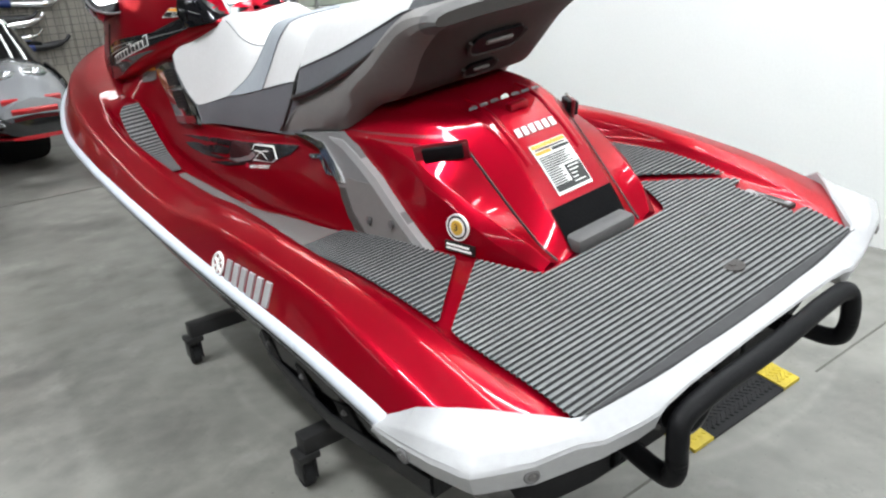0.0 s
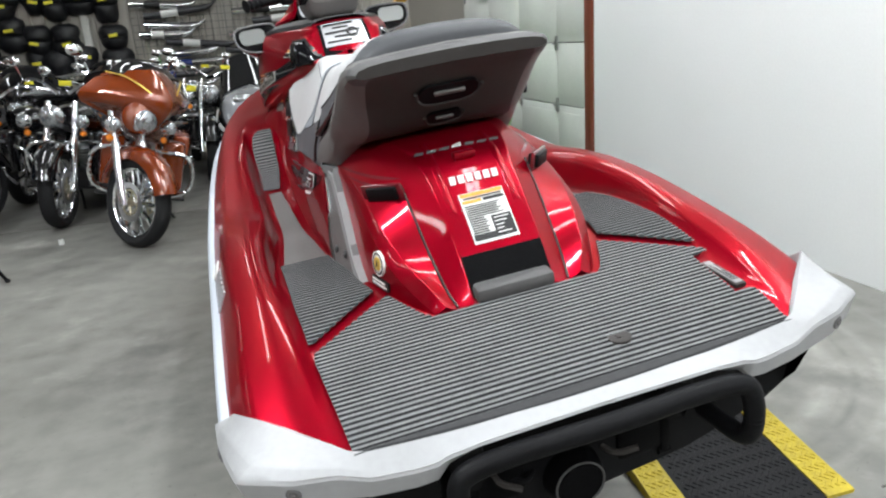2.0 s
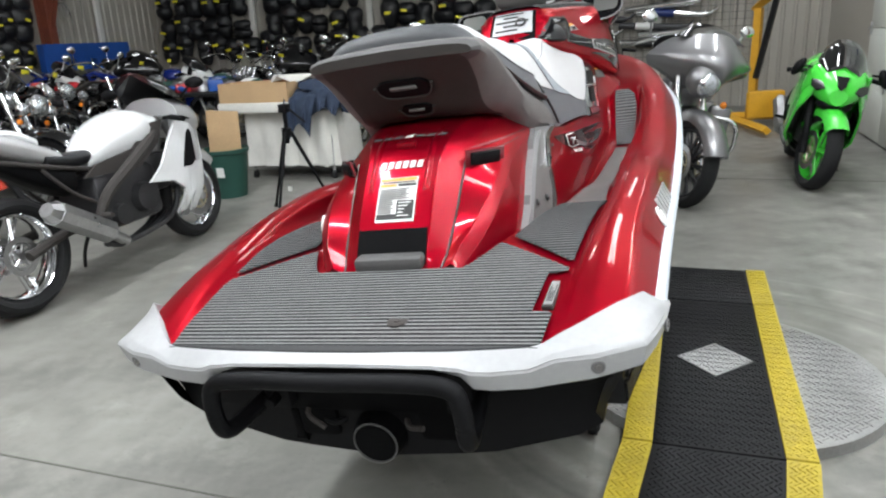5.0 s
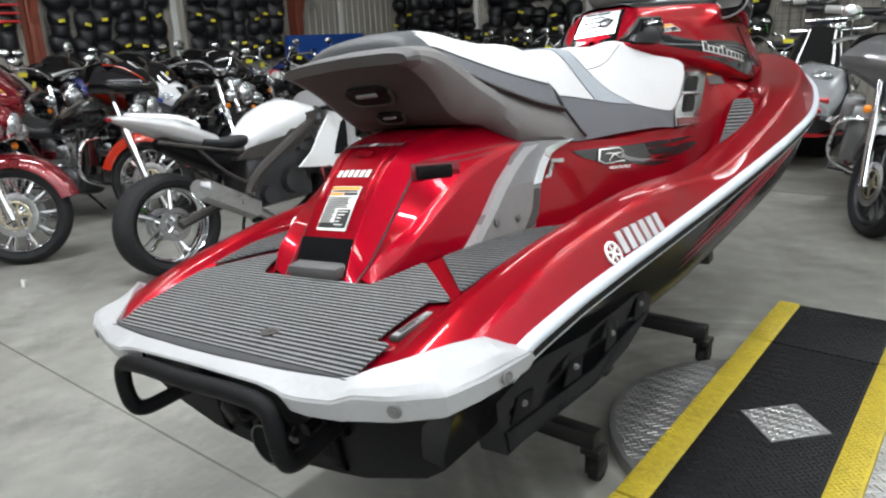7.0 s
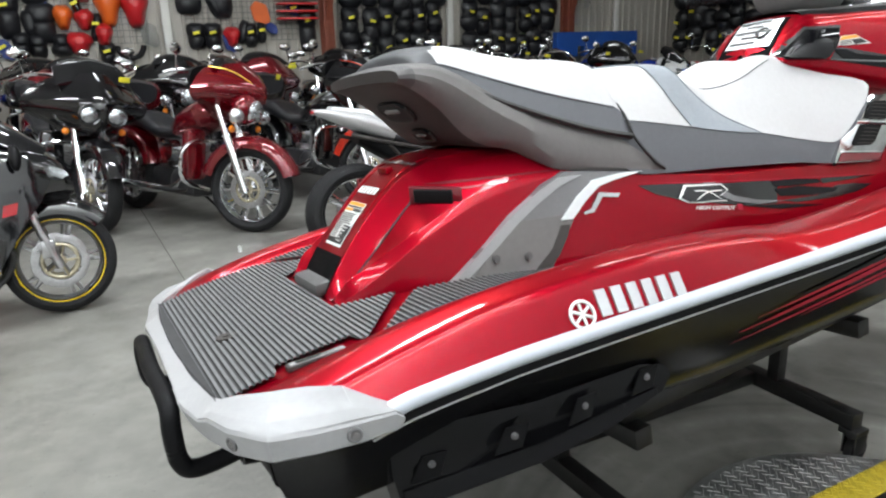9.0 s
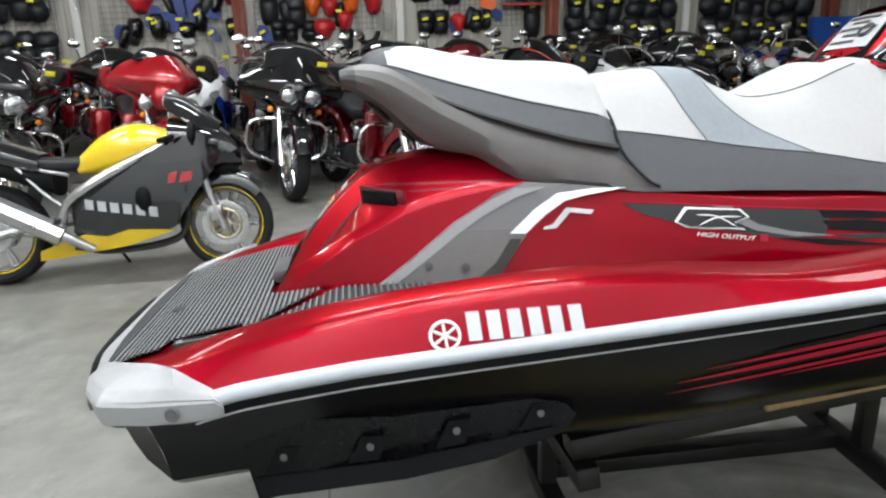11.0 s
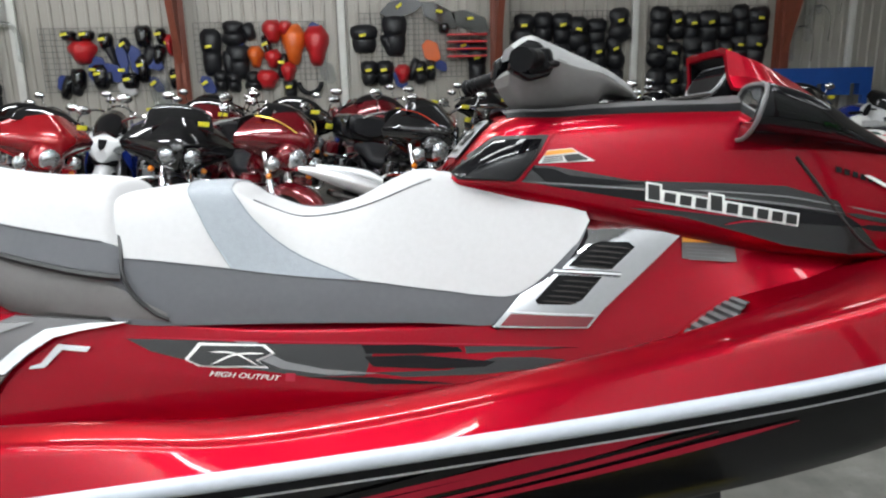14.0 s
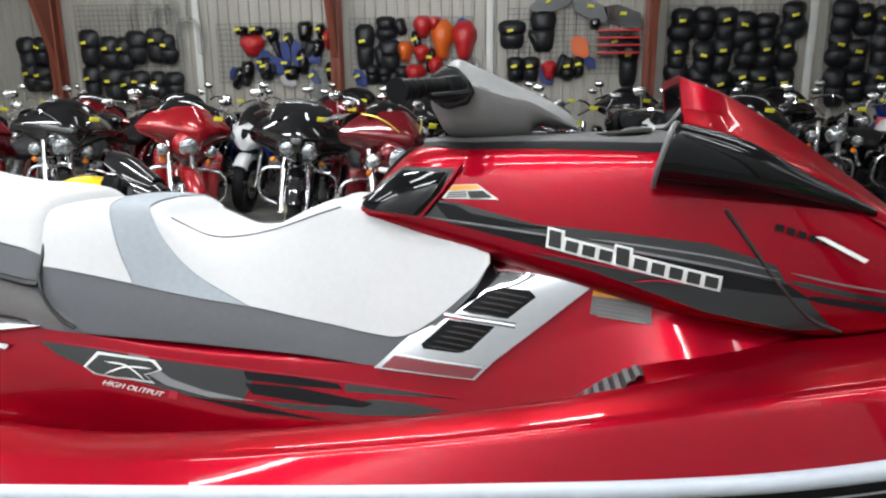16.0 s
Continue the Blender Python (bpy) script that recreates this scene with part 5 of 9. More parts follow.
for k in range(5):
    top_patch("text_bar", [(-0.068 + 0.03 * (k % 2), 1.744 + 0.015 * k), (0.02 + 0.02 * (k % 3), 1.744 + 0.015 * k), (0.02 + 0.02 * (k % 3), 1.751 + 0.015 * k), (-0.068 + 0.03 * (k % 2), 1.751 + 0.015 * k)], hood_z, LABELK, hp, 0.009, "", 1)
bm = bmesh.new()
torus(bm, (0.03, 1.772, hood_z(0.03, 1.772) + 0.010), (0, -0.6, 0.8), 0.018, 0.004, 24, 8, 0.5)
part("plate_mark", bm, LABELK, hp, "black ring mark")
KNOBK = mat("black_gloss_knob", (0.004, 0.004, 0.005), 0.04, vary=0.05, spec=0.3)


def knob_x(y, z):
    """The storage knob's face is domed."""
    a, b = (y - 1.815 - 0.55 * (z - 0.365)) / 0.085, (z - 0.365) / 0.048
    return hood_x(y, z) + 0.016 * max(0.0, 1 - a * a * 0.6 - b * b * 0.6) - 0.10 * (z - 0.365)


for sd in (-1, 1):
    kc = side_patch("knob_cover", [(1.699, 0.357), (1.755, 0.396), (1.812, 0.426), (1.932, 0.411), (1.890, 0.360), (1.845, 0.315), (1.718, 0.335)], hood_x, RED, ski, sd, 0.002, 0.008, "raised red frame", 3)
    side_patch("knob_recess", [(1.707, 0.356), (1.758, 0.389), (1.812, 0.418), (1.920, 0.405), (1.884, 0.360), (1.837, 0.320), (1.724, 0.339)], hood_x, LABELK, kc, sd, 0.0105, 0, "black recess", 3)
    side_patch("knob_window", [(1.713, 0.354), (1.762, 0.382), (1.812, 0.410), (1.903, 0.399), (1.873, 0.360), (1.829, 0.324), (1.730, 0.342)], knob_x, KNOBK, kc, sd, 0.011, 0.004, "domed gloss black storage knob", 5)
    hl = side_patch("hood_label", [(1.888, 0.350), (1.912, 0.374), (1.960, 0.372), (2.000, 0.340)], hood_x, LABELW, ski, sd, 0.003, 0, "white hood label with an orange band", 1)
    side_patch("orange_band", [(1.902, 0.364), (1.912, 0.373), (1.958, 0.371), (1.968, 0.363)], hood_x, LABELO, hl, sd, 0.005, 0, "", 0)
    side_patch("black_field", [(1.945, 0.346), (1.94, 0.360), (1.970, 0.359), (1.988, 0.345)], hood_x, LABELK, hl, sd, 0.005, 0, "", 0)
    for k in range(3):
        side_patch("text_bar", [(1.897 + 0.003 * k, 0.351 + 0.004 * k), (1.938, 0.350 + 0.004 * k), (1.938, 0.352 + 0.004 * k), (1.897 + 0.003 * k, 0.353 + 0.004 * k)], hood_x, LABELK, hl, sd, 0.005, 0, "", 0)
    side_patch("hood_flash", [(1.842, 0.319), (1.866, 0.350), (1.919, 0.340), (1.949, 0.320), (2.065, 0.291), (2.217, 0.267), (2.351, 0.242), (2.459, 0.196), (2.482, 0.147), (2.345, 0.199), (2.213, 0.240), (2.073, 0.271), (1.908, 0.302)], hood_x, GFXMID, ski, sd, 0.002, 0, "charcoal swoosh graphic", 4)
    side_patch("hood_flash", [(1.870, 0.345), (1.915, 0.336), (1.945, 0.318), (2.05, 0.292), (2.12, 0.278), (2.02, 0.288), (1.90, 0.308)], hood_x, GREYGFX, ski, sd, 0.0035, 0, "black swoosh graphic", 3)
    side_patch("hood_flash", [(1.887, 0.306), (2.083, 0.269), (2.213, 0.237), (2.356, 0.200), (2.478, 0.161), (2.511, 0.134), (2.352, 0.168), (2.209, 0.208), (2.080, 0.247), (1.969, 0.281)], hood_x, GREYGFX, ski, sd, 0.003, 0, "black swoosh graphic", 4)
    side_patch("hood_flash", [(2.048, 0.238), (2.109, 0.228), (2.223, 0.203), (2.363, 0.169), (2.505, 0.135), (2.548, 0.078), (2.478, 0.083), (2.339, 0.124), (2.247, 0.165), (2.148, 0.207)], hood_x, GFXMID, ski, sd, 0.002, 0, "charcoal lower swoosh", 4)
    ribbon("hood_flash_line", [(1.842, 0.320), (1.961, 0.296), (2.083, 0.271), (2.213, 0.240), (2.346, 0.206), (2.467, 0.171)], 0.003, 0.005, hood_x, LIGHTGFX, ski, sd, 0.005)
    ribbon("hood_flash_line", [(2.15, 0.262), (2.25, 0.243), (2.36, 0.218), (2.46, 0.186)], 0.003, 0.004, hood_x, LIGHTGFX, ski, sd, 0.004)
    ribbon("hood_flash_line", [(2.222, 0.182), (2.273, 0.183), (2.363, 0.165)], 0.003, 0.003, hood_x, REDGFX, ski, sd, 0.005)
    ribbon("hood_flash_line", [(2.06, 0.243), (2.159, 0.218), (2.33, 0.176)], 0.0025, 0.003, hood_x, REDGFX, ski, sd, 0.005)
    # stripes and engine mark past the seam
    for pts, w_, m_ in (([(2.475, 0.168), (2.56, 0.140), (2.66, 0.112)], 0.010, GFXMID), ([(2.50, 0.138), (2.58, 0.118), (2.66, 0.098)], 0.012, GREYGFX), ([(2.48, 0.182), (2.57, 0.152), (2.66, 0.128)], 0.003, LIGHTGFX)):
        ribbon("hood_flash_line", pts, w_, w_, hood_x, m_, ski, sd, 0.003)
    for i in range(6):
        y = 2.462 + 0.018 * i
        z = 0.264 - 0.0075 * i
        side_patch("engine_badge_bar", [(y, z - 0.010), (y + 0.013, z - 0.0145), (y + 0.016, z - 0.0035), (y + 0.003, z + 0.001)], hood_x, GREYGFX, ski, sd, 0.004, 0, "dark engine badge bar", 0)
    side_patch("engine_badge_slash", [(2.525, 0.238), (2.540, 0.236), (2.612, 0.190), (2.604, 0.186)], hood_x, LABELW, ski, sd, 0.006, 0, "white badge slash", 1)
    for i in range(10):
        y = 2.083 + i * 0.0283
        z = 0.262 - 0.0091 * i
        hh = 0.034 if i in (0, 4) else 0.023
        side_patch("script_bar", [(y - 0.004, z - 0.012), (y + 0.027, z - 0.0215), (y + 0.033, z - 0.0185 + hh), (y + 0.003, z - 0.009 + hh)], hood_x, LABELW, ski, sd, 0.006, 0, "white script outline", 0)
        side_patch("script_bar", [(y + 0.001, z - 0.0095), (y + 0.022, z - 0.016), (y + 0.0265, z - 0.0205 + hh), (y + 0.0055, z - 0.014 + hh)], hood_x, LABELK, ski, sd, 0.009, 0, "black script badge bar", 0)
    bm = bmesh.new()
    tube(bm, [(sd * (hood_x(y, z) + 0.001), y, z) for y, z in ((2.385, 0.295), (2.42, 0.235), (2.46, 0.165), (2.51, 0.10), (2.56, 0.072))], 0.004, 6, 5)
    part("hood_seam", bm, LABELK, ski, "dark panel seam")

# windscreen cowl: red visor over a black body with mirrors
VISOR = [
    (2.360, [(0, 0.540), (0.080, 0.541), (0.094, 0.537), (0.100, 0.478), (0.118, 0.450), (0.106, 0.445), (0.088, 0.474), (0.082, 0.524), (0, 0.527)]),
    (2.410, [(0, 0.512), (0.088, 0.513), (0.101, 0.508), (0.135, 0.460), (0.200, 0.424), (0.188, 0.413), (0.120, 0.440), (0.088, 0.490), (0, 0.490)]),
    (2.455, [(0, 0.484), (0.093, 0.486), (0.105, 0.481), (0.166, 0.428), (0.230, 0.388), (0.214, 0.376), (0.150, 0.400), (0.090, 0.450), (0, 0.452)]),
    (2.560, [(0, 0.402), (0.100, 0.405), (0.114, 0.399), (0.214, 0.338), (0.259, 0.306), (0.240, 0.292), (0.190, 0.310), (0.100, 0.360), (0, 0.362)]),
    (2.670, [(0, 0.302), (0.108, 0.306), (0.122, 0.300), (0.222, 0.255), (0.258, 0.226), (0.240, 0.208), (0.190, 0.220), (0.100, 0.262), (0, 0.262)]),
    (2.760, [(0, 0.224), (0.110, 0.226), (0.125, 0.220), (0.212, 0.190), (0.236, 0.172), (0.220, 0.158), (0.170, 0.165), (0.100, 0.180), (0, 0.180)]),
    (2.850, [(0, 0.186), (0.110, 0.184), (0.124, 0.179), (0.178, 0.158), (0.195, 0.135), (0.180, 0.115), (0.140, 0.120), (0.100, 0.130), (0, 0.130)]),
    (3.000, [(0, 0.130), (0.070, 0.127), (0.080, 0.124), (0.115, 0.115), (0.128, 0.105), (0.110, 0.095), (0.090, 0.097), (0.060, 0.100), (0, 0.100)]),
]
loft("visor", stations(VISOR, 5, 0), RED, ski, "candy red visor cowl with sharp creases", smooth=22, caps=True, flip=True)
loft("visor_liner", stations([(y + 0.003, [(q[5][0] + 0.004, q[5][1] - 0.003), (q[6][0] - 0.003, q[6][1] - 0.004), (q[7][0] - 0.004, q[7][1] - 0.004), (0, q[8][1] - 0.004)]) for y, q in VISOR[:6]], 5, 0), BLACK, ski, "black visor lining", smooth=30)
# gauge pod leaning towards the rider, and the smoked screen behind it
GM = Matrix.Translation((0, 2.385, 0.452)) @ Euler((radians(48), 0, 0)).to_matrix().to_4x4()
bm = bmesh.new()
slab(bm, rounded(-0.088, 0.088, -0.050, 0.046, 0.036), 0.030, GM)
bmesh.ops.recalc_face_normals(bm, faces=bm.faces)
gauge = part("gauge", bm, BLACK, ski, "black gauge housing under the visor")
bm = bmesh.new()
slab(bm, rounded(-0.078, 0.078, -0.042, 0.038, 0.030), 0.005, GM @ Matrix.Translation((0, 0, 0.029)))
bmesh.ops.recalc_face_normals(bm, faces=bm.faces)
part("gauge_bezel", bm, SILVER, gauge, "silver gauge bezel")
bm = bmesh.new()
slab(bm, rounded(-0.070, 0.070, -0.035, 0.031, 0.024), 0.004, GM @ Matrix.Translation((0, 0, 0.0325)))
bmesh.ops.recalc_face_normals(bm, faces=bm.faces)
part("gauge_lens", bm, SMOKE, gauge, "smoked gauge lens")
loft("screen", stations([(2.395, [(0, 0.465), (0.10, 0.462), (0.165, 0.446), (0.185, 0.420), (0.20, 0.385)]), (2.43, [(0, 0.45), (0.12, 0.445), (0.19, 0.42), (0.21, 0.39), (0.22, 0.375)]),
                         (2.47, [(0, 0.42), (0.13, 0.415), (0.19, 0.39), (0.21, 0.37), (0.22, 0.36)])], 4, 1), SMOKE, ski, "smoked windscreen", smooth=50, flip=True)
for sd in (-1, 1):
    MB = [(2.295, [(0.215, 0.352), (0.282, 0.341), (0.340, 0.358), (0.366, 0.386), (0.368, 0.428), (0.350, 0.446), (0.250, 0.449), (0.198, 0.442), (0.188, 0.400)]),
          (2.320, [(0.215, 0.343), (0.284, 0.332), (0.340, 0.350), (0.366, 0.380), (0.368, 0.424), (0.350, 0.443), (0.250, 0.447), (0.198, 0.440), (0.188, 0.392)]),
          (2.420, [(0.215, 0.312), (0.285, 0.303), (0.325, 0.322), (0.346, 0.352), (0.342, 0.388), (0.318, 0.408), (0.250, 0.414), (0.200, 0.412), (0.186, 0.360)]),
          (2.520, [(0.210, 0.288), (0.272, 0.283), (0.298, 0.296), (0.308, 0.315), (0.302, 0.335), (0.282, 0.346), (0.235, 0.350), (0.195, 0.348), (0.186, 0.318)]),
          (2.640, [(0.205, 0.256), (0.240, 0.255), (0.254, 0.258), (0.258, 0.263), (0.256, 0.268), (0.246, 0.272), (0.225, 0.274), (0.195, 0.274), (0.186, 0.264)])]
    st = stations([(y, s + s[:1]) for y, s in MB], 5, 1)
    # the open end slants back towards its outer edge and foot
    for row in st:
        k = max(0.0, 1 - (float(row[0][1]) - 2.295) / 0.12)
        row[:, 1] += k * (-0.25 * (row[:, 0] - 0.28) + 0.42 * (row[:, 2] - 0.40))
    st[:, :, 0] *= sd
    mb = loft("mirror_pod", st, BLACKGLOSS, ski, "gloss black mirror pod", mirror=False, caps=True, smooth=40, flip=sd > 0)
    bm = bmesh.new()
    tube(bm, [tuple(p) for p in st[0]], 0.0045, 6, 1, True, False)
    part("mirror_bezel", bm, GREYM, mb, "grey mirror rim")
    xa = Vector((sd * 1.0, -0.25, 0)).normalized()
    na = Vector((sd * -0.2256, -0.8977, 0.3784)).normalized()
    za = na.cross(xa).normalized()
    MM = Matrix.Translation((sd * 0.298, 2.292, 0.405)) @ Matrix((xa, za, na)).transposed().to_4x4()
    bm = bmesh.new()
    slab(bm, rounded(-0.056, 0.052, -0.030, 0.032, 0.024), 0.006, MM @ Matrix.Translation((0, 0, -0.002)))
    bmesh.ops.recalc_face_normals(bm, faces=bm.faces)
    part("mirror_glass", bm, MIRROR, mb, "mirror glass", smooth=0)

# handlebar pad, grips and levers
COVER = [(1.895, 0.604, 0.060, 0.080, 0.590), (1.930, 0.620, 0.085, 0.105, 0.596), (1.960, 0.606, 0.090, 0.114, 0.565), (2.030, 0.566, 0.088, 0.115, 0.533),
         (2.070, 0.543, 0.084, 0.108, 0.521), (2.105, 0.522, 0.078, 0.096, 0.500), (2.145, 0.492, 0.062, 0.075, 0.472), (2.165, 0.470, 0.045, 0.055, 0.461)]
loft("bar_cover", stations([(y, [(0, zt + 0.004), (wt * 0.6, zt + 0.003), (wt, zt - 0.004), (w, zs), (w * 0.93, zs - 0.007), (0, zs - 0.007)]) for y, zt, wt, w, zs in COVER], 5, 1), GREYL, ski,
     "light grey padded handlebar cover", smooth=40, caps=True, flip=True)
UNDER = [(1.872, 0.545, 0.085, 0.522, 0.060), (1.900, 0.562, 0.104, 0.472, 0.075), (1.960, 0.566, 0.114, 0.454, 0.080), (2.030, 0.533, 0.115, 0.450, 0.080),
         (2.062, 0.524, 0.110, 0.448, 0.072), (2.075, 0.519, 0.106, 0.470, 0.080), (2.105, 0.500, 0.096, 0.472, 0.074), (2.150, 0.470, 0.072, 0.458, 0.058)]
loft("bar_pad", stations([(y, [(0, hi), (w - 0.004, hi), (w - 0.002, hi - 0.006), (w * 0.55 + wl * 0.45 + 0.006, 0.45 * hi + 0.55 * lo), (wl, lo), (0, lo)]) for y, hi, w, lo, wl in UNDER], 5, 1), GREYP, ski,
     "mid grey moulded steering column pad", smooth=40, caps=True, flip=True)
for sd in (-1, 1):
    bm = bmesh.new()
    slab(bm, [(1.868, 0.548), (1.880, 0.590), (1.912, 0.607), (1.936, 0.600), (1.958, 0.572), (1.966, 0.548), (1.950, 0.526), (1.905, 0.520)], 0.044, Matrix(((0, 0, sd, sd * 0.080), (1, 0, 0, 0), (0, 1, 0, 0), (0, 0, 0, 1))))
    bmesh.ops.recalc_face_normals(bm, faces=bm.faces)
    bmesh.ops.bevel(bm, geom=bm.edges[:], offset=0.008, segments=3, affect='EDGES', profile=0.6)
    part("bar_socket", bm, BLACKGLOSS, ski, "gloss black handlebar socket")
for sd in (-1, 1):
    bm = bmesh.new()
    tube(bm, [(sd * 0.09, 1.945, 0.562), (sd * 0.16, 1.925, 0.562), (sd * 0.215, 1.893, 0.558)], 0.015, 12)
    bar = part("handlebar", bm, BLACK, ski, "black handlebar")
    bm = bmesh.new()
    tube(bm, [(sd * 0.195, 1.906, 0.559), (sd * 0.26, 1.873, 0.555), (sd * 0.312, 1.846, 0.550)], lambda t: 0.018 + 0.002 * math.sin(40 * t) + 0.004 * (t > 0.93), 14)
    part("grip", bm, BLACK, bar, "black rubber grip")
    bm = bmesh.new()
    box(bm, -0.024, 0.024, -0.024, 0.024, -0.026, 0.024, 0.012, Matrix.Translation((sd * 0.165, 1.922, 0.556)) @ Euler((0, 0, radians(-28 * sd))).to_matrix().to_4x4())
    part("switch_box", bm, BLACK, bar, "black switch box")
    bm = bmesh.new()
    tube(bm, [(sd * 0.17, 1.955, 0.545), (sd * 0.23, 1.935, 0.540), (sd * 0.29, 1.900, 0.536)], 0.006, 8)
    part("lever", bm, BLACK, bar, "black lever")

# black tow loop at the stern
bm = bmesh.new()
tube(bm, [(-0.225, 0.12, -0.125), (-0.240, 0.03, -0.132), (-0.248, -0.040, -0.130), (-0.252, -0.062, -0.105), (-0.252, -0.062, -0.05), (-0.235, -0.056, -0.016), (-0.16, -0.056, -0.006), (0, -0.060, -0.005), (0.16, -0.056, -0.006),
          (0.235, -0.056, -0.016), (0.252, -0.062, -0.05), (0.252, -0.062, -0.105), (0.248, -0.040, -0.130), (0.240, 0.03, -0.132), (0.225, 0.12, -0.125)], 0.017, 14, 8)
part("boarding_step", bm, BLACK, ski, "black tubular boarding step folded up")
for x in (-0.2, 0.2):
    bm = bmesh.new()
    box(bm, x - 0.03, x + 0.03, 0.06, 0.14, -0.15, -0.06, 0.008)
    cyl(bm, (x, 0.06, -0.12), (x, 0.03, -0.12), 0.012, 10)
    part("step_bracket", bm, BLACK, ski, "black bracket")
# jet nozzle, reverse bucket and plumbing, tucked under the stern
bm = bmesh.new()
cyl(bm, (0, 0.24, -0.225), (0, 0.11, -0.228), 0.085, 28, 0.066)
cyl(bm, (0, 0.11, -0.228), (0, 0.066, -0.229), 0.060, 28, 0.050)
part("jet_nozzle", bm, PUMPK, ski, "dark jet nozzle")
bm = bmesh.new()
torus(bm, (0, 0.064, -0.229), (0, 1, 0), 0.047, 0.002, 28, 8)
part("nozzle_ring", bm, GREYX, ski, "bare metal nozzle ring")
# no open bore: a black disc paints its inner shade
bm = bmesh.new()
cyl(bm, (0, 0.0655, -0.229), (0, 0.062, -0.229), 0.042, 24)
part("nozzle_bore_shade", bm, PUMPK, ski, "black disc painting the shade inside the nozzle bore")
for pts, r in (([(0.05, 0.14, -0.19), (0.075, 0.08, -0.195), (0.115, 0.06, -0.185)], 0.006), ([(-0.05, 0.14, -0.19), (-0.09, 0.09, -0.20), (-0.13, 0.10, -0.19)], 0.007), ([(-0.14, 0.14, -0.15), (-0.15, 0.08, -0.17), (-0.11, 0.07, -0.20)], 0.006)):
    bm = bmesh.new()
    tube(bm, pts, r, 8)
    part("steering_cable", bm, GREYD if r < 0.007 else BLACK, ski, "metal steering rod")
for sd in (-1, 1):
    bm = bmesh.new()
    box(bm, -0.05, 0.05, -0.03, 0.09, -0.07, 0.06, 0.015, Matrix.Translation((sd * 0.14, 0.12, -0.17)))
    part("pump_bracket", bm, PUMPK, ski, "black cast bracket")
    bm = bmesh.new()
    box(bm, -0.010, 0.010, -0.010, 0.010, -0.045, 0.03, 0.004, Matrix.Translation((sd * 0.19, 0.10, -0.20)))
    cyl(bm, (sd * 0.19 - 0.012, 0.10, -0.245), (sd * 0.19 + 0.012, 0.10, -0.245), 0.010, 12)
    part("tie_eye", bm, PUMPK, ski, "black tie-down eye")
bm = bmesh.new()
box(bm, -0.235, 0.235, 0.085, 0.13, -0.17, -0.05, 0.01)
part("stern_block", bm, PUMPK, ski, "black stern block behind the step")
# sponsons: bolted side plates with slots, drawn in towards the stern
def taper(bm, sd):
    for v in bm.verts:
        v.co.x -= sd * 0.048 * max(0.0, 1 - (v.co.y - 0.234) / 0.26)


for sd in (-1, 1):
    o = [(0.240, -0.085), (0.50, -0.108), (0.74, -0.124), (0.795, -0.142), (0.815, -0.168), (0.790, -0.196), (0.73, -0.208), (0.66, -0.222), (0.50, -0.226), (0.275, -0.232), (0.242, -0.238), (0.234, -0.16)]
    bm = bmesh.new()
    slab(bm, o, 0.060)
    M = Matrix.Translation((sd * 0.470, 0, 0)) @ Matrix(((0, 0, sd, 0), (1, 0, 0, 0), (0, 1, 0, 0), (0, 0, 0, 1)))
    bmesh.ops.transform(bm, verts=bm.verts, matrix=M)
    bmesh.ops.recalc_face_normals(bm, faces=bm.faces)
    taper(bm, sd)
    sp = part("sponson", bm, HULLBLACK, ski, "black bolted sponson plate")
    bm = bmesh.new()
    slab(bm, [(0.245, -0.192), (0.50, -0.188), (0.70, -0.184), (0.770, -0.182), (0.775, -0.196), (0.72, -0.206), (0.66, -0.219), (0.50, -0.223), (0.275, -0.229), (0.247, -0.234)], 0.004, M @ Matrix.Translation((0, 0, 0.060)))
    bmesh.ops.recalc_face_normals(bm, faces=bm.faces)
    taper(bm, sd)
    part("skirt", bm, GREYGFX, sp, "dark grey lower skirt")
    for k in range(4):
        y, z = 0.300 + k * 0.150, -0.158 + k * 0.002
        bm = bmesh.new()
        slab(bm, [(y - 0.040, z - 0.026), (y + 0.012, z - 0.026), (y + 0.030, z + 0.016), (y - 0.012, z + 0.018)], 0.003, M @ Matrix.Translation((0, 0, 0.060)))
        bmesh.ops.recalc_face_normals(bm, faces=bm.faces)
        taper(bm, sd)
        part("slot", bm, BLACK, sp, "dark recess")
        bm = bmesh.new()
        cyl(bm, (sd * 0.531, y, z), (sd * 0.536, y, z), 0.0065, 12)
        cyl(bm, (sd * 0.536, y, z), (sd * 0.539, y, z), 0.004, 6)
        taper(bm, sd)
        part("bolt", bm, GREYM, sp, "dull steel bolt")


# ---- wheeled stand under the jet ski ----
stand = thing("boat_stand", pose(0, 0, 0), "black steel rolling stand with wooden bunks carrying the jet ski", "stand")
TIMBER = mat("bunk_timber", (0.36, 0.24, 0.10), 0.7, vary=0.25, scale=12)
BLKSTEEL = mat("black_painted_steel", (0.009, 0.009, 0.0095), 0.45, 0.1, vary=0.3, scale=15)
INV = SKI
for sd in (-1, 1):
    bm = bmesh.new()
    box(bm, sd * 0.30 - 0.035, sd * 0.30 + 0.035, 0.85, 2.15, -0.375, -0.325, 0.006, INV)
    part("bunk_rail", bm, BLKSTEEL, stand, "black steel bunk rail")
    bm = bmesh.new()
    box(bm, sd * 0.335 - 0.012, sd * 0.335 + 0.012, 1.28, 1.72, -0.345, -0.322, 0.004, INV)
    part("bunk_strip", bm, TIMBER, stand, "pale wooden bunk strip")
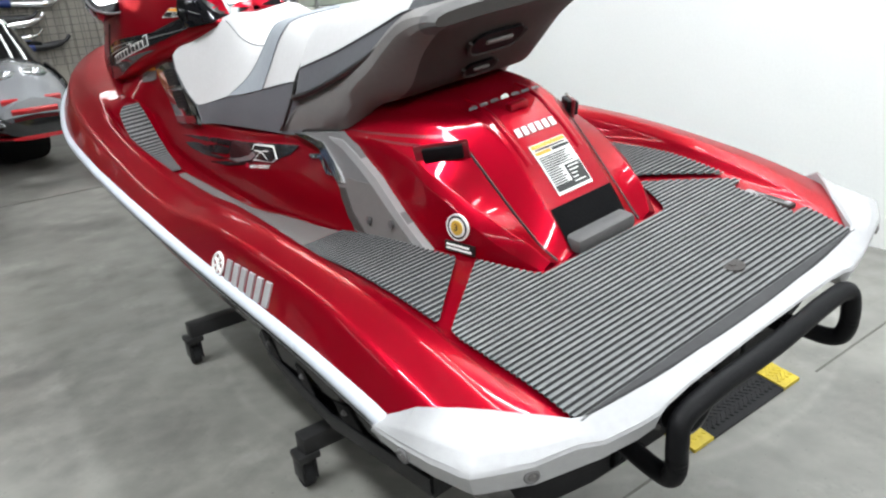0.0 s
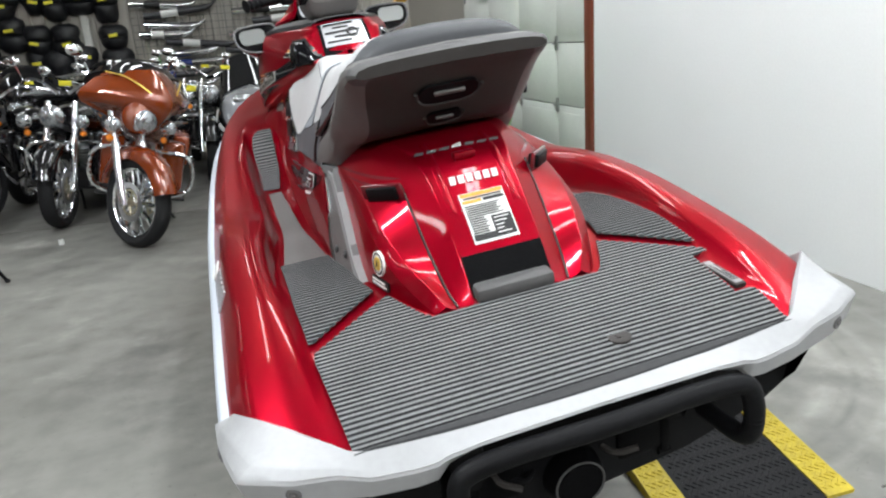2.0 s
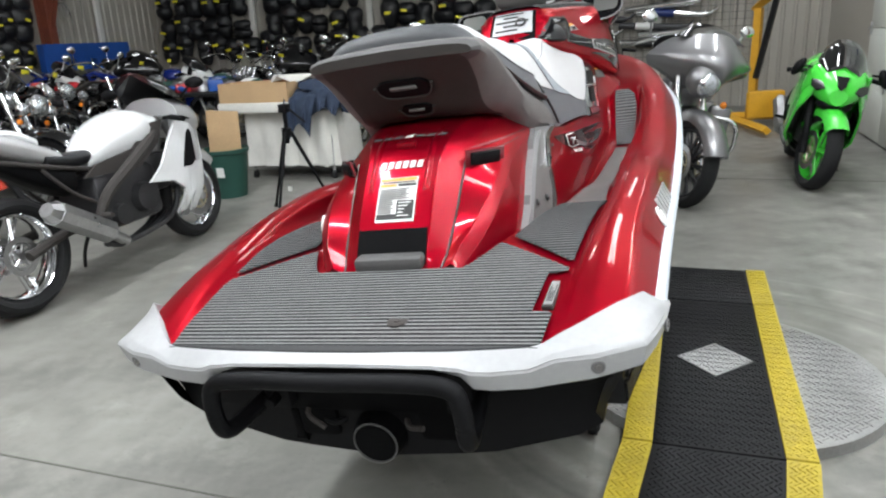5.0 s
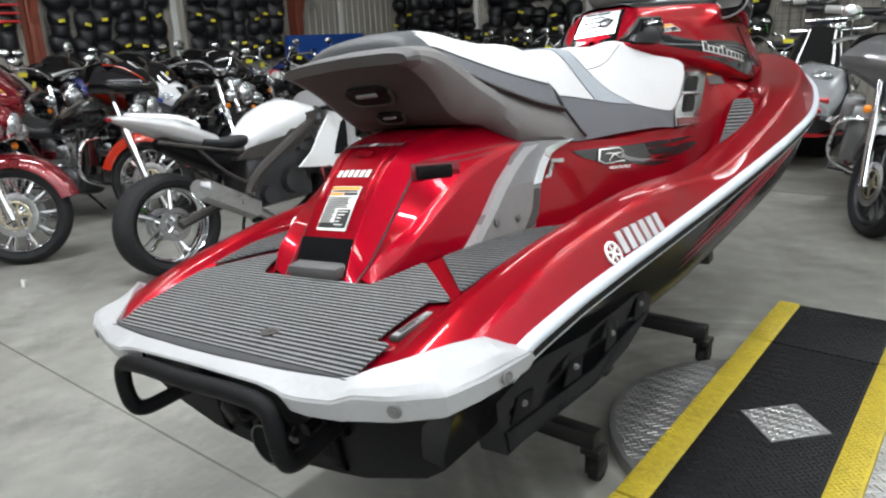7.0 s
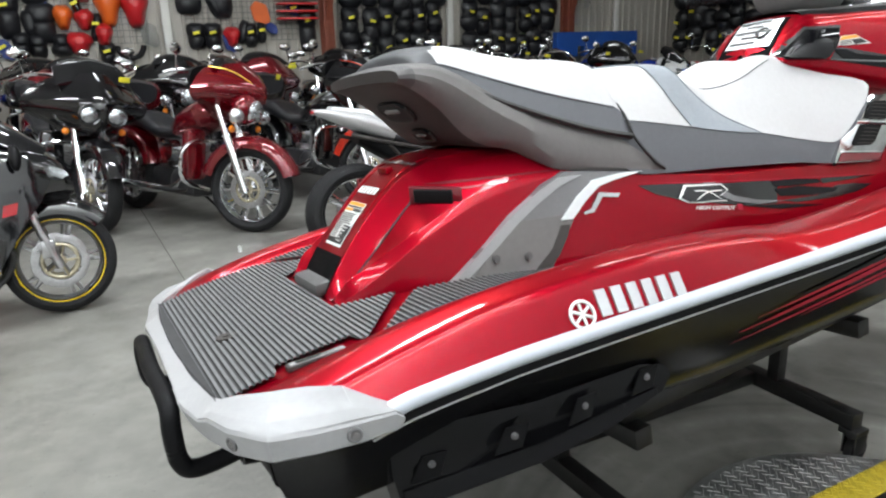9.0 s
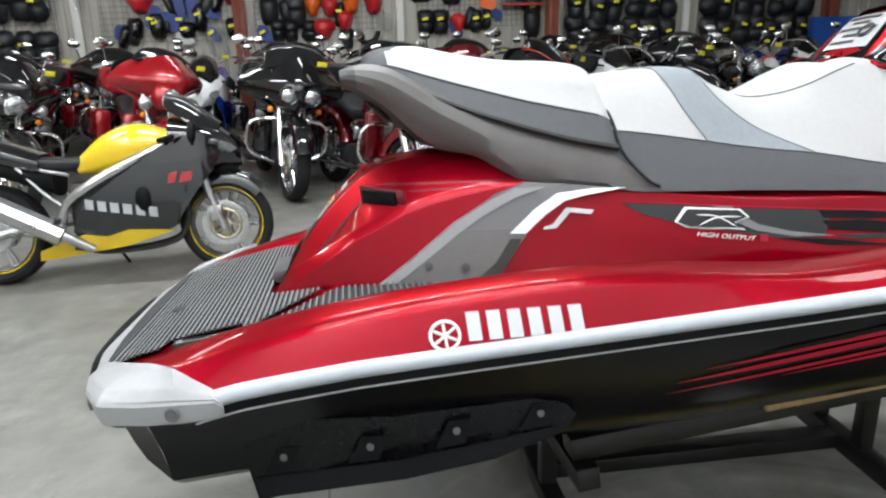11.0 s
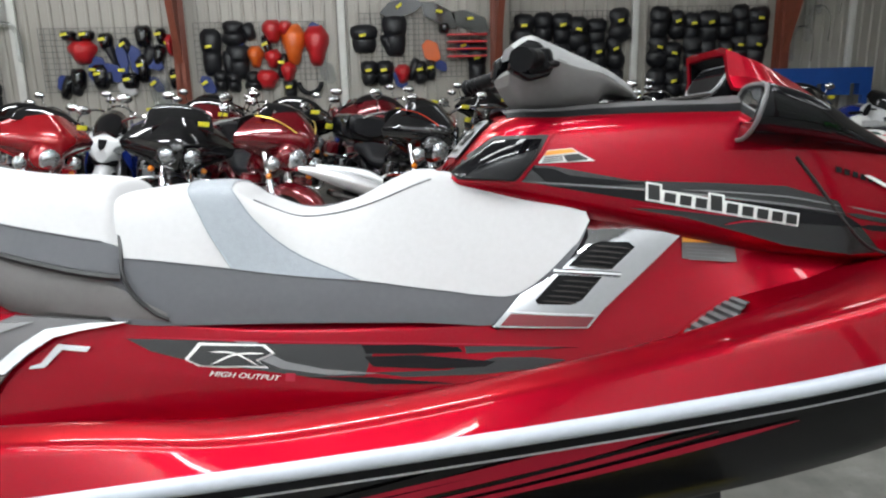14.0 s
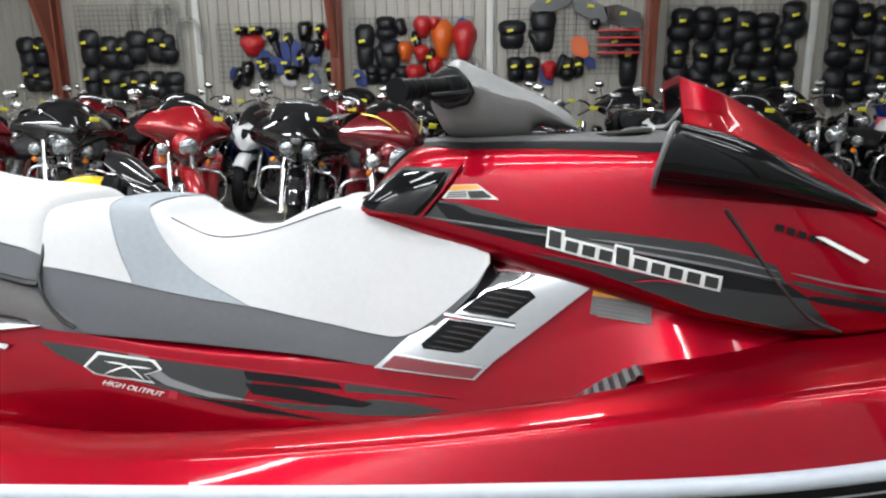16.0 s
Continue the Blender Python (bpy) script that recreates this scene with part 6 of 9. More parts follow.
for y in (0.91, 1.79):
    bm = bmesh.new()
    box(bm, -0.44, 0.37, y - 0.025, y + 0.025, 0.115, 0.165, 0.004)
    part("cross_arm", bm, BLKSTEEL, stand, "black steel cross arm")
    for sd in (-1, 1):
        bm = bmesh.new()
        top = INV @ Vector((sd * 0.09, y, -0.39))
        box(bm, sd * 0.09 - 0.02, sd * 0.09 + 0.02, y - 0.02, y + 0.02, 0.16, top.z, 0.003)
        part("strut", bm, BLKSTEEL, stand, "black strut")
    for x in (-0.43, 0.36):
        bm = bmesh.new()
        box(bm, x - 0.03, x + 0.03, y - 0.03, y + 0.03, 0.098, 0.118, 0.004)
        cyl(bm, (x, y, 0.085), (x, y, 0.10), 0.018, 12)
        box(bm, x - 0.022, x - 0.016, y - 0.015, y + 0.04, 0.03, 0.09, 0.002)
        box(bm, x + 0.016, x + 0.022, y - 0.015, y + 0.04, 0.03, 0.09, 0.002)
        ca = part("caster", bm, BLKSTEEL, stand, "black swivel caster")
        bm = bmesh.new()
        cyl(bm, (x - 0.013, y + 0.022, 0.038), (x + 0.013, y + 0.022, 0.038), 0.038, 20)
        part("caster_wheel", bm, RUBBER, ca)
for y in (0.87, 1.68):
    bm = bmesh.new()
    box(bm, -0.37, 0.37, y - 0.025, y + 0.025, -0.425, -0.376, 0.004, INV)
    part("bunk_beam", bm, BLKSTEEL, stand, "black square steel beam")
bm = bmesh.new()
box(bm, -0.03, 0.03, 0.92, 1.80, 0.12, 0.163, 0.004)
part("spine", bm, BLKSTEEL, stand, "black steel spine")

# ---- floor lift: black tread decks with yellow edges over a round plate ----
lift = thing("floor_lift", pose(0, 0, 0), "black tread plate lift with yellow edges on a round plate", "vehicle lift")
LC, LR = (0.75, 1.40), 0.52
bm = bmesh.new()
slab(bm, [(LC[0] + LR * math.cos(a), LC[1] + LR * math.sin(a)) for a in np.linspace(0, math.tau, 73)[:-1]], 0.040)
part("turn_plate", bm, DIAMOND, lift, "round diamond tread aluminium plate", smooth=20)
def approach(name, x0, x1, dz, material, label):
    """A wedge from the floor up to the first deck, drawn a little to the west at its foot."""
    bm = bmesh.new()
    ys, q = (0.335, 0.835), []
    for y, dx, z in ((ys[0], -0.05, 0.006 + dz), (ys[1], 0.0, 0.050 + dz)):
        q += [bm.verts.new((x0 + dx, y, 0.0)), bm.verts.new((x1 + dx, y, 0.0)), bm.verts.new((x1 + dx, y, z)), bm.verts.new((x0 + dx, y, z))]
    for i in range(4):
        j = (i + 1) % 4
        bm.faces.new((q[i], q[j], q[4 + j], q[4 + i]))
    bm.faces.new(q[3::-1])
    bm.faces.new(q[4:])
    bmesh.ops.recalc_face_normals(bm, faces=bm.faces)
    return part(name, bm, material, lift, label, smooth=0)


approach("approach_plate", 0.541, 0.894, 0.0, RAMPBLK, "worn black sloping tread plate")
for x0 in (0.455, 0.895):
    approach("edge_strip", x0, x0 + 0.085, 0.004, YELLOW, "scuffed yellow painted edge")
for y0, y1 in ((0.845, 2.035), (2.045, 2.50)):
    bm = bmesh.new()
    box(bm, 0.485, 0.945, y0, y1, 0.0, 0.050, 0.003)
    part("deck_plate", bm, RAMPBLK, lift, "worn black tread plate")
    for x0 in (0.455, 0.895):
        bm = bmesh.new()
        box(bm, x0, x0 + 0.085, y0, y1, 0.0, 0.055, 0.004)
        part("edge_strip", bm, YELLOW, lift, "scuffed yellow painted edge")
bm = bmesh.new()
slab(bm, [(0.60, 1.445), (0.725, 1.31), (0.855, 1.455), (0.73, 1.585)], 0.0035, Matrix.Translation((0, 0, 0.050)))
part("patch_plate", bm, DIAMOND, lift, "square diamond tread patch", smooth=0)


def treads(name, inside, x0, x1, y0, y1, z, pitch, size, material, label):
    v, f = [], []
    i = 0
    x = x0
    while x < x1:
        y = y0 + (i % 2) * pitch * 0.5
        j = 0
        while y < y1:
            if inside(x, y):
                a = radians(45 if (i + j) % 2 else -45)
                c, s = math.cos(a), math.sin(a)
                o = len(v)
                for u, w, h_ in ((-1, 0, 0), (0, -0.3, 0), (1, 0, 0), (0, 0.3, 0), (-0.55, 0, 1), (0.55, 0, 1)):
                    v.append((x + (u * c - w * s) * size, y + (u * s + w * c) * size, z + h_ * 0.0026))
                f += [(o, o + 1, o + 5, o + 4), (o + 1, o + 2, o + 5), (o + 2, o + 3, o + 4, o + 5), (o + 3, o, o + 4)]
            y += pitch
            j += 1
        x += pitch * 0.5
        i += 1
    return tagged(mesh_ob(name, v, f, material, lift, label, smooth=0), kind="stuff")


inring = lambda x, y: (x - LC[0]) ** 2 + (y - LC[1]) ** 2 < (LR - 0.02) ** 2 and not 0.45 < x < 0.985
treads("plate_treads", inring, 0.23, 1.27, 0.88, 1.92, 0.040, 0.024, 0.0100, DIAMOND, "raised bright tread bars")
treads("patch_treads", lambda x, y: abs(x - 0.727) + abs(y - 1.447) < 0.12, 0.6, 0.86, 1.31, 1.59, 0.0535, 0.018, 0.0075, DIAMOND, "raised bright tread bars")
treads("deck_treads", lambda x, y: abs(x - 0.727) + abs(y - 1.447) > 0.14, 0.55, 0.885, 0.86, 2.48, 0.050, 0.022, 0.008, RAMPBLK, "raised black treads")
treads("edge_treads", lambda x, y: x < 0.535 or x > 0.90, 0.466, 0.975, 0.86, 2.48, 0.0548, 0.020, 0.008, YELLOW, "raised yellow treads")
slope = treads("approach_treads", lambda x, y: 0.55 < x < 0.885, 0.55, 0.885, 0.36, 0.825, 0.050, 0.022, 0.008, RAMPBLK, "raised black treads")
slope_y = treads("approach_edge_treads", lambda x, y: x < 0.535 or x > 0.90, 0.466, 0.975, 0.36, 0.825, 0.0548, 0.020, 0.008, YELLOW, "raised yellow treads")
for ob in (slope, slope_y):
    for v_ in ob.data.vertices:
        k = (0.835 - v_.co.y) / 0.5
        v_.co.x -= 0.05 * k
        v_.co.z -= 0.044 * k

# saw-cut joints in the concrete
GROOVE = mat("concrete_joint", (0.11, 0.107, 0.095), 0.9, vary=0.2)
for x0, x1, y in ((XL, 0.45, 0.345), (0.96, XR, 0.325), (XL, XR, 5.0), (XL, XR, -4.2)):
    bm = bmesh.new()
    box(bm, x0 + 0.05, x1 - 0.03, y - 0.003, y + 0.003, -0.01, 0.0022)
    tagged(part("floor_joint", bm, GROOVE), "dark saw-cut joint in the concrete floor", "floor joint", kind="structure")


# ---- motorcycles ----
PAINT = {}


def paint(name, c, metal=0.25, rough=0.25):
    if name not in PAINT:
        PAINT[name] = mat(name + "_bike_paint", c, rough, metal, 1.0, vary=0.05)
    return PAINT[name]


CANDY = paint("candy_red", (0.145, 0.001, 0.006), 0.4, 0.16)
BRIGHTR = paint("bright_red", (0.36, 0.005, 0.012), 0.3, 0.2)
COPPER = paint("copper_orange", (0.19, 0.030, 0.003), 0.25, 0.18)
GLOSSK = paint("gloss_black", (0.005, 0.005, 0.006), 0.0, 0.10)
SILVERP = paint("silver", (0.15, 0.148, 0.152), 0.7, 0.34)
GREENP = paint("lime_green", (0.06, 0.62, 0.05), 0.0, 0.2)
WHITEP = paint("pearl_white", (0.72, 0.73, 0.74), 0.0, 0.2)
PALES = paint("pale_silver", (0.48, 0.48, 0.49), 0.4, 0.35)
YELLP = paint("bright_yellow", (0.80, 0.55, 0.01), 0.0, 0.2)
FLAME = paint("flame_red", (0.42, 0.022, 0.006), 0.1, 0.2)
BLUEP = paint("deep_blue", (0.012, 0.035, 0.28), 0.2, 0.2)
GUN = mat("dark_engine_metal", (0.06, 0.06, 0.064), 0.4, 0.7, vary=0.2)
LEATHER = mat("black_seat_vinyl", (0.009, 0.0095, 0.012), 0.42, vary=0.15, bump=0.2, bscale=200)
GOLDM = mat("bronze_disc_metal", (0.50, 0.45, 0.33), 0.30, 0.9, vary=0.12)
AMBER = mat("amber_lens", (0.75, 0.22, 0.02), 0.15, vary=0.05)
CLEAR = mat("clear_headlamp", (0.42, 0.44, 0.46), 0.10, 0.75, 0.6, vary=0.35, scale=40)


def xf(bm, m):
    bmesh.ops.transform(bm, verts=bm.verts, matrix=m)


def wheel(parent, name, y, r, w, rim_mat, spokes, m=None, tyre_stripe=None, disc=0.14, disc_mat=STEEL):
    M = Matrix.Translation((0, y, r)) if m is None else m
    bm = bmesh.new()
    h_ = 0.046 if w > 0.13 else 0.041
    torus(bm, (0, 0, 0), (1, 0, 0), r - h_, h_, 40, 12, w * 0.5 / h_)
    xf(bm, M)
    t = part(name, bm, RUBBER, parent, "black tyre and wheel")
    bm = bmesh.new()
    rr = r - 2 * h_ + 0.004
    torus(bm, (0, 0, 0), (1, 0, 0), rr - 0.003, 0.016, 40, 8, w * 0.34 / 0.016)
    cyl(bm, (-0.055, 0, 0), (0.055, 0, 0), 0.038, 16)
    for k in range(spokes):
        a = math.tau * k / spokes
        d = Vector((0, math.cos(a), math.sin(a)))
        s = Vector((0, -math.sin(a), math.cos(a)))
        cyl(bm, d * 0.03 + Vector((0.02, 0, 0)), d * rr + s * 0.025, 0.014, 6, 0.011)
        cyl(bm, d * 0.03 - Vector((0.02, 0, 0)), d * rr - s * 0.025, 0.014, 6, 0.011)
    xf(bm, M)
    part("rim", bm, rim_mat, t)
    for s in (-1, 1):
        bm = bmesh.new()
        torus(bm, (s * 0.07, 0, 0), (1, 0, 0), disc * 0.86, disc * 0.14, 28, 6, 0.08)
        xf(bm, M)
        ring = part("brake_disc", bm, STEEL if disc_mat is GOLDM else disc_mat, t)
        bm = bmesh.new()
        torus(bm, (s * 0.07, 0, 0), (1, 0, 0), disc * 0.62, disc * 0.06, 24, 6, 0.3)
        cyl(bm, (s * 0.05, 0, 0), (s * 0.072, 0, 0), disc * 0.24, 10, disc * 0.22)
        for k in range(5):
            a = math.tau * k / 5
            cyl(bm, (s * 0.068, 0.02 * math.cos(a), 0.02 * math.sin(a)), (s * 0.07, disc * 0.62 * math.cos(a), disc * 0.62 * math.sin(a)), 0.008, 5)
        xf(bm, M)
        part("disc_carrier", bm, disc_mat, ring, "bronze disc carrier" if disc_mat is GOLDM else "")
    if tyre_stripe:
        bm = bmesh.new()
        for s in (-1, 1):
            torus(bm, (s * w * 0.36, 0, 0), (1, 0, 0), rr + 0.012, 0.005, 40, 6)
        xf(bm, M)
        part("rim_stripe", bm, tyre_stripe, t)
    return t


def shell(name, secs, material, parent, label="", n=4, cut=2, m=None, caps=True):
    st = stations(secs, n, cut)
    ob = loft(name, st, material, parent, label, caps=caps, smooth=50, flip=True)
    if m is not None:
        ob.data.transform(m)
    return ob


def fender(parent, yc, r, w, a0, a1, material, m=None, name="fender"):
    v, f = [], []
    n, prof = 14, [(-1, -0.05), (-0.97, 0.0), (-0.7, 0.03), (0, 0.045), (0.7, 0.03), (0.97, 0.0), (1, -0.05)]
    for i in range(n + 1):
        a = radians(a0 + (a1 - a0) * i / n)
        for u, h_ in prof:
            rr = r + h_
            v.append((u * w, math.cos(a) * rr, math.sin(a) * rr))
    k = len(prof)
    for i in range(n):
        for j in range(k - 1):
            f.append((i * k + j, i * k + j + 1, (i + 1) * k + j + 1, (i + 1) * k + j))
    M = Matrix.Translation((0, yc, 0.32)) if m is None else m
    me = mesh_ob(name, v, f, material, parent, smooth=50)
    me.data.transform(M)
    return me


def wing_fairing(b, col, m, top=1.25, drop=0.40, wide=0.45, y0=0.50, deep=0.36, label="batwing fairing"):
    """A swept fairing skin: raised middle ridge, wings swept back, pointed chin; closed behind."""
    a, c = 24, 14
    W = lin([(0, 0.62), (0.15, 0.80), (0.42, 1.0), (0.58, 0.94), (0.75, 0.62), (0.9, 0.40), (1, 0.22)])
    v, f = [], []
    for back in (0, 1):
        for j in range(c + 1):
            t = j / c
            for i in range(a + 1):
                u = -1 + 2 * i / a
                y = y0 + deep * (1 - abs(u) ** 1.45) * (0.30 + 0.70 * math.sin(math.pi * (0.08 + 0.74 * t)))
                if back:
                    y = min(y - 0.012, y0 + 0.05 * (1 - abs(u)))
                v.append((u * W(t) * wide, y, top - drop * t - 0.07 * abs(u) ** 1.7 * (1 - t) - 0.02 * back))
    n, k = (a + 1) * (c + 1), a + 1
    for j in range(c):
        for i in range(a):
            q = (j * k + i, j * k + i + 1, (j + 1) * k + i + 1, (j + 1) * k + i)
            f += [q[::-1], tuple(n + p for p in q)]
    for j in range(c):
        f += [(j * k, n + j * k, n + (j + 1) * k, (j + 1) * k)[::-1], (j * k + a, n + j * k + a, n + (j + 1) * k + a, (j + 1) * k + a)]
    for i in range(a):
        f += [(i, i + 1, n + i + 1, n + i), (c * k + i, c * k + i + 1, n + c * k + i + 1, n + c * k + i)[::-1]]
    ob = mesh_ob("fairing", v, f, col, b, label, smooth=40)
    ob.data.transform(m)
    return ob


BIKES = "motorcycles on the shop floor"


def tourer(m, col, label, fairing="batwing", trim=None, box_=True, bags=True, steer=0.0, tag=True, lowers=True, wheel_mat=None, lean=8, light=CLEAR, aux=True, second=None):
    """A heavy touring cruiser, front along +y, on its side stand."""
    b = thing("motorcycle", m @ pose(0, 0, 0, 0, -lean, 0) @ Matrix.Scale(0.93, 4), label, "motorcycle", BIKES)
    wm = wheel_mat or CHROME
    wheel(b, "rear_wheel", -0.80, 0.315, 0.14, wm, 10, None)
    FW = Matrix.Translation((0, 0.82, 0)) @ pose(0, 0, 0, 0, 0, steer)
    ST = Matrix.Translation((0, 0.60, 0)) @ pose(0, 0, 0, 0, 0, steer) @ Matrix.Translation((0, -0.60, 0))
    wheel(b, "front_wheel", 0, 0.325, 0.12, wm, 10, FW @ Matrix.Translation((0, 0, 0.325)), disc_mat=GOLDM)
    fender(b, 0, 0.355, 0.085, 20, 165, second or col, FW @ Matrix.Translation((0, 0, 0.325)), "front_fender")
    fender(b, -0.80, 0.37, 0.11, 15, 175, col, None, "rear_fender")
    for s in (-1, 1):
        bm = bmesh.new()
        cyl(bm, (s * 0.105, 0.0, 0.30), (s * 0.105, -0.16, 0.72), 0.032, 14)
        cyl(bm, (s * 0.105, -0.15, 0.70), (s * 0.105, -0.26, 1.0), 0.024, 12)
        xf(bm, FW)
        part("fork_leg", bm, CHROME, b, "chrome fork leg")
        if aux:
            bm = bmesh.new()
            ball(bm, (s * 0.215, -0.03, 0.86), (0.058, 0.05, 0.058), 14)
            xf(bm, FW)
            lp = part("auxiliary_lamp", bm, CHROME, b, "chrome auxiliary lamp")
            bm = bmesh.new()
            ball(bm, (s * 0.215, 0.0, 0.86), (0.047, 0.03, 0.047), 12)
            xf(bm, FW)
            part("lens", bm, light, lp)
        bm = bmesh.new()
        ball(bm, (s * 0.21, -0.06, 0.765), (0.026, 0.022, 0.026), 10)
        xf(bm, FW)
        part("turn_lamp", bm, AMBER, b, "amber turn lamp")
        # handlebar end and mirror
        bm = bmesh.new()
        tube(bm, [(s * 0.04, 0.50, 1.06), (s * 0.20, 0.46, 1.16), (s * 0.34, 0.36, 1.15), (s * 0.42, 0.24, 1.10)], 0.014, 8, 4)
        xf(bm, ST)
        part("handlebar", bm, CHROME, b)
        bm = bmesh.new()
        cyl(bm, (s * 0.36, 0.34, 1.15), (s * 0.40, 0.36, 1.27), 0.006, 6)
        ball(bm, (s * 0.42, 0.37, 1.30), (0.065, 0.022, 0.042), 12)
        xf(bm, ST)
        part("mirror", bm, CHROME, b, "chrome mirror")
    if fairing != "frame":
        bm = bmesh.new()
        ball(bm, (0, -0.01, 0.90), (0.095, 0.06, 0.095), 18)
        xf(bm, FW)
        hl = part("headlamp", bm, CHROME, b, "chrome headlamp")
    if fairing == "batwing":
        bm = bmesh.new()
        ball(bm, (0, -0.06, 0.915), (0.135, 0.10, 0.125), 16)
        xf(bm, FW)
        part("nacelle", bm, col, hl, "painted headlamp nacelle")
    if fairing != "frame":
        bm = bmesh.new()
        ball(bm, (0, 0.022, 0.90), (0.082, 0.045, 0.082), 16)
        xf(bm, FW)
        part("lens", bm, light, hl)
    if fairing == "batwing":
        wing_fairing(b, col, ST)
        shell("inner_fairing", [(0.435, [(0, 1.23), (0.33, 1.19), (0.39, 1.11), (0.34, 1.03), (0, 1.01)]), (0.455, [(0, 1.23), (0.33, 1.19), (0.39, 1.11), (0.34, 1.03), (0, 1.01)])], BLACK, b, "black inner fairing", n=1, m=ST)
        shell("windscreen", [(0.60, [(0, 1.22), (0.20, 1.21), (0.28, 1.19), (0.28, 1.185), (0, 1.21)]), (0.54, [(0, 1.285), (0.18, 1.27), (0.25, 1.225), (0.24, 1.22), (0, 1.275)]), (0.49, [(0, 1.31), (0.12, 1.30), (0.18, 1.27), (0.17, 1.265), (0, 1.30)])][::-1], SMOKE, b, "smoked windscreen", m=ST)
        if trim:
            for s in (-1, 1):
                bm = bmesh.new()
                tube(bm, [(s * 0.04, 0.835, 1.02), (s * 0.12, 0.775, 1.11), (s * 0.22, 0.665, 1.18), (s * 0.30, 0.55, 1.195)], 0.005, 6, 4)
                xf(bm, ST)
                part("pinstripe", bm, trim, b, "gold pinstripe")
    elif fairing == "frame":
        wing_fairing(b, col, Matrix.Identity(4), 1.20, 0.46, 0.47, 0.56, 0.42, "frame-mounted fairing")
        for s in (-1, 1):
            bm = bmesh.new()
            ball(bm, (s * 0.095, 0.925, 0.895), (0.075, 0.05, 0.07), 16)
            tl = part("twin_headlamp", bm, CLEAR, b, "round twin headlamp")
            bm = bmesh.new()
            torus(bm, (s * 0.095, 0.945, 0.895), (0, 1, 0), 0.072, 0.010, 28, 8)
            part("lamp_bezel", bm, GLOSSK, tl, "gloss black lamp bezel")
        shell("windscreen", [(0.76, [(0, 1.15), (0.18, 1.13), (0.28, 1.09), (0.27, 1.085), (0, 1.14)]), (0.62, [(0, 1.31), (0.18, 1.29), (0.26, 1.22), (0.25, 1.215), (0, 1.30)])][::-1], SMOKE, b, "smoked windscreen")
    shell("tank", [(-0.12, [(0, 0.78), (0.06, 0.77), (0.10, 0.72), (0.08, 0.66), (0, 0.66)]), (0.05, [(0, 0.90), (0.10, 0.88), (0.16, 0.80), (0.13, 0.68), (0, 0.66)]), (0.28, [(0, 0.97), (0.12, 0.95), (0.175, 0.86), (0.14, 0.74), (0, 0.70)]), (0.42, [(0, 0.95), (0.08, 0.93), (0.11, 0.87), (0.08, 0.80), (0, 0.78)])], col, b, "painted fuel tank")
    shell("seat", [(-0.80, [(0, 0.84), (0.10, 0.84), (0.14, 0.80), (0.12, 0.74), (0, 0.74)]), (-0.55, [(0, 0.86), (0.12, 0.85), (0.17, 0.80), (0.15, 0.72), (0, 0.72)]), (-0.42, [(0, 0.82), (0.13, 0.82), (0.18, 0.77), (0.15, 0.69), (0, 0.69)]), (-0.22, [(0, 0.72), (0.13, 0.74), (0.18, 0.71), (0.14, 0.64), (0, 0.64)]), (-0.05, [(0, 0.76), (0.07, 0.75), (0.10, 0.71), (0.08, 0.66), (0, 0.66)])], LEATHER, b, "black stepped seat")
    if box_:
        shell("luggage_trunk", [(-1.20, [(0, 1.08), (0.18, 1.07), (0.23, 1.02), (0.22, 0.86), (0, 0.84)]), (-1.10, [(0, 1.12), (0.23, 1.11), (0.28, 1.05), (0.26, 0.85), (0, 0.83)]), (-0.86, [(0, 1.12), (0.22, 1.11), (0.27, 1.05), (0.25, 0.86), (0, 0.84)]), (-0.80, [(0, 1.08), (0.20, 1.07), (0.24, 1.02), (0.23, 0.88), (0, 0.86)])], col, b, "painted luggage trunk")
        shell("back_pad", [(-0.82, [(0, 1.12), (0.18, 1.10), (0.22, 1.04), (0.18, 0.92), (0, 0.90)]), (-0.74, [(0, 1.09), (0.15, 1.08), (0.18, 1.03), (0.15, 0.93), (0, 0.91)])], LEATHER, b, "black back pad")
    for s in (-1, 1):
        if bags:
            bm = bmesh.new()
            box(bm, s * 0.285 - 0.075, s * 0.285 + 0.075, -1.12, -0.56, 0.42, 0.70, 0.04)
            part("saddlebag", bm, col, b, "painted hard saddlebag")
        bm = bmesh.new()
        tube(bm, [(s * 0.14, 0.15, 0.35), (s * 0.17, 0.0, 0.26), (s * 0.19, -0.4, 0.24), (s * 0.21, -1.2, 0.27)], lambda t: 0.026 + 0.014 * (t > 0.45), 12, 4)
        part("exhaust_pipe", bm, CHROME, b, "chrome exhaust pipe")
        if lowers:
            bm = bmesh.new()
            tube(bm, [(s * 0.08, 0.46, 0.66), (s * 0.30, 0.47, 0.64), (s * 0.36, 0.45, 0.52), (s * 0.32, 0.43, 0.36), (s * 0.10, 0.42, 0.28)], 0.016, 10, 5)
            part("crash_bar", bm, CHROME, b, "chrome crash bar")
            bm = bmesh.new()
            box(bm, s * 0.21 - 0.085, s * 0.21 + 0.085, 0.34, 0.44, 0.36, 0.74, 0.035)
            part("leg_shield", bm, col, b, "painted leg shield")
        bm = bmesh.new()
        box(bm, s * 0.27 - 0.055, s * 0.27 + 0.055, -0.02, 0.26, 0.255, 0.275, 0.006)
        part("footboard", bm, BLKSTEEL, b, "black footboard")
    # V-twin
    bm = bmesh.new()
    box(bm, -0.12, 0.12, -0.36, 0.24, 0.20, 0.42, 0.05)
    ball(bm, (0.13, 0.08, 0.32), (0.04, 0.12, 0.10), 14)
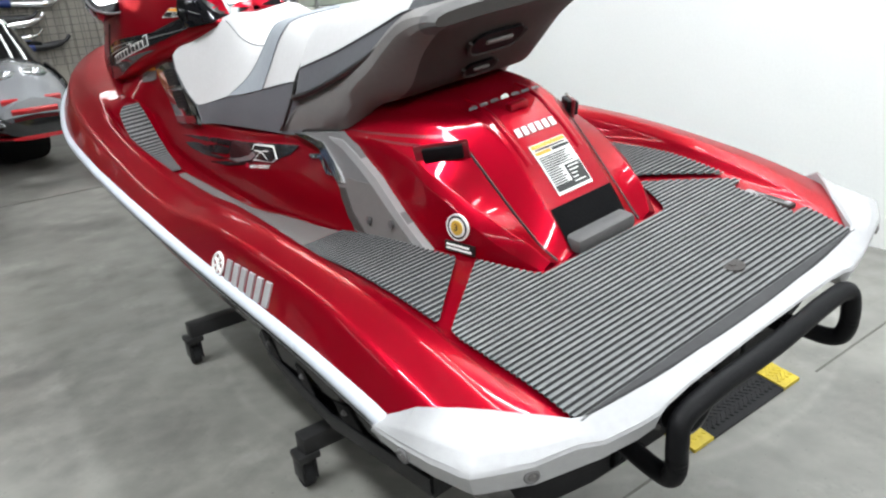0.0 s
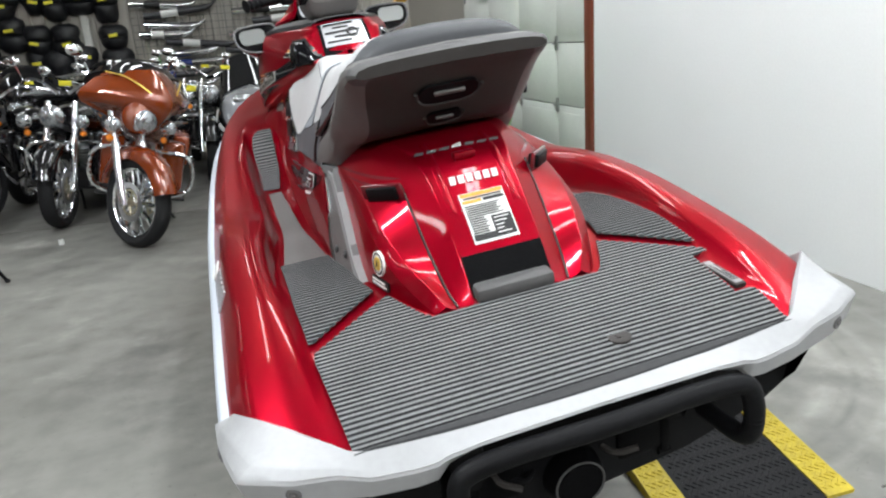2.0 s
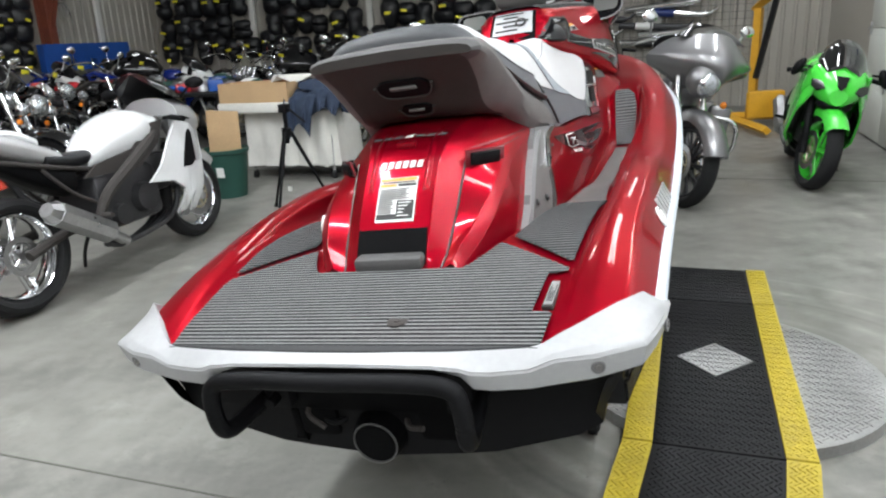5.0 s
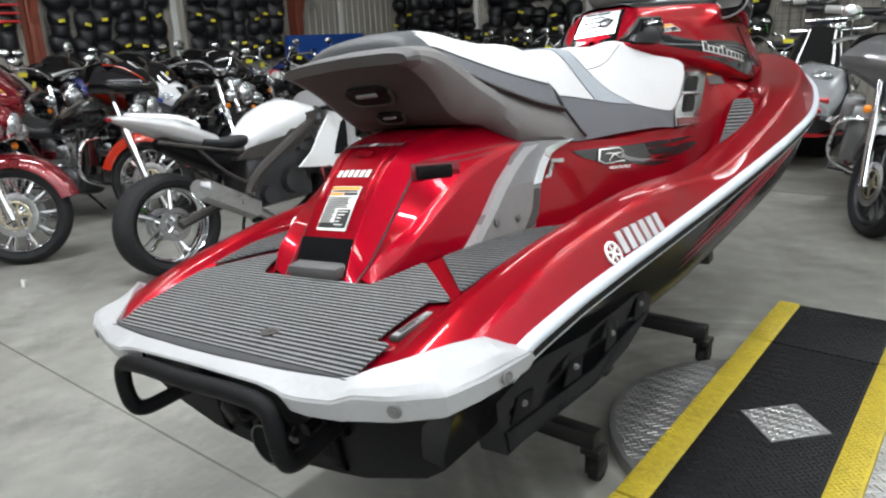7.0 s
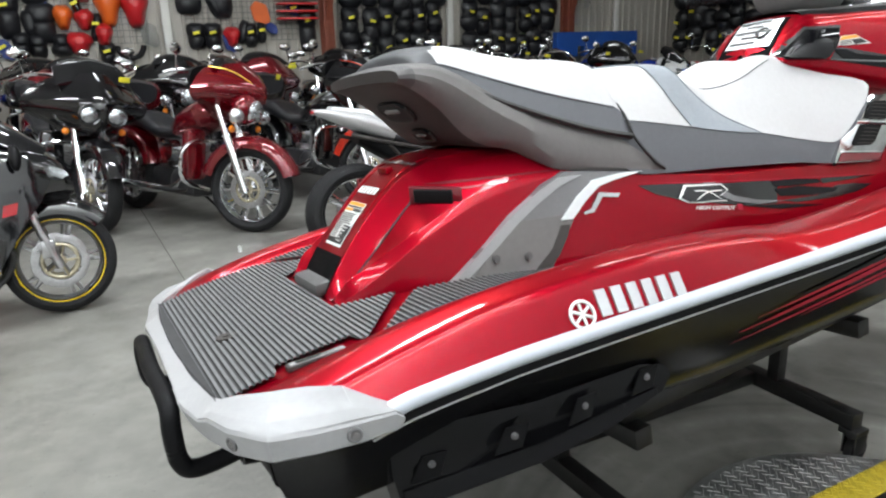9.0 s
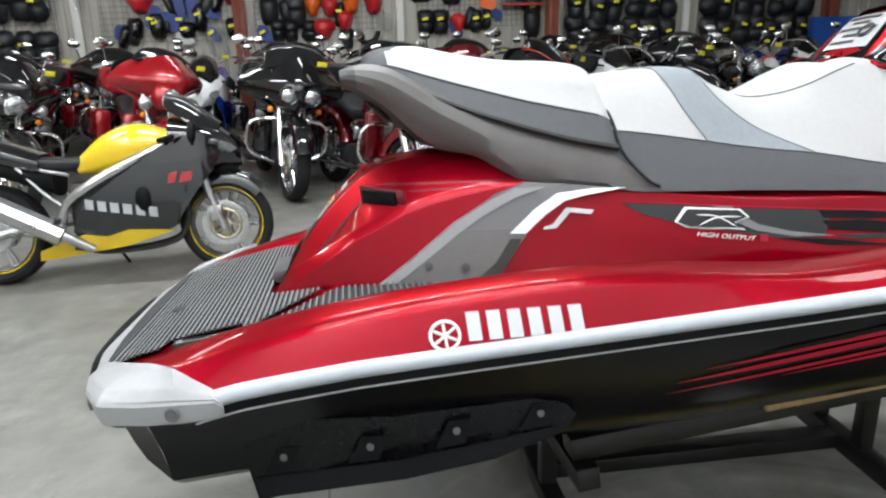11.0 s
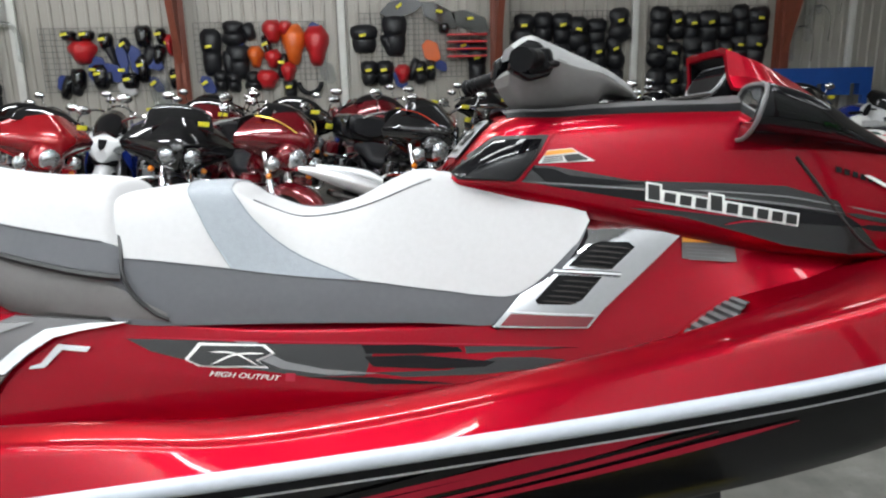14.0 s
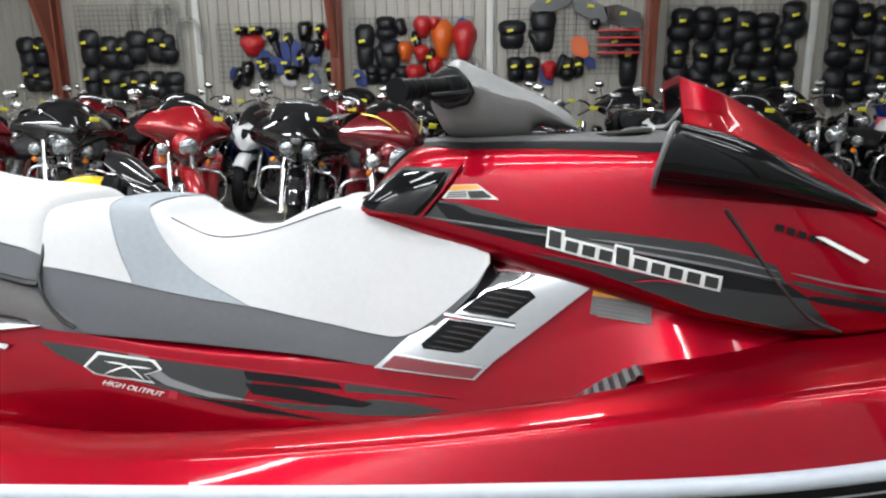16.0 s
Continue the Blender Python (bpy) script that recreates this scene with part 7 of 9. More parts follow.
    eng = part("crankcase", bm, GUN, b, "dark metal crankcase")
    for a in (-22, 22):
        bm = bmesh.new()
        prof = [(0.0, 0.0)] + [q for k in range(7) for q in ((0.062, 0.018 + 0.03 * k), (0.088, 0.020 + 0.03 * k), (0.088, 0.032 + 0.03 * k), (0.062, 0.034 + 0.03 * k))] + [(0.075, 0.23), (0.078, 0.275), (0.055, 0.295), (0.0, 0.295)]
        rings = [[bm.verts.new((r_ * math.cos(q), r_ * math.sin(q), z_)) for q in np.linspace(0, math.tau, 13)[:-1]] for r_, z_ in prof[1:-1]]
        for r0, r1 in zip(rings, rings[1:]):
            for q in range(12):
                bm.faces.new((r0[q], r0[(q + 1) % 12], r1[(q + 1) % 12], r1[q]))
        bm.faces.new(rings[-1])
        xf(bm, Matrix.Translation((0, -0.02 - a * 0.004, 0.38)) @ pose(0, 0, 0, a, 0, 0))
        part("cylinder", bm, STEEL, eng, "finned cylinder")
    bm = bmesh.new()
    cyl(bm, (0.10, -0.02, 0.56), (0.19, -0.02, 0.56), 0.085, 20)
    part("air_cleaner", bm, CHROME, b, "chrome air cleaner")
    bm = bmesh.new()
    tube(bm, [(-0.12, -0.02, 0.22), (-0.24, 0.02, 0.10), (-0.30, 0.05, -0.01 + 0.035)], 0.012, 8, 3)
    part("side_stand", bm, BLKSTEEL, b)
    if tag:
        bm = bmesh.new()
        box(bm, -0.08, 0.01, 0.60, 0.604, 1.20, 1.24, 0.002, ST @ pose(0, 0.05, 0.10, -12, 0, 8))
        part("price_tag", bm, LABELY, b, "yellow price tag")
    return b


def sport(m, tank, body, nose, tail, belly, label, rim=GUN, stripe=None, lean=7, spar=STEEL, fork=STEEL, half=False, steer=0.0, scale=(1, 1, 1), bars=None, mark=None, spokes=5, lens=None):
    """A sport bike, front along +y: full or half fairing, twin-spar frame, exposed engine."""
    b = thing("motorcycle", m @ pose(0, 0, 0, 0, -lean, 0) @ Matrix.Diagonal((*scale, 1)), label, "motorcycle", BIKES)
    FW = Matrix.Translation((0, 0.70, 0)) @ pose(0, 0, 0, 0, 0, steer)
    wheel(b, "rear_wheel", -0.70, 0.310, 0.17, rim, spokes, None, stripe, 0.10)
    wheel(b, "front_wheel", 0, 0.300, 0.115, rim, spokes, FW @ Matrix.Translation((0, 0, 0.300)), stripe, 0.15, GOLDM)
    fender(b, 0, 0.315, 0.072, 40, 150, nose, FW @ Matrix.Translation((0, 0, 0.295)), "front_fender")
    for s in (-1, 1):
        bm = bmesh.new()
        cyl(bm, (s * 0.10, 0.0, 0.27), (s * 0.10, -0.10, 0.56), 0.024, 12)
        cyl(bm, (s * 0.10, -0.095, 0.55), (s * 0.10, -0.21, 0.88), 0.030, 12)
        box(bm, s * 0.10 - 0.02, s * 0.10 + 0.02, -0.085, -0.01, 0.33, 0.43, 0.01)
        xf(bm, FW)
        part("fork_leg", bm, fork, b, "fork leg with brake caliper")
        bm = bmesh.new()
        cyl(bm, (s * 0.10, 0.49, 0.86), (s * 0.20, 0.45, 0.86), 0.013, 10)
        cyl(bm, (s * 0.20, 0.45, 0.86), (s * 0.33, 0.40, 0.84), 0.018, 10)
        tube(bm, [(s * 0.14, 0.50, 0.86), (s * 0.24, 0.50, 0.855), (s * 0.32, 0.46, 0.835)], 0.006, 6, 3)
        part("clip_on_bar", bm, BLACK, b, "black clip-on bar")
        bm = bmesh.new()
        if half:
            cyl(bm, (s * 0.15, 0.66, 0.98), (s * 0.29, 0.60, 1.05), 0.008, 6)
            ball(bm, (s * 0.33, 0.58, 1.055), (0.07, 0.03, 0.038), 12)
        else:
            cyl(bm, (s * 0.19, 0.62, 0.90), (s * 0.25, 0.60, 0.90), 0.009, 6)
            ball(bm, (s * 0.275, 0.58, 0.885), (0.034, 0.030, 0.075), 12, Euler((0, radians(-24 * s), 0)).to_matrix())
        part("mirror", bm, BLACK, b, "black mirror")
        sx = lin([(-0.4, 0.15), (0.1, 0.215), (0.45, 0.215), (0.62, 0.19), (0.80, 0.10)])
        surf = lambda y, z: sx(y) - 0.09 * max(0, 0.36 - z) / 0.2 + 0.012 * math.sin((z - 0.3) * 7)
        if half:
            o = [(0.64, 0.84), (0.74, 0.74), (0.69, 0.60), (0.61, 0.42), (0.55, 0.24), (0.49, 0.23), (0.48, 0.38), (0.42, 0.25), (0.35, 0.25), (0.39, 0.40), (0.30, 0.47), (0.10, 0.50), (0.22, 0.58), (0.34, 0.72), (0.46, 0.84)]
            side_patch("side_fairing", o, surf, body, b, s, 0.0, 0.014, "painted half fairing with two prongs", 3)
            side_patch("fairing_vent", [(0.41, 0.535), (0.50, 0.53), (0.56, 0.56), (0.590, 0.74), (0.575, 0.768), (0.53, 0.745), (0.44, 0.61)], surf, BLACK, b, s, 0.015, 0.002, "dark long air vent", 3)
            side_patch("vent_rim", [(0.565, 0.55), (0.60, 0.55), (0.645, 0.76), (0.60, 0.80), (0.595, 0.74)], surf, PALES, b, s, 0.015, 0.003, "silver fairing edge", 2)
            side_patch("tank_panel", [(0.40, 0.86), (0.32, 0.72), (0.12, 0.60), (-0.30, 0.62), (-0.20, 0.68), (0.10, 0.72), (0.22, 0.84)], lambda y, z: 0.165, GREYD, b, s, 0.0, 0.01, "dark side panel", 2)
        else:
            o = [(0.62, 0.88), (0.74, 0.78), (0.66, 0.64), (0.54, 0.50), (0.42, 0.32), (0.10, 0.22), (-0.14, 0.20), (-0.20, 0.32), (-0.10, 0.50), (0.08, 0.62), (0.24, 0.72), (0.42, 0.84)]
            side_patch("side_fairing", o, surf, body, b, s, 0.0, 0.012, "painted side fairing", 3)
            side_patch("belly_pan", [(0.42, 0.30), (0.10, 0.21), (-0.34, 0.145), (-0.46, 0.135), (-0.44, 0.20), (-0.14, 0.30), (0.00, 0.28), (0.14, 0.32)], surf, belly, b, s, 0.014, 0.004, "painted belly pan", 2)
            side_patch("upper_flash", [(0.70, 0.80), (0.60, 0.72), (0.36, 0.70), (0.26, 0.735), (0.44, 0.85), (0.62, 0.885)], surf, nose, b, s, 0.014, 0.003, "painted upper flash", 2)
            bm = bmesh.new()
            ball(bm, (s * 0.225, 0.25, 0.50), (0.03, 0.055, 0.085), 12)
            part("engine_cover", bm, BLACK, b, "black engine side cover")
            if bars:
                for k in range(6):
                    y = -0.10 + k * 0.075
                    y0 = y if s > 0 else 0.24 - k * 0.075 + 0.02
                    zz = 0.455 - 0.012 * k if s > 0 else 0.395 + 0.012 * k
                    side_patch("letter_bar", [(y0, zz), (y0 + 0.05, zz - 0.008), (y0 + 0.05, zz + 0.052), (y0, zz + 0.060)], surf, bars, b, s, 0.014, 0.002, "pale plain badge bar", 1)
            if mark:
                for y0, w0 in ((0.40, 0.05), (0.47, 0.07)):
                    side_patch("red_badge", [(y0, 0.585), (y0 + w0, 0.595), (y0 + w0 + 0.015, 0.655), (y0 + 0.015, 0.645)], surf, mark, b, s, 0.014, 0.003, "red plain badge", 1)
        bm = bmesh.new()
        tube(bm, [(s * 0.07, 0.47, 0.86), (s * 0.17, 0.26, 0.76), (s * 0.205, -0.02, 0.62), (s * 0.19, -0.20, 0.50), (s * 0.16, -0.27, 0.36)], lambda t: 0.026 + 0.014 * t * (1 - t) * 2, 8, 4)
        part("frame_spar", bm, spar, b, "alloy frame spar")
        bm = bmesh.new()
        if half:
            ball(bm, (s * 0.085, 0.80, 0.835), (0.060, 0.05, 0.032), 14, Euler((radians(-30), radians(22 * s), radians(-22 * s))).to_matrix())
        else:
            na = Vector((s * 0.62, 0.70, 0.35)).normalized()
            xa = Vector((0, 0, 1)).cross(na).normalized() * -s
            za = na.cross(xa) * -s
            slab(bm, [(-0.062, -0.012), (-0.030, 0.026), (0.030, 0.046), (0.066, 0.040), (0.050, -0.010), (0.0, -0.034)], 0.03, Matrix.Translation((s * 0.122, 0.752, 0.772)) @ Matrix((xa, za, na)).transposed().to_4x4())
            bmesh.ops.recalc_face_normals(bm, faces=bm.faces)
        part("headlamp", bm, lens or CLEAR, b, "clear headlamp")
        bm = bmesh.new()
        tube(bm, [(s * 0.09, -0.18, 0.38), (s * 0.115, -0.45, 0.36), (s * 0.115, -0.70, 0.305)], 0.028, 8, 3)
        part("swingarm", bm, spar, b, "alloy swingarm")
        bm = bmesh.new()
        tube(bm, [(s * 0.12, -0.20, 0.66), (s * 0.13, -0.45, 0.72), (s * 0.10, -0.72, 0.80)], 0.013, 8, 3)
        tube(bm, [(s * 0.16, -0.20, 0.44), (s * 0.13, -0.36, 0.56), (s * 0.12, -0.50, 0.72)], 0.011, 8, 3)
        cyl(bm, (s * 0.17, -0.26, 0.40), (s * 0.27, -0.28, 0.40), 0.014, 8)
        part("subframe", bm, spar, b, "alloy subframe and foot peg")
    if half:
        shell("nose_fairing", [(0.50, [(0, 1.00), (0.12, 0.99), (0.215, 0.91), (0.22, 0.80), (0, 0.78)]), (0.66, [(0, 0.985), (0.13, 0.96), (0.205, 0.87), (0.19, 0.73), (0, 0.72)]), (0.78, [(0, 0.93), (0.11, 0.90), (0.155, 0.83), (0.13, 0.73), (0, 0.72)]), (0.87, [(0, 0.85), (0.05, 0.835), (0.075, 0.80), (0.05, 0.76), (0, 0.75)])], nose, b, "painted nose fairing")
    else:
        shell("nose_fairing", [(0.42, [(0, 0.99), (0.13, 0.975), (0.215, 0.90), (0.20, 0.72), (0, 0.70)]), (0.58, [(0, 0.965), (0.13, 0.945), (0.212, 0.865), (0.165, 0.68), (0, 0.66)]), (0.70, [(0, 0.925), (0.11, 0.895), (0.185, 0.825), (0.125, 0.665), (0, 0.645)]), (0.78, [(0, 0.865), (0.085, 0.835), (0.135, 0.775), (0.080, 0.665), (0, 0.648)]), (0.835, [(0, 0.79), (0.04, 0.765), (0.062, 0.725), (0.035, 0.672), (0, 0.66)])], nose, b, "painted pointed nose fairing", cut=1)
        bm = bmesh.new()
        ball(bm, (0, 0.72, 0.655), (0.12, 0.09, 0.05), 14)
        part("fairing_mouth", bm, BLACK, b, "black opening under the nose")
    bm = bmesh.new()
    slab(bm, [(-0.040, 0.07), (0.040, 0.07), (0.026, -0.02), (0.0, -0.055), (-0.026, -0.02)], 0.012, Matrix.Translation((0, 0.852, 0.845) if half else (0, 0.822, 0.812)) @ pose(0, 0, 0, 50 if half else 46, 0, 180))
    part("ram_intake", bm, BLACK, b, "black central intake")
    shell("windscreen", [(0.42, [(0, 1.17), (0.10, 1.15), (0.15, 1.07), (0.145, 1.065), (0, 1.16)]), (0.58, [(0, 1.11), (0.135, 1.07), (0.19, 0.96), (0.185, 0.955), (0, 1.10)]), (0.74, [(0, 0.965), (0.09, 0.95), (0.135, 0.90), (0.13, 0.895), (0, 0.955)])] if half else
          [(0.40, [(0, 1.125), (0.08, 1.11), (0.125, 1.04), (0.12, 1.035), (0, 1.115)]), (0.54, [(0, 1.085), (0.11, 1.05), (0.16, 0.945), (0.155, 0.94), (0, 1.075)]), (0.72, [(0, 0.945), (0.075, 0.93), (0.105, 0.885), (0.10, 0.88), (0, 0.935)])], SMOKE, b, "smoked windscreen")
    shell("tank", [(-0.16, [(0, 0.76), (0.06, 0.76), (0.09, 0.72), (0.08, 0.66), (0, 0.66)]), (0.00, [(0, 0.90), (0.11, 0.88), (0.16, 0.79), (0.12, 0.66), (0, 0.66)]), (0.20, [(0, 0.96), (0.14, 0.94), (0.20, 0.84), (0.16, 0.70), (0, 0.70)]), (0.40, [(0, 0.91), (0.10, 0.90), (0.15, 0.83), (0.12, 0.76), (0, 0.74)])], tank, b, "painted fuel tank")
    bm = bmesh.new()
    cyl(bm, (0, 0.22, 0.955), (0, 0.22, 0.965), 0.04, 16)
    part("filler_cap", bm, STEEL, b, "metal filler cap")
    shell("rider_seat", [(-0.46, [(0, 0.80), (0.10, 0.80), (0.14, 0.77), (0.12, 0.72), (0, 0.72)]), (-0.30, [(0, 0.765), (0.11, 0.765), (0.15, 0.74), (0.12, 0.69), (0, 0.69)]), (-0.10, [(0, 0.77), (0.06, 0.77), (0.09, 0.74), (0.07, 0.68), (0, 0.68)])], LEATHER, b, "black rider seat")
    if half:
        shell("tail", [(-0.90, [(0, 0.975), (0.02, 0.972), (0.035, 0.965), (0.03, 0.950), (0, 0.945)]), (-0.78, [(0, 0.965), (0.06, 0.960), (0.09, 0.930), (0.07, 0.890), (0, 0.885)]), (-0.58, [(0, 0.915), (0.09, 0.910), (0.13, 0.860), (0.10, 0.790), (0, 0.780)]), (-0.36, [(0, 0.80), (0.10, 0.80), (0.14, 0.76), (0.12, 0.70), (0, 0.69)])], tail, b, "painted tail")
        shell("tail_cap", [(-0.80, [(0, 0.985), (0.03, 0.983), (0.05, 0.970), (0.045, 0.955), (0, 0.950)]), (-0.55, [(0, 0.945), (0.06, 0.940), (0.085, 0.915), (0.07, 0.890), (0, 0.885)]), (-0.44, [(0, 0.890), (0.07, 0.885), (0.09, 0.860), (0.08, 0.830), (0, 0.82)])], tank, b, "white seat cowl")
    else:
        shell("tail", [(-1.00, [(0, 0.965), (0.03, 0.96), (0.05, 0.945), (0.04, 0.92), (0, 0.91)]), (-0.80, [(0, 0.94), (0.08, 0.93), (0.115, 0.88), (0.09, 0.82), (0, 0.81)]), (-0.60, [(0, 0.885), (0.11, 0.875), (0.155, 0.81), (0.12, 0.73), (0, 0.72)]), (-0.36, [(0, 0.79), (0.12, 0.79), (0.165, 0.74), (0.13, 0.66), (0, 0.65)])], tail, b, "painted tail")
    bm = bmesh.new()
    box(bm, -0.02, 0.02, -0.915 if half else -1.01, -0.885 if half else -0.985, 0.945 if half else 0.915, 0.968 if half else 0.945, 0.006)
    part("tail_lamp", bm, BRIGHTR, b, "red tail lamp")
    bm = bmesh.new()
    box(bm, -0.15, 0.15, -0.22, 0.28, 0.28, 0.62, 0.05)
    box(bm, -0.13, 0.13, 0.22, 0.42, 0.42, 0.66, 0.03)
    for s in (-1, 1):
        cyl(bm, (s * 0.15, 0.10, 0.42), (s * 0.20, 0.10, 0.42), 0.095, 20, 0.085)
        cyl(bm, (s * 0.15, -0.10, 0.36), (s * 0.185, -0.10, 0.36), 0.07, 18, 0.06)
    part("engine", bm, GUN, b, "dark engine block")
    bm = bmesh.new()
    for k in range(4):
        x = -0.10 + 0.066 * k
        tube(bm, [(x, 0.42, 0.50), (x, 0.48, 0.40), (x * 0.7, 0.38, 0.22), (0.05, 0.0, 0.17), (0.12, -0.22, 0.22)], 0.02, 8, 4)
    part("exhaust_header", bm, GUN, b, "blued exhaust headers")
    shell("undertail", [(-0.66, [(0, 0.82), (0.05, 0.81), (0.07, 0.78), (0.05, 0.75), (0, 0.74)]), (-0.48, [(0, 0.76), (0.10, 0.75), (0.12, 0.70), (0.09, 0.63), (0, 0.62)]), (-0.30, [(0, 0.70), (0.11, 0.69), (0.13, 0.62), (0.10, 0.54), (0, 0.53)])] if half else [(-0.86, [(0, 0.82), (0.07, 0.81), (0.09, 0.78), (0.07, 0.75), (0, 0.74)]), (-0.50, [(0, 0.74), (0.11, 0.73), (0.14, 0.68), (0.11, 0.62), (0, 0.61)]), (-0.30, [(0, 0.70), (0.11, 0.69), (0.13, 0.62), (0.10, 0.54), (0, 0.53)])], BLACK, b, "black undertail")
    bm = bmesh.new()
    cyl(bm, (0.19, -0.26, 0.30), (0.235, -0.60, 0.50), 0.068, 8)
    cyl(bm, (0.235, -0.60, 0.50), (0.241, -0.645, 0.527), 0.062, 8, 0.040)
    cyl(bm, (0.14, -0.10, 0.20), (0.19, -0.26, 0.30), 0.03, 12)
    part("silencer", bm, STEEL, b, "brushed metal silencer")
    bm = bmesh.new()
    tube(bm, [(-0.13, -0.08, 0.26), (-0.22, -0.06, 0.14), (-0.29, -0.02, 0.03)], 0.011, 8, 3)
    part("side_stand", bm, BLKSTEEL, b)
    return b


def at(x, y, rz):
    return pose(x, y, 0, 0, 0, rz)


def by_front(x, y, rz, d):
    """Place a bike by the spot under its front wheel."""
    a = radians(rz)
    return at(x + d * math.sin(a), y - d * math.cos(a), rz)


tourer(by_front(-1.24, 4.08, 184, 0.76), COPPER, "copper orange touring motorcycle with gold pinstripes and chrome forks", trim=GOLD, steer=36, box_=False, lean=14)
sport(by_front(1.45, 4.69, 177, 0.70), GREENP, GREENP, GREENP, GREENP, GREENP, "lime green sport motorcycle with a dark screen beside the door", rim=GREENP, fork=BLACK, lean=11, steer=14, lens=SMOKE, spar=BLACK, scale=(1.02, 1.0, 0.95))
tourer(by_front(0.55, 4.02, 188, 0.76), SILVERP, "satin silver touring motorcycle with a batwing fairing", trim=None, steer=24, tag=False, wheel_mat=GUN, lean=11, aux=False, box_=False)
sport(at(-2.46, 2.06, 3), WHITEP, WHITEP, PALES, PALES, WHITEP, "white sport motorcycle with chrome wheels and a silver silencer", rim=CHROME, fork=STEEL, lean=6, half=True, spar=GREYD, scale=(0.96, 1.02, 0.93))
tourer(by_front(-3.48, 0.94, -66, 0.76), CANDY, "candy red touring motorcycle with gold pinstripes and chrome", trim=GOLD, steer=26)
tourer(by_front(-4.02, 0.02, -76, 0.85), GLOSSK, "gloss black touring motorcycle with twin round headlamps", fairing="frame", steer=6, aux=False)
CHARC = paint("charcoal", (0.010, 0.011, 0.013), 0.2, 0.14)
sport(at(-2.40, -0.84, 1), YELLP, CHARC, GLOSSK, GLOSSK, YELLP, "yellow and charcoal sport motorcycle with yellow wheel stripes", rim=STEEL, stripe=YELLP, spar=STEEL, bars=SILVER, mark=BRIGHTR, scale=(0.88, 0.86, 0.88))
tourer(by_front(-3.75, 1.98, -70, 0.76), GLOSSK, "gloss black touring motorcycle with an orange-red front fender", trim=FLAME, steer=22, box_=True, second=FLAME)
tourer(by_front(-4.10, -0.95, -64, 0.76), BRIGHTR, "bright red touring motorcycle with a batwing fairing", trim=None, steer=20)
tourer(by_front(-4.05, -2.05, -66, 0.76), GLOSSK, "gloss black touring motorcycle with a batwing fairing", trim=CHROME, steer=24)
tourer(by_front(-2.55, 5.45, 128, 0.76), GLOSSK, "black cruiser motorcycle with chrome engine and pipes", fairing=None, box_=False, steer=20, tag=False, wheel_mat=GUN, aux=False)
tourer(by_front(-3.55, 7.15, 200, 0.76), GLOSSK, "black bagger motorcycle parked among cruisers", fairing="batwing", box_=False, tag=False, wheel_mat=GUN, aux=False)
tourer(by_front(-4.2, 3.15, -80, 0.76), GLOSSK, "black cruiser motorcycle with chrome pipes", fairing=None, steer=10)
tourer(by_front(-4.1, -3.2, -88, 0.76), CANDY, "dark red touring motorcycle near the wall", steer=6)

# back rows: three kinds built once, then copied
row = []
proto = [tourer(at(-6.3, -3.9, -86), GLOSSK, "black cruiser motorcycle in the back row", fairing=None, box_=False),
         tourer(at(-6.3, -2.9, -90), CANDY, "dark red touring motorcycle in the back row", box_=True),
         tourer(at(-6.3, -1.9, -84), GLOSSK, "black bagger motorcycle in the back row", box_=False),
         sport(at(-6.2, -1.0, -88), BLUEP, BLUEP, WHITEP, BLUEP, BLACK, "blue sport motorcycle in the back row")]
rng = random.Random(5)
order = [1, 2, 1, 0, 3, 2, 0, 0, 2, 3, 0, 0, 2, 0]
for i, k in enumerate(order):
    p = proto[k]
    mm = at(-6.2 + rng.uniform(-0.2, 0.2), -0.1 + i * 0.80, -88 + rng.uniform(-10, 10)) @ pose(0, 0, 0, 0, -6, 0)
    copy_thing(p, mm)
for i in range(15):
    p = proto[rng.choice((0, 0, 2, 2, 3, 1 if i < 7 else 0))]
    mm = at(-7.9 + rng.uniform(-0.15, 0.15), -4.6 + i * 0.85, -88 + rng.uniform(-8, 8)) @ pose(0, 0, 0, 0, -6, 0)
    copy_thing(p, mm)
# dark cruisers packed between the table and the end wall
for k, x, y, rz in ((0, -1.75, 5.75, 172), (0, -1.45, 6.75, 176), (2, -2.25, 7.0, 170), (0, -3.05, 7.3, 166), (2, -4.25, 7.9, 160), (0, -5.0, 8.0, 165), (0, -0.75, 7.1, 180), (2, -1.75, 8.4, 176), (0, -2.55, 8.6, 170), (2, -3.3, 9.0, 168), (0, -1.0, 8.7, 182)):
    copy_thing(proto[k], at(x, y, rz) @ pose(0, 0, 0, 0, -6, 0))


# ---- parts hung on the west wall ----
HUNG = "parts hung on the wall"


SADDLE = lin([(-1.0, 0.34), (-0.9, 0.62), (-0.6, 0.95), (-0.25, 1.0), (0.02, 0.78), (0.2, 0.74), (0.5, 0.86), (0.8, 0.80), (0.95, 0.55), (1.0, 0.36)])
ARCH = lin([(-1.0, 0.50), (-0.85, 0.74), (-0.5, 0.84), (-0.1, 0.86), (0.0, 0.80), (0.1, 0.90), (0.5, 1.0), (0.8, 0.92), (0.93, 0.70), (1.0, 0.45)])
PLAIN = lin([(-1.0, 0.40), (-0.85, 0.70), (-0.5, 0.86), (0, 0.95), (0.5, 1.0), (0.85, 0.84), (1.0, 0.55)])
TANKW = lin([(-1.0, 0.30), (-0.8, 0.52), (-0.3, 0.72), (0.1, 0.98), (0.5, 1.0), (0.8, 0.72), (1.0, 0.45)])


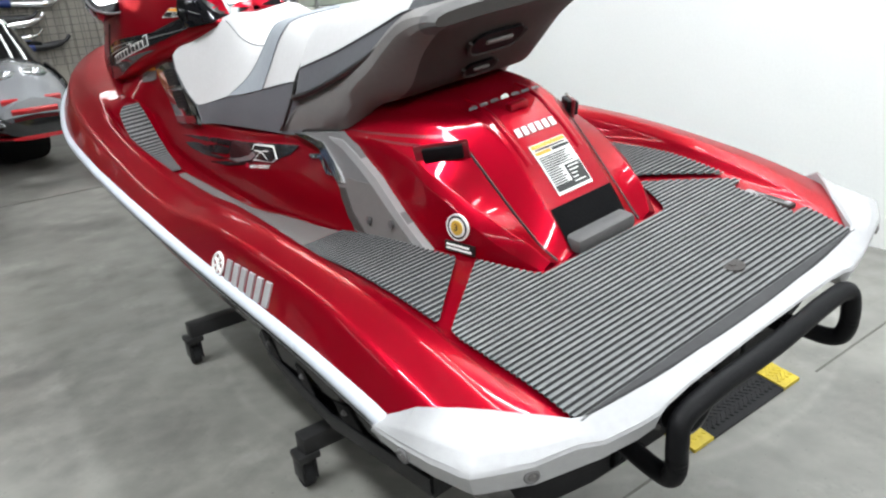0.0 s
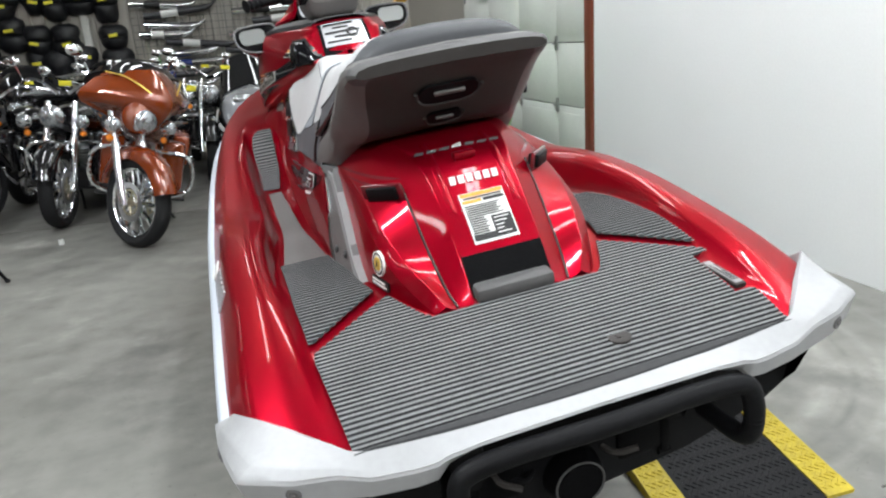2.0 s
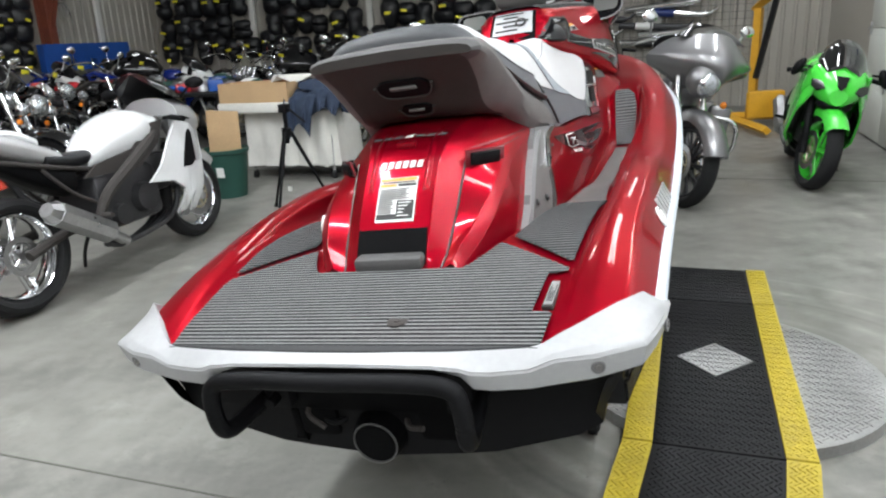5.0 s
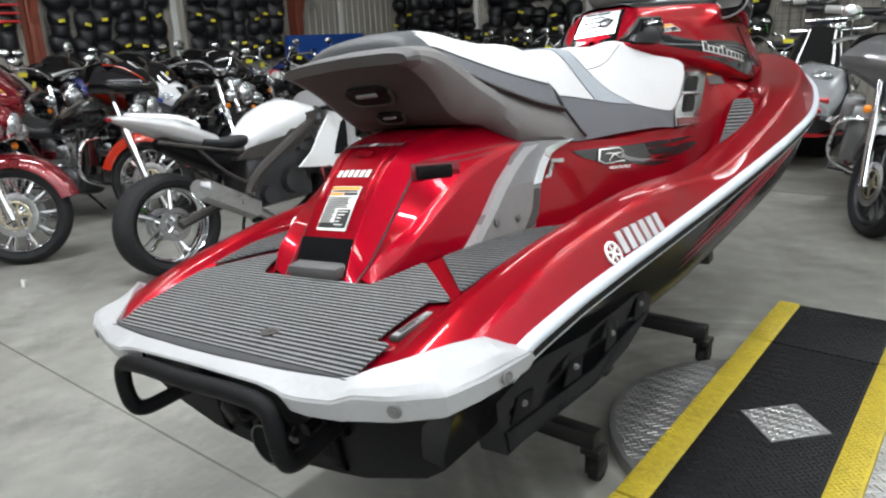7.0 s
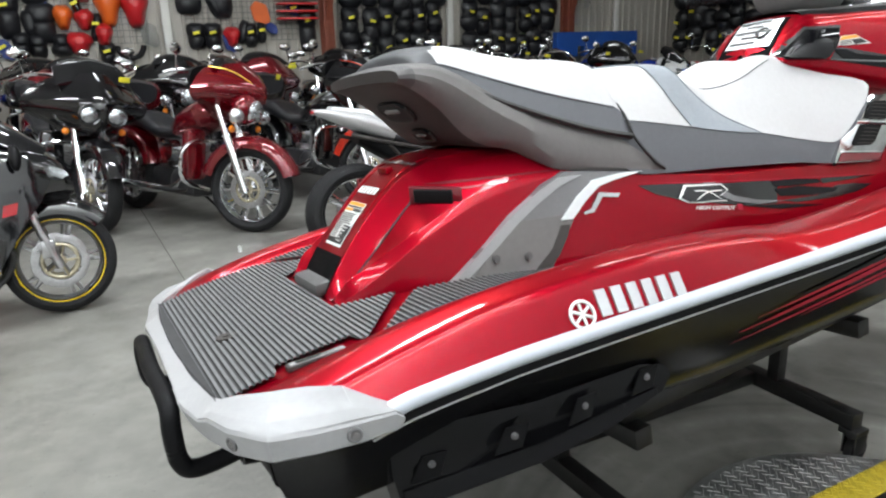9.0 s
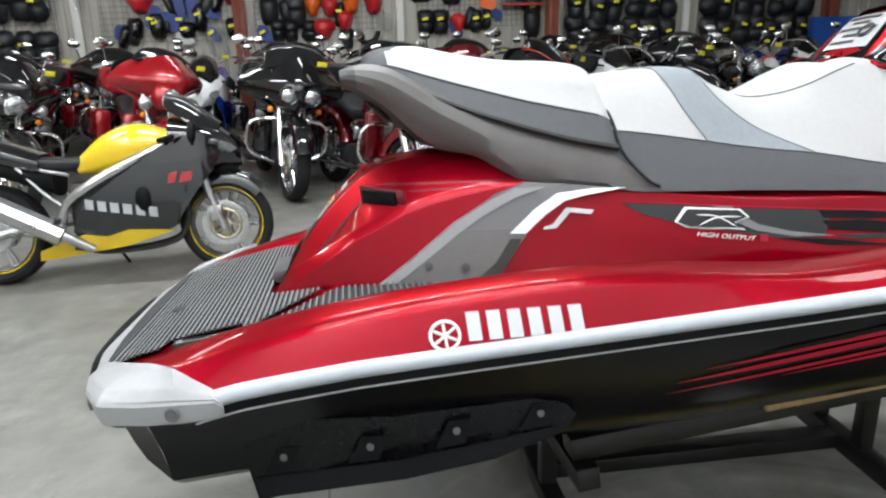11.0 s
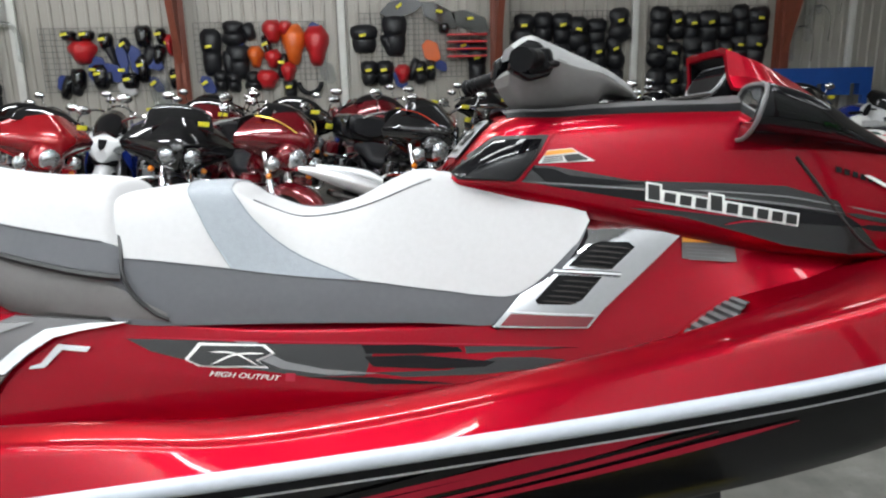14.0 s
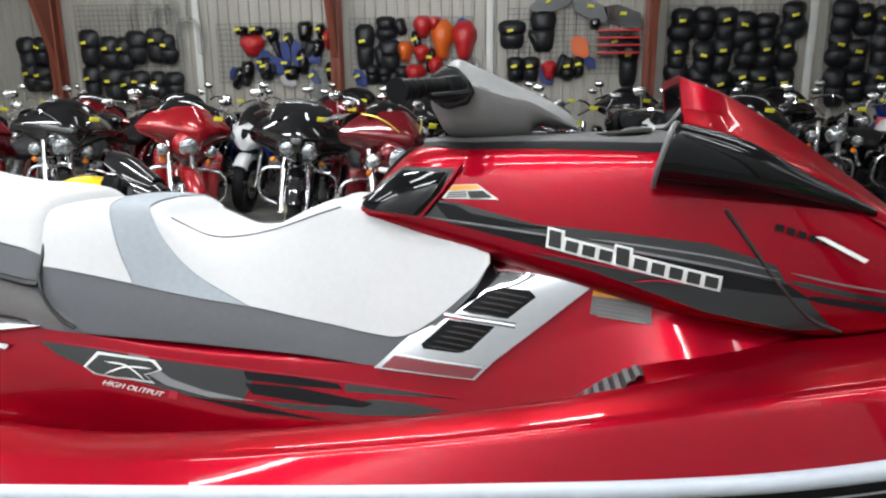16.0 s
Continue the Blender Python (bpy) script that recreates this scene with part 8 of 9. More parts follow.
def pillow(bm, w, h, d, width=PLAIN, n=20, k=9, crease=0.0):
    """A padded shape in x, z with its back at y = 0, bulging to +y."""
    rows = []
    for i in range(n + 1):
        v = -1 + 2 * i / n
        ww = w / 2 * width(v)
        bulge = d * (1 - crease * math.exp(-(v / 0.08) ** 2)) * (1 - abs(v) ** 4) ** 0.7 * (0.75 + 0.35 * width(v) * (1 if v < 0.1 else 0.9))
        rows.append([bm.verts.new((ww * u, bulge * (1 - abs(u) ** 2.6) + 0.002, v * h / 2)) for u in np.linspace(-1, 1, k)])
    for a, b in zip(rows, rows[1:]):
        for j in range(k - 1):
            bm.faces.new((a[j], b[j], b[j + 1], a[j + 1]))
    rim = [r[0] for r in rows] + rows[-1][1:-1] + [r[-1] for r in rows[::-1]] + rows[0][1:-1][::-1]
    back = [bm.verts.new((v.co.x, -0.006, v.co.z)) for v in rim]
    for j in range(len(back)):
        q = (j + 1) % len(back)
        bm.faces.new((rim[j], back[j], back[q], rim[q]))
    bm.faces.new(back)
    bmesh.ops.recalc_face_normals(bm, faces=bm.faces)


def hung(y, z, w, h, kind, material, label, category, tag=0, tilt=0.0, out=0.06):
    """One part on a hook of the west wall."""
    t = thing(kind, pose(XL + out, y, z, 0, tilt, -90), label, category, HUNG)
    bm = bmesh.new()
    if kind in ("spare_saddle", "seat_pad"):
        pillow(bm, w * 1.0, h * 0.98, 0.10, ARCH if int(abs(y) * 100 + z * 70) % 3 else SADDLE, crease=0.30)
    elif kind == "fuel_tank_cover":
        pillow(bm, w, h, 0.15, TANKW)
        cyl(bm, (0, 0.10, h * 0.16), (0, 0.162, h * 0.16), w * 0.13, 16)
    elif kind == "fender_part":
        pillow(bm, w, h, 0.09)
    elif kind == "side_cover":
        slab(bm, [(-w / 2, -h / 3), (-w / 4, -h / 2), (w / 3, -h / 3), (w / 2, h / 4), (w / 5, h / 2), (-w / 3, h / 3)], 0.05, Matrix(((1, 0, 0, 0), (0, 0, 1, 0), (0, 1, 0, 0), (0, 0, 0, 1))))
        bmesh.ops.recalc_face_normals(bm, faces=bm.faces)
        bmesh.ops.bevel(bm, geom=list(bm.edges), offset=0.012, segments=2, affect="EDGES")
    else:
        pillow(bm, w, h, 0.10)
    part("body", bm, material, t)
    bm = bmesh.new()
    tube(bm, [(0, -out + 0.02, h * 0.3), (0, -0.01, h * 0.3), (0, 0.01, h * 0.34)], 0.006, 6, 2)
    part("hook", bm, WIRE, t)
    if tag:
        bm = bmesh.new()
        s = tag
        box(bm, -0.045 * s, 0.045 * s, 0.118, 0.121, -0.020, 0.020, 0.002, pose(0.02, 0.0, h * 0.12, 0, 12 * s, 0))
        part("price_tag", bm, LABELY, t, "yellow price tag")
    return t


def grid_panel(y0, y1, z0, z1):
    bm = bmesh.new()
    n = int((y1 - y0) / 0.075)
    for i in range(n + 1):
        y = y0 + (y1 - y0) * i / n
        cyl(bm, (XL + 0.06, y, z0), (XL + 0.06, y, z1), 0.0042, 5)
    n = int((z1 - z0) / 0.075)
    for i in range(n + 1):
        z = z0 + (z1 - z0) * i / n
        cyl(bm, (XL + 0.054, y0, z), (XL + 0.054, y1, z), 0.0042, 5)
    tagged(part("wire_grid_panel", bm, WIRE), "wire grid display panel fixed to the ribbed wall", "grid panel", "wire grid panels", kind="stuff")


for y0, y1, z0, z1 in ((-2.75, -1.05, 1.25, 2.1), (-0.70, 1.10, 1.35, 2.15), (1.60, 3.3, 1.35, 2.25), (3.8, 5.5, 1.0, 2.25), (5.9, 7.8, 0.95, 2.3), (-5.0, -3.3, 0.9, 2.4)):
    grid_panel(y0, y1, z0, z1)

BLUEPL = mat("blue_plastic", (0.010, 0.030, 0.17), 0.4, vary=0.1)
BLUER = mat("bright_blue_enamel", (0.018, 0.085, 0.36), 0.35, vary=0.12)
REDPL = mat("red_plastic", (0.50, 0.015, 0.02), 0.35, 0.0, 0.4, vary=0.08)
ORGPL = mat("orange_plastic", (0.72, 0.13, 0.015), 0.35, 0.0, 0.4, vary=0.08)
CLEARPL = mat("clear_plastic", (0.90, 0.92, 0.92), 0.10, 0.0, 0.0, vary=0.0)
CLEARPL.node_tree.nodes["Principled BSDF"].inputs["Transmission Weight"].default_value = 0.92
CLEARPL.node_tree.nodes["Principled BSDF"].inputs["IOR"].default_value = 1.12
PALE = mat("pale_plastic", (0.5, 0.5, 0.5), 0.4, vary=0.1)

# small coloured bodywork, bay by bay: y, z, width, height
for y, z, w, h in ((-2.2, 1.78, 0.40, 0.32), (-1.02, 1.86, 0.16, 0.3)):
    hung(y, z, w, h, "fuel_tank_cover", REDPL, "bright red plastic fairing part hung on a wire grid", "fairing part", 1)
for y, z, w, h in ((-1.68, 1.72, 0.17, 0.34), (-1.83, 1.5, 0.30, 0.28), (-1.50, 1.66, 0.2, 0.42), (-0.98 - 0.28, 1.62, 0.24, 0.22)):
    hung(y, z, w, h, "side_cover", BLUEPL, "blue plastic side cover hung on a wire grid", "side cover", 0)
for y, z, w, h, g in ((-2.36, 2.0, 0.22, 0.14, 1), (-2.12, 2.0, 0.22, 0.14, 1), (-2.0, 1.45, 0.26, 0.36, 1), (-1.42, 1.55, 0.2, 0.4, 1), (-1.62, 1.38, 0.26, 0.24, 1), (-1.38, 1.98, 0.24, 0.3, 0), (-1.14, 1.98, 0.15, 0.22, 1),
                      (-1.0 + 0.02, 1.4, 0.24, 0.3, 1), (-2.3, 1.42, 0.22, 0.3, 0), (-1.88, 1.92, 0.2, 0.24, 1)):
    hung(y, z, w, h, "fender_part", GLOSSK, "black plastic fender part hung on a wire grid", "fender part", g)
hung(-1.66, 1.28, 0.26, 0.2, "side_cover", PALE, "pale plastic cover hung on a wire grid", "side cover")
hung(-1.22, 1.22, 0.32, 0.5, "side_cover", CLEARPL, "translucent plastic sheet hung on a wire grid", "plastic sheet")
for y, z, w, h in ((0.38, 2.02, 0.3, 0.32), (0.98, 1.82, 0.36, 0.56), (0.36, 1.65, 0.24, 0.26), (0.26, 1.36, 0.34, 0.28), (0.56, 1.46, 0.24, 0.30), (0.56, 2.06, 0.2, 0.22)):
    hung(y, z, w, h, "fuel_tank_cover", REDPL, "red plastic tank cover hung on a wire grid", "tank cover", 0)
for y, z, w, h in ((0.66, 1.84, 0.34, 0.56), (0.12, 1.68, 0.24, 0.30)):
    hung(y, z, w, h, "fuel_tank_cover", ORGPL, "orange plastic tank cover hung on a wire grid", "tank cover", 1)
for y, z, w, h, g in ((-0.48, 1.75, 0.30, 0.66, 1), (-0.16, 2.0, 0.34, 0.36, 0), (-0.12, 1.62, 0.34, 0.5, 0), (-0.38, 1.36, 0.22, 0.3, 0), (-0.2, 1.34, 0.22, 0.3, 0), (0.06, 1.34, 0.26, 0.3, 0), (0.58, 1.22, 0.2, 0.3, 1)):
    hung(y, z, w, h, "spare_saddle", LEATHER, "black motorcycle seat hung on a wire grid", "motorcycle seat", g)
bm = bmesh.new()
torus(bm, (XL + 0.1, 0.86, 1.32), (1, 0, 0), 0.16, 0.035, 20, 8, 1.0, (0.5, 1.0))
tagged(part("inner_tube", bm, RUBBER), "black rubber tube loop hung on the wall", "rubber tube", HUNG)
hung(1.12, 1.45, 0.24, 0.34, "side_cover", CLEARPL, "clear plastic headlamp cover hung on a wire grid", "lamp cover")
for y, z, w, h, g in ((1.66, 1.9, 0.40, 0.40, 1), (2.1, 1.95, 0.36, 0.60, 0), (1.72, 1.42, 0.26, 0.36, 1), (1.94, 1.42, 0.26, 0.36, 1), (2.46, 1.42, 0.22, 0.34, 1), (2.62, 1.45, 0.14, 0.3, 1), (3.3, 1.52, 0.3, 0.72, 1)):
    hung(y, z, w, h, "spare_saddle", LEATHER, "black motorcycle seat hung on a wire grid", "motorcycle seat", g)
hung(2.2, 1.40, 0.24, 0.28, "fuel_tank_cover", REDPL, "red plastic cover hung on a wire grid", "plastic cover")
hung(2.62, 1.72, 0.28, 0.32, "side_cover", ORGPL, "orange plastic cover hung on a wire grid", "plastic cover")
for i in range(4):
    bm = bmesh.new()
    box(bm, XL + 0.06, XL + 0.26, 2.85, 3.42, 1.62 + 0.1 * i, 1.65 + 0.1 * i, 0.006)
    tagged(part("wall_shelf", bm, REDPL), "small red shelf fixed to the wall", "shelf", "red wall shelves")
for y, z, tl in ((2.2, 2.32, 25), (2.75, 2.22, -20), (3.2, 2.12, -12)):
    hung(y, z, 0.62, 0.28, "side_cover", GLOSSK, "gloss black fairing panel hung high on the wall", "fairing part", 1, tl)

# more small bodywork between the large pieces
rng = random.Random(23)
for y0, y1, n in ((-2.6, -1.1, 14), (-0.6, 1.05, 8), (1.7, 3.2, 7)):
    for i in range(n):
        m_, nm, lb = rng.choice(((GLOSSK, "fender_part", "small black plastic fender part hung on a wire grid"), (BLUEPL, "side_cover", "small blue plastic cover hung on a wire grid"), (LEATHER, "fender_part", "small dark vinyl pad hung on a wire grid")))
        hung(y0 + (i + rng.random()) * (y1 - y0) / n, rng.uniform(1.3, 2.05), rng.uniform(0.12, 0.22), rng.uniform(0.16, 0.36), nm, m_, lb, "bike part", rng.choice((0, 0, 0, 1)), rng.uniform(-25, 25), 0.04)

# walls of black seats, in jittered rows
rng = random.Random(11)
for y0, y1, zs in ((3.85, 5.55, (1.98, 1.58, 1.2)), (5.95, 7.75, (2.02, 1.62, 1.2)), (-4.9, -3.35, (1.75, 1.22)), (-6.0, -5.5, (1.7, 1.3))):
    for r, z in enumerate(zs):
        n = max(2, int((y1 - y0) / 0.25))
        for i in range(n):
            y = y0 + (i + 0.5) * (y1 - y0) / n + rng.uniform(-0.04, 0.04)
            hung(y, z + rng.uniform(-0.06, 0.06), rng.uniform(0.29, 0.38), rng.uniform(0.40, 0.56), "spare_saddle", LEATHER,
                 "black motorcycle seat hung on a wire grid", "motorcycle seat", rng.choice((0, 1, 1, -1)), rng.uniform(-8, 8), 0.07 + 0.05 * rng.random())
# clear windscreens
def clear_screen(y, z, s=1.0):
    t = thing("windscreen", pose(XL + 0.12, y, z, 0, 0, -90) @ Matrix.Scale(s, 4), "clear plastic motorcycle windscreen hung on the wall", "windscreen", HUNG)
    shell("screen", [(0.0, [(0, 0.30), (0.14, 0.27), (0.22, 0.1), (0.20, -0.25), (0.19, -0.25), (0.20, 0.08), (0.13, 0.25), (0, 0.28)]), (0.06, [(0, 0.28), (0.12, 0.25), (0.17, 0.1), (0.15, -0.22), (0.14, -0.22), (0.15, 0.08), (0.11, 0.23), (0, 0.26)])], CLEARPL, t, n=2, cut=1)


for y, z in ((-3.5, 2.1), (-3.85, 2.2), (-3.3, 2.35), (-3.1 - 0.05, 1.9), (8.25, 2.2), (8.6, 2.0), (8.35, 1.7), (8.75, 2.4)):
    clear_screen(y, z)

# blue notched board along the wall
bm = bmesh.new()
slab(bm, [(7.55, 0.95), (8.0, 0.95), (8.0, 1.12), (8.15, 1.12), (8.15, 0.95), (8.45, 0.95), (8.45, 1.12), (8.6, 1.12), (8.6, 0.95), (9.0, 0.95), (9.0, 1.12), (9.15, 1.12), (9.15, 0.95), (9.35, 0.95), (9.35, 1.36), (7.55, 1.36)], 0.12,
     Matrix.Translation((XL + 0.35, 0, 0)) @ Matrix(((0, 0, 1, 0), (1, 0, 0, 0), (0, 1, 0, 0), (0, 0, 0, 1))))
bmesh.ops.recalc_face_normals(bm, faces=bm.faces)
rk = thing("parts_rack", pose(0, 0, 0), "blue painted steel parts rack standing at the wall", "rack")
part("rail", bm, BLUER, rk, "blue notched rail")
for y in (7.62, 9.28):
    bm = bmesh.new()
    box(bm, XL + 0.35, XL + 0.45, y - 0.04, y + 0.04, 0, 1.35, 0.006)
    part("upright", bm, BLUER, rk, "blue upright")

# end wall: bags and seats, exhausts on a grid
rng = random.Random(3)
HN = "parts hung on the end wall"


def hung_n(x, z, w, h, material, label, category, tag=1):
    t = thing("saddlebag" if category == "saddlebag" else "spare_saddle", pose(x, YN - 0.08, z, 0, 0, 180), label, category, HN)
    bm = bmesh.new()
    pillow(bm, w, h, 0.14, rng.choice((PLAIN, ARCH, SADDLE, TANKW)), crease=rng.choice((0.0, 0.3, 0.5)))
    part("body", bm, material, t)
    bm = bmesh.new()
    tube(bm, [(0, -0.06, h * 0.3), (0, -0.01, h * 0.3), (0, 0.01, h * 0.34)], 0.006, 6, 2)
    part("hook", bm, WIRE, t)
    if tag:
        bm = bmesh.new()
        box(bm, -0.06, 0.06, 0.158, 0.161, -0.022, 0.022, 0.002, pose(rng.uniform(-0.04, 0.04), 0, rng.uniform(-0.05, 0.08), 0, rng.uniform(-14, 14), 0))
        part("price_tag", bm, LABELY, t, "yellow price tag")


for z, n, x0, x1 in ((1.15, 20, -8.9, -1.8), (1.55, 22, -8.9, -1.8), (2.0, 22, -8.9, -1.8), (2.45, 19, -8.8, -2.0)):
    for i in range(n):
        x = x0 + (i + 0.5) * (x1 - x0) / n + rng.uniform(-0.05, 0.05)
        if abs(((x + 6.9) % 2.3)) < 0.12:
            continue
        hung_n(x, z + rng.uniform(-0.08, 0.08), rng.uniform(0.32, 0.46), rng.uniform(0.32, 0.56), LEATHER, "black leather saddlebag hung on the end wall", "saddlebag", rng.choice((0, 1, 1)))
bm = bmesh.new()
for i in range(34):
    cyl(bm, (-1.7 + 0.1 * i, YN - 0.07, 0.55), (-1.7 + 0.1 * i, YN - 0.07, 2.7), 0.004, 5)
for i in range(22):
    cyl(bm, (-1.7, YN - 0.076, 0.55 + 0.1 * i), (1.6, YN - 0.076, 0.55 + 0.1 * i), 0.004, 5)
tagged(part("wire_grid_panel", bm, WIRE), "large wire grid panel holding exhausts on the end wall", "grid panel", "wire grid panels", kind="stuff")
for i in range(26):
    z = 0.8 + 0.14 * (i // 2) + rng.uniform(-0.02, 0.02)
    x = (-1.1 if i % 2 else 0.15) + rng.uniform(-0.3, 0.3)
    L = rng.uniform(0.5, 0.95)
    e = thing("exhaust_silencer", pose(x, YN - 0.17, z, 0, rng.uniform(-6, 6), 0), "chrome exhaust silencer hung on a wire grid", "exhaust", "exhausts on the end wall")
    bm = bmesh.new()
    tube(bm, [(-L / 2, 0, 0), (0, 0, 0.0), (L / 2, 0, 0.0), (L / 2 + 0.16, 0, 0.03), (L / 2 + 0.24, 0, 0.10)], lambda t: 0.05 if t < 0.58 else 0.05 - 0.027 * min(1, (t - 0.58) * 6), 12, 4)
    part("pipe", bm, CHROME if i % 3 else GUN, e)
    if i % 3 != 1:
        bm = bmesh.new()
        cyl(bm, (-L * 0.2, 0, 0), (L * 0.1, 0, 0), 0.0525, 14)
        part("band", bm, rng.choice((LABELW, BLUEPL, LABELK)), e, "wrapped label band")
    bm = bmesh.new()
    tube(bm, [(0, 0.1, 0.06), (0, 0.02, 0.065), (0, 0, 0.054)], 0.006, 6, 2)
    part("hook", bm, WIRE, e)

# snowmobile by the exhausts
sm = thing("snowmobile", pose(-0.30, 6.45, 0, 0, 0, 184) @ Matrix.Scale(0.97, 4), "red, white and black snowmobile with a clear windshield", "snowmobile")
SNW = paint("snow_silver", (0.32, 0.33, 0.35), 0.3)
shell("hood", [(-0.25, [(0, 0.86), (0.22, 0.82), (0.30, 0.70), (0.30, 0.45), (0, 0.42)]), (0.05, [(0, 0.92), (0.26, 0.86), (0.38, 0.70), (0.36, 0.42), (0, 0.38)]), (0.40, [(0, 0.84), (0.24, 0.78), (0.36, 0.62), (0.32, 0.40), (0, 0.36)]), (0.66, [(0, 0.64), (0.16, 0.60), (0.24, 0.52), (0.2, 0.40), (0, 0.37)])], SNW, sm, "silver hood")
shell("nose", [(0.50, [(0, 0.56), (0.30, 0.55), (0.40, 0.48), (0.36, 0.36), (0, 0.32)]), (0.74, [(0, 0.48), (0.22, 0.47), (0.28, 0.43), (0.22, 0.36), (0, 0.34)])], GLOSSK, sm, "gloss black nose cone")
shell("nose_lip", [(0.46, [(0, 0.345), (0.33, 0.345), (0.365, 0.335), (0.33, 0.305), (0, 0.30)]), (0.755, [(0, 0.355), (0.20, 0.355), (0.235, 0.345), (0.20, 0.325), (0, 0.32)])], BRIGHTR, sm, "red nose lip")
for z, hw in ((0.545, 0.17), (0.625, 0.22)):
    bm = bmesh.new()
    box(bm, -hw, hw, 0.0, 0.03, -0.022, 0.022, 0.008, pose(0, 0.90 - z * 0.46, z, -35, 0, 0))
    part("intake_bar", bm, REDPL, sm, "red intake bar")
for s in (-1, 1):
    bm = bmesh.new()
    ball(bm, (s * 0.11, 0.40, 0.80), (0.10, 0.06, 0.05), 14)
    part("headlamp", bm, CLEAR, sm, "clear headlamp")
    bm = bmesh.new()
    box(bm, s * 0.46 - 0.07, s * 0.46 + 0.07, -0.25, 0.62, 0.015, 0.04, 0.01)
    tube(bm, [(s * 0.46, 0.60, 0.03), (s * 0.46, 0.78, 0.10), (s * 0.46, 0.86, 0.22)], 0.02, 8, 3)
    part("ski", bm, BLACK, sm, "black ski")
    bm = bmesh.new()
    cyl(bm, (s * 0.46, 0.15, 0.04), (s * 0.28, 0.15, 0.50), 0.035, 12)
    part("shock", bm, REDPL, sm, "red shock absorber")
    shell_side = lin([(-0.3, 0.33), (0.05, 0.385), (0.40, 0.365), (0.68, 0.24)])
    side_patch("cheek_panel", [(0.66, 0.38), (0.64, 0.50), (0.42, 0.70), (0.30, 0.80), (0.10, 0.86), (-0.25, 0.80), (-0.2, 0.62), (0.2, 0.60), (0.45, 0.50), (0.56, 0.38)], lambda y, z: shell_side(y) - 0.42 * max(0.0, z - 0.62), GLOSSK, sm, s, 0.004, 0.008, "gloss black cheek panel", 3)
    side_patch("white_stripe", [(0.52, 0.50), (0.56, 0.52), (0.30, 0.72), (0.26, 0.69)], lambda y, z: shell_side(y) - 0.42 * max(0.0, z - 0.62), LABELW, sm, s, 0.014, 0.002, "white side stripe", 2)
    side_patch("side_panel", [(-0.3, 0.42), (0.5, 0.40), (0.36, 0.58), (0.0, 0.74), (-0.28, 0.70)], lambda y, z: 0.375 - 0.1 * abs(y), GLOSSK, sm, s, 0, 0.01, "black side panel", 2)
shell("windshield", [(-0.28, [(0, 1.22), (0.16, 1.18), (0.24, 1.05), (0.235, 1.045), (0, 1.21)]), (0.12, [(0, 0.93), (0.22, 0.88), (0.30, 0.80), (0.295, 0.795), (0, 0.92)])], SMOKE, sm, "dark windshield")
shell("seat", [(-1.5, [(0, 0.74), (0.16, 0.73), (0.19, 0.68), (0.19, 0.45), (0, 0.45)]), (-0.35, [(0, 0.74), (0.16, 0.73), (0.19, 0.68), (0.19, 0.45), (0, 0.45)])], LEATHER, sm, "black seat")
shell("track_tunnel", [(-1.7, [(0, 0.45), (0.2, 0.45), (0.22, 0.42), (0.22, 0.01), (0, 0.01)]), (-0.2, [(0, 0.45), (0.2, 0.45), (0.22, 0.42), (0.22, 0.01), (0, 0.01)])], RUBBER, sm, "black track")
bm = bmesh.new()
tube(bm, [(-0.38, -0.32, 1.0), (-0.2, -0.28, 1.02), (0, -0.27, 1.0), (0.2, -0.28, 1.02), (0.38, -0.32, 1.0)], 0.016, 8, 4)
part("handlebar", bm, BLACK, sm, "black handlebar")

# cloth-covered rolling table with a cardboard box and a jacket
CLOTH = mat("off_white_cloth", (0.66, 0.65, 0.61), 0.9, vary=0.08, scale=8, bump=0.3, bscale=40)
CARD = mat("cardboard", (0.46, 0.31, 0.17), 0.85, vary=0.12, scale=6)
DENIM = mat("dark_blue_fabric", (0.022, 0.035, 0.065), 0.95, vary=0.3, scale=18, bump=0.4, bscale=60)
tb = thing("rolling_table", pose(-2.87, 4.95, 0, 0, 0, 4), "rolling table covered with an off-white hanging cloth", "table")
v, f = [], []
n, tops = 64, []
for lvl, z in enumerate((0.62, 0.60, 0.35, 0.12)):
    for i in range(n):
        a = i / n * 4
        k, t = int(a), a - int(a)
        c = [(-0.44, -0.30), (0.44, -0.30), (0.44, 0.30), (-0.44, 0.30)]
        x, y = (c[k][0] * (1 - t) + c[(k + 1) % 4][0] * t, c[k][1] * (1 - t) + c[(k + 1) % 4][1] * t)
        wv = 0.018 * lvl * math.sin(i * 1.9) * (0.5 if lvl < 2 else 1)
        g = 1 + wv / 0.4
        v.append((x * g, y * g, z))
for l in range(3):
    for i in range(n):
        f.append((l * n + i, (l + 1) * n + i, (l + 1) * n + (i + 1) % n, l * n + (i + 1) % n))
f.append(tuple(range(n)))
mesh_ob("cloth", v, f, CLOTH, tb, "off-white hanging cloth", smooth=60)
for x in (-0.4, 0.4):
    for y in (-0.27, 0.27):
        bm = bmesh.new()
        cyl(bm, (x, y, 0.07), (x, y, 0.58), 0.013, 10)
        lg = part("leg", bm, CHROME, tb, "chrome leg")
        bm = bmesh.new()
        cyl(bm, (x - 0.012, y, 0.035), (x + 0.012, y, 0.035), 0.035, 16)
        box(bm, x - 0.016, x + 0.016, y - 0.01, y + 0.01, 0.03, 0.08, 0.003)
        part("caster", bm, RUBBER, lg, "small caster")


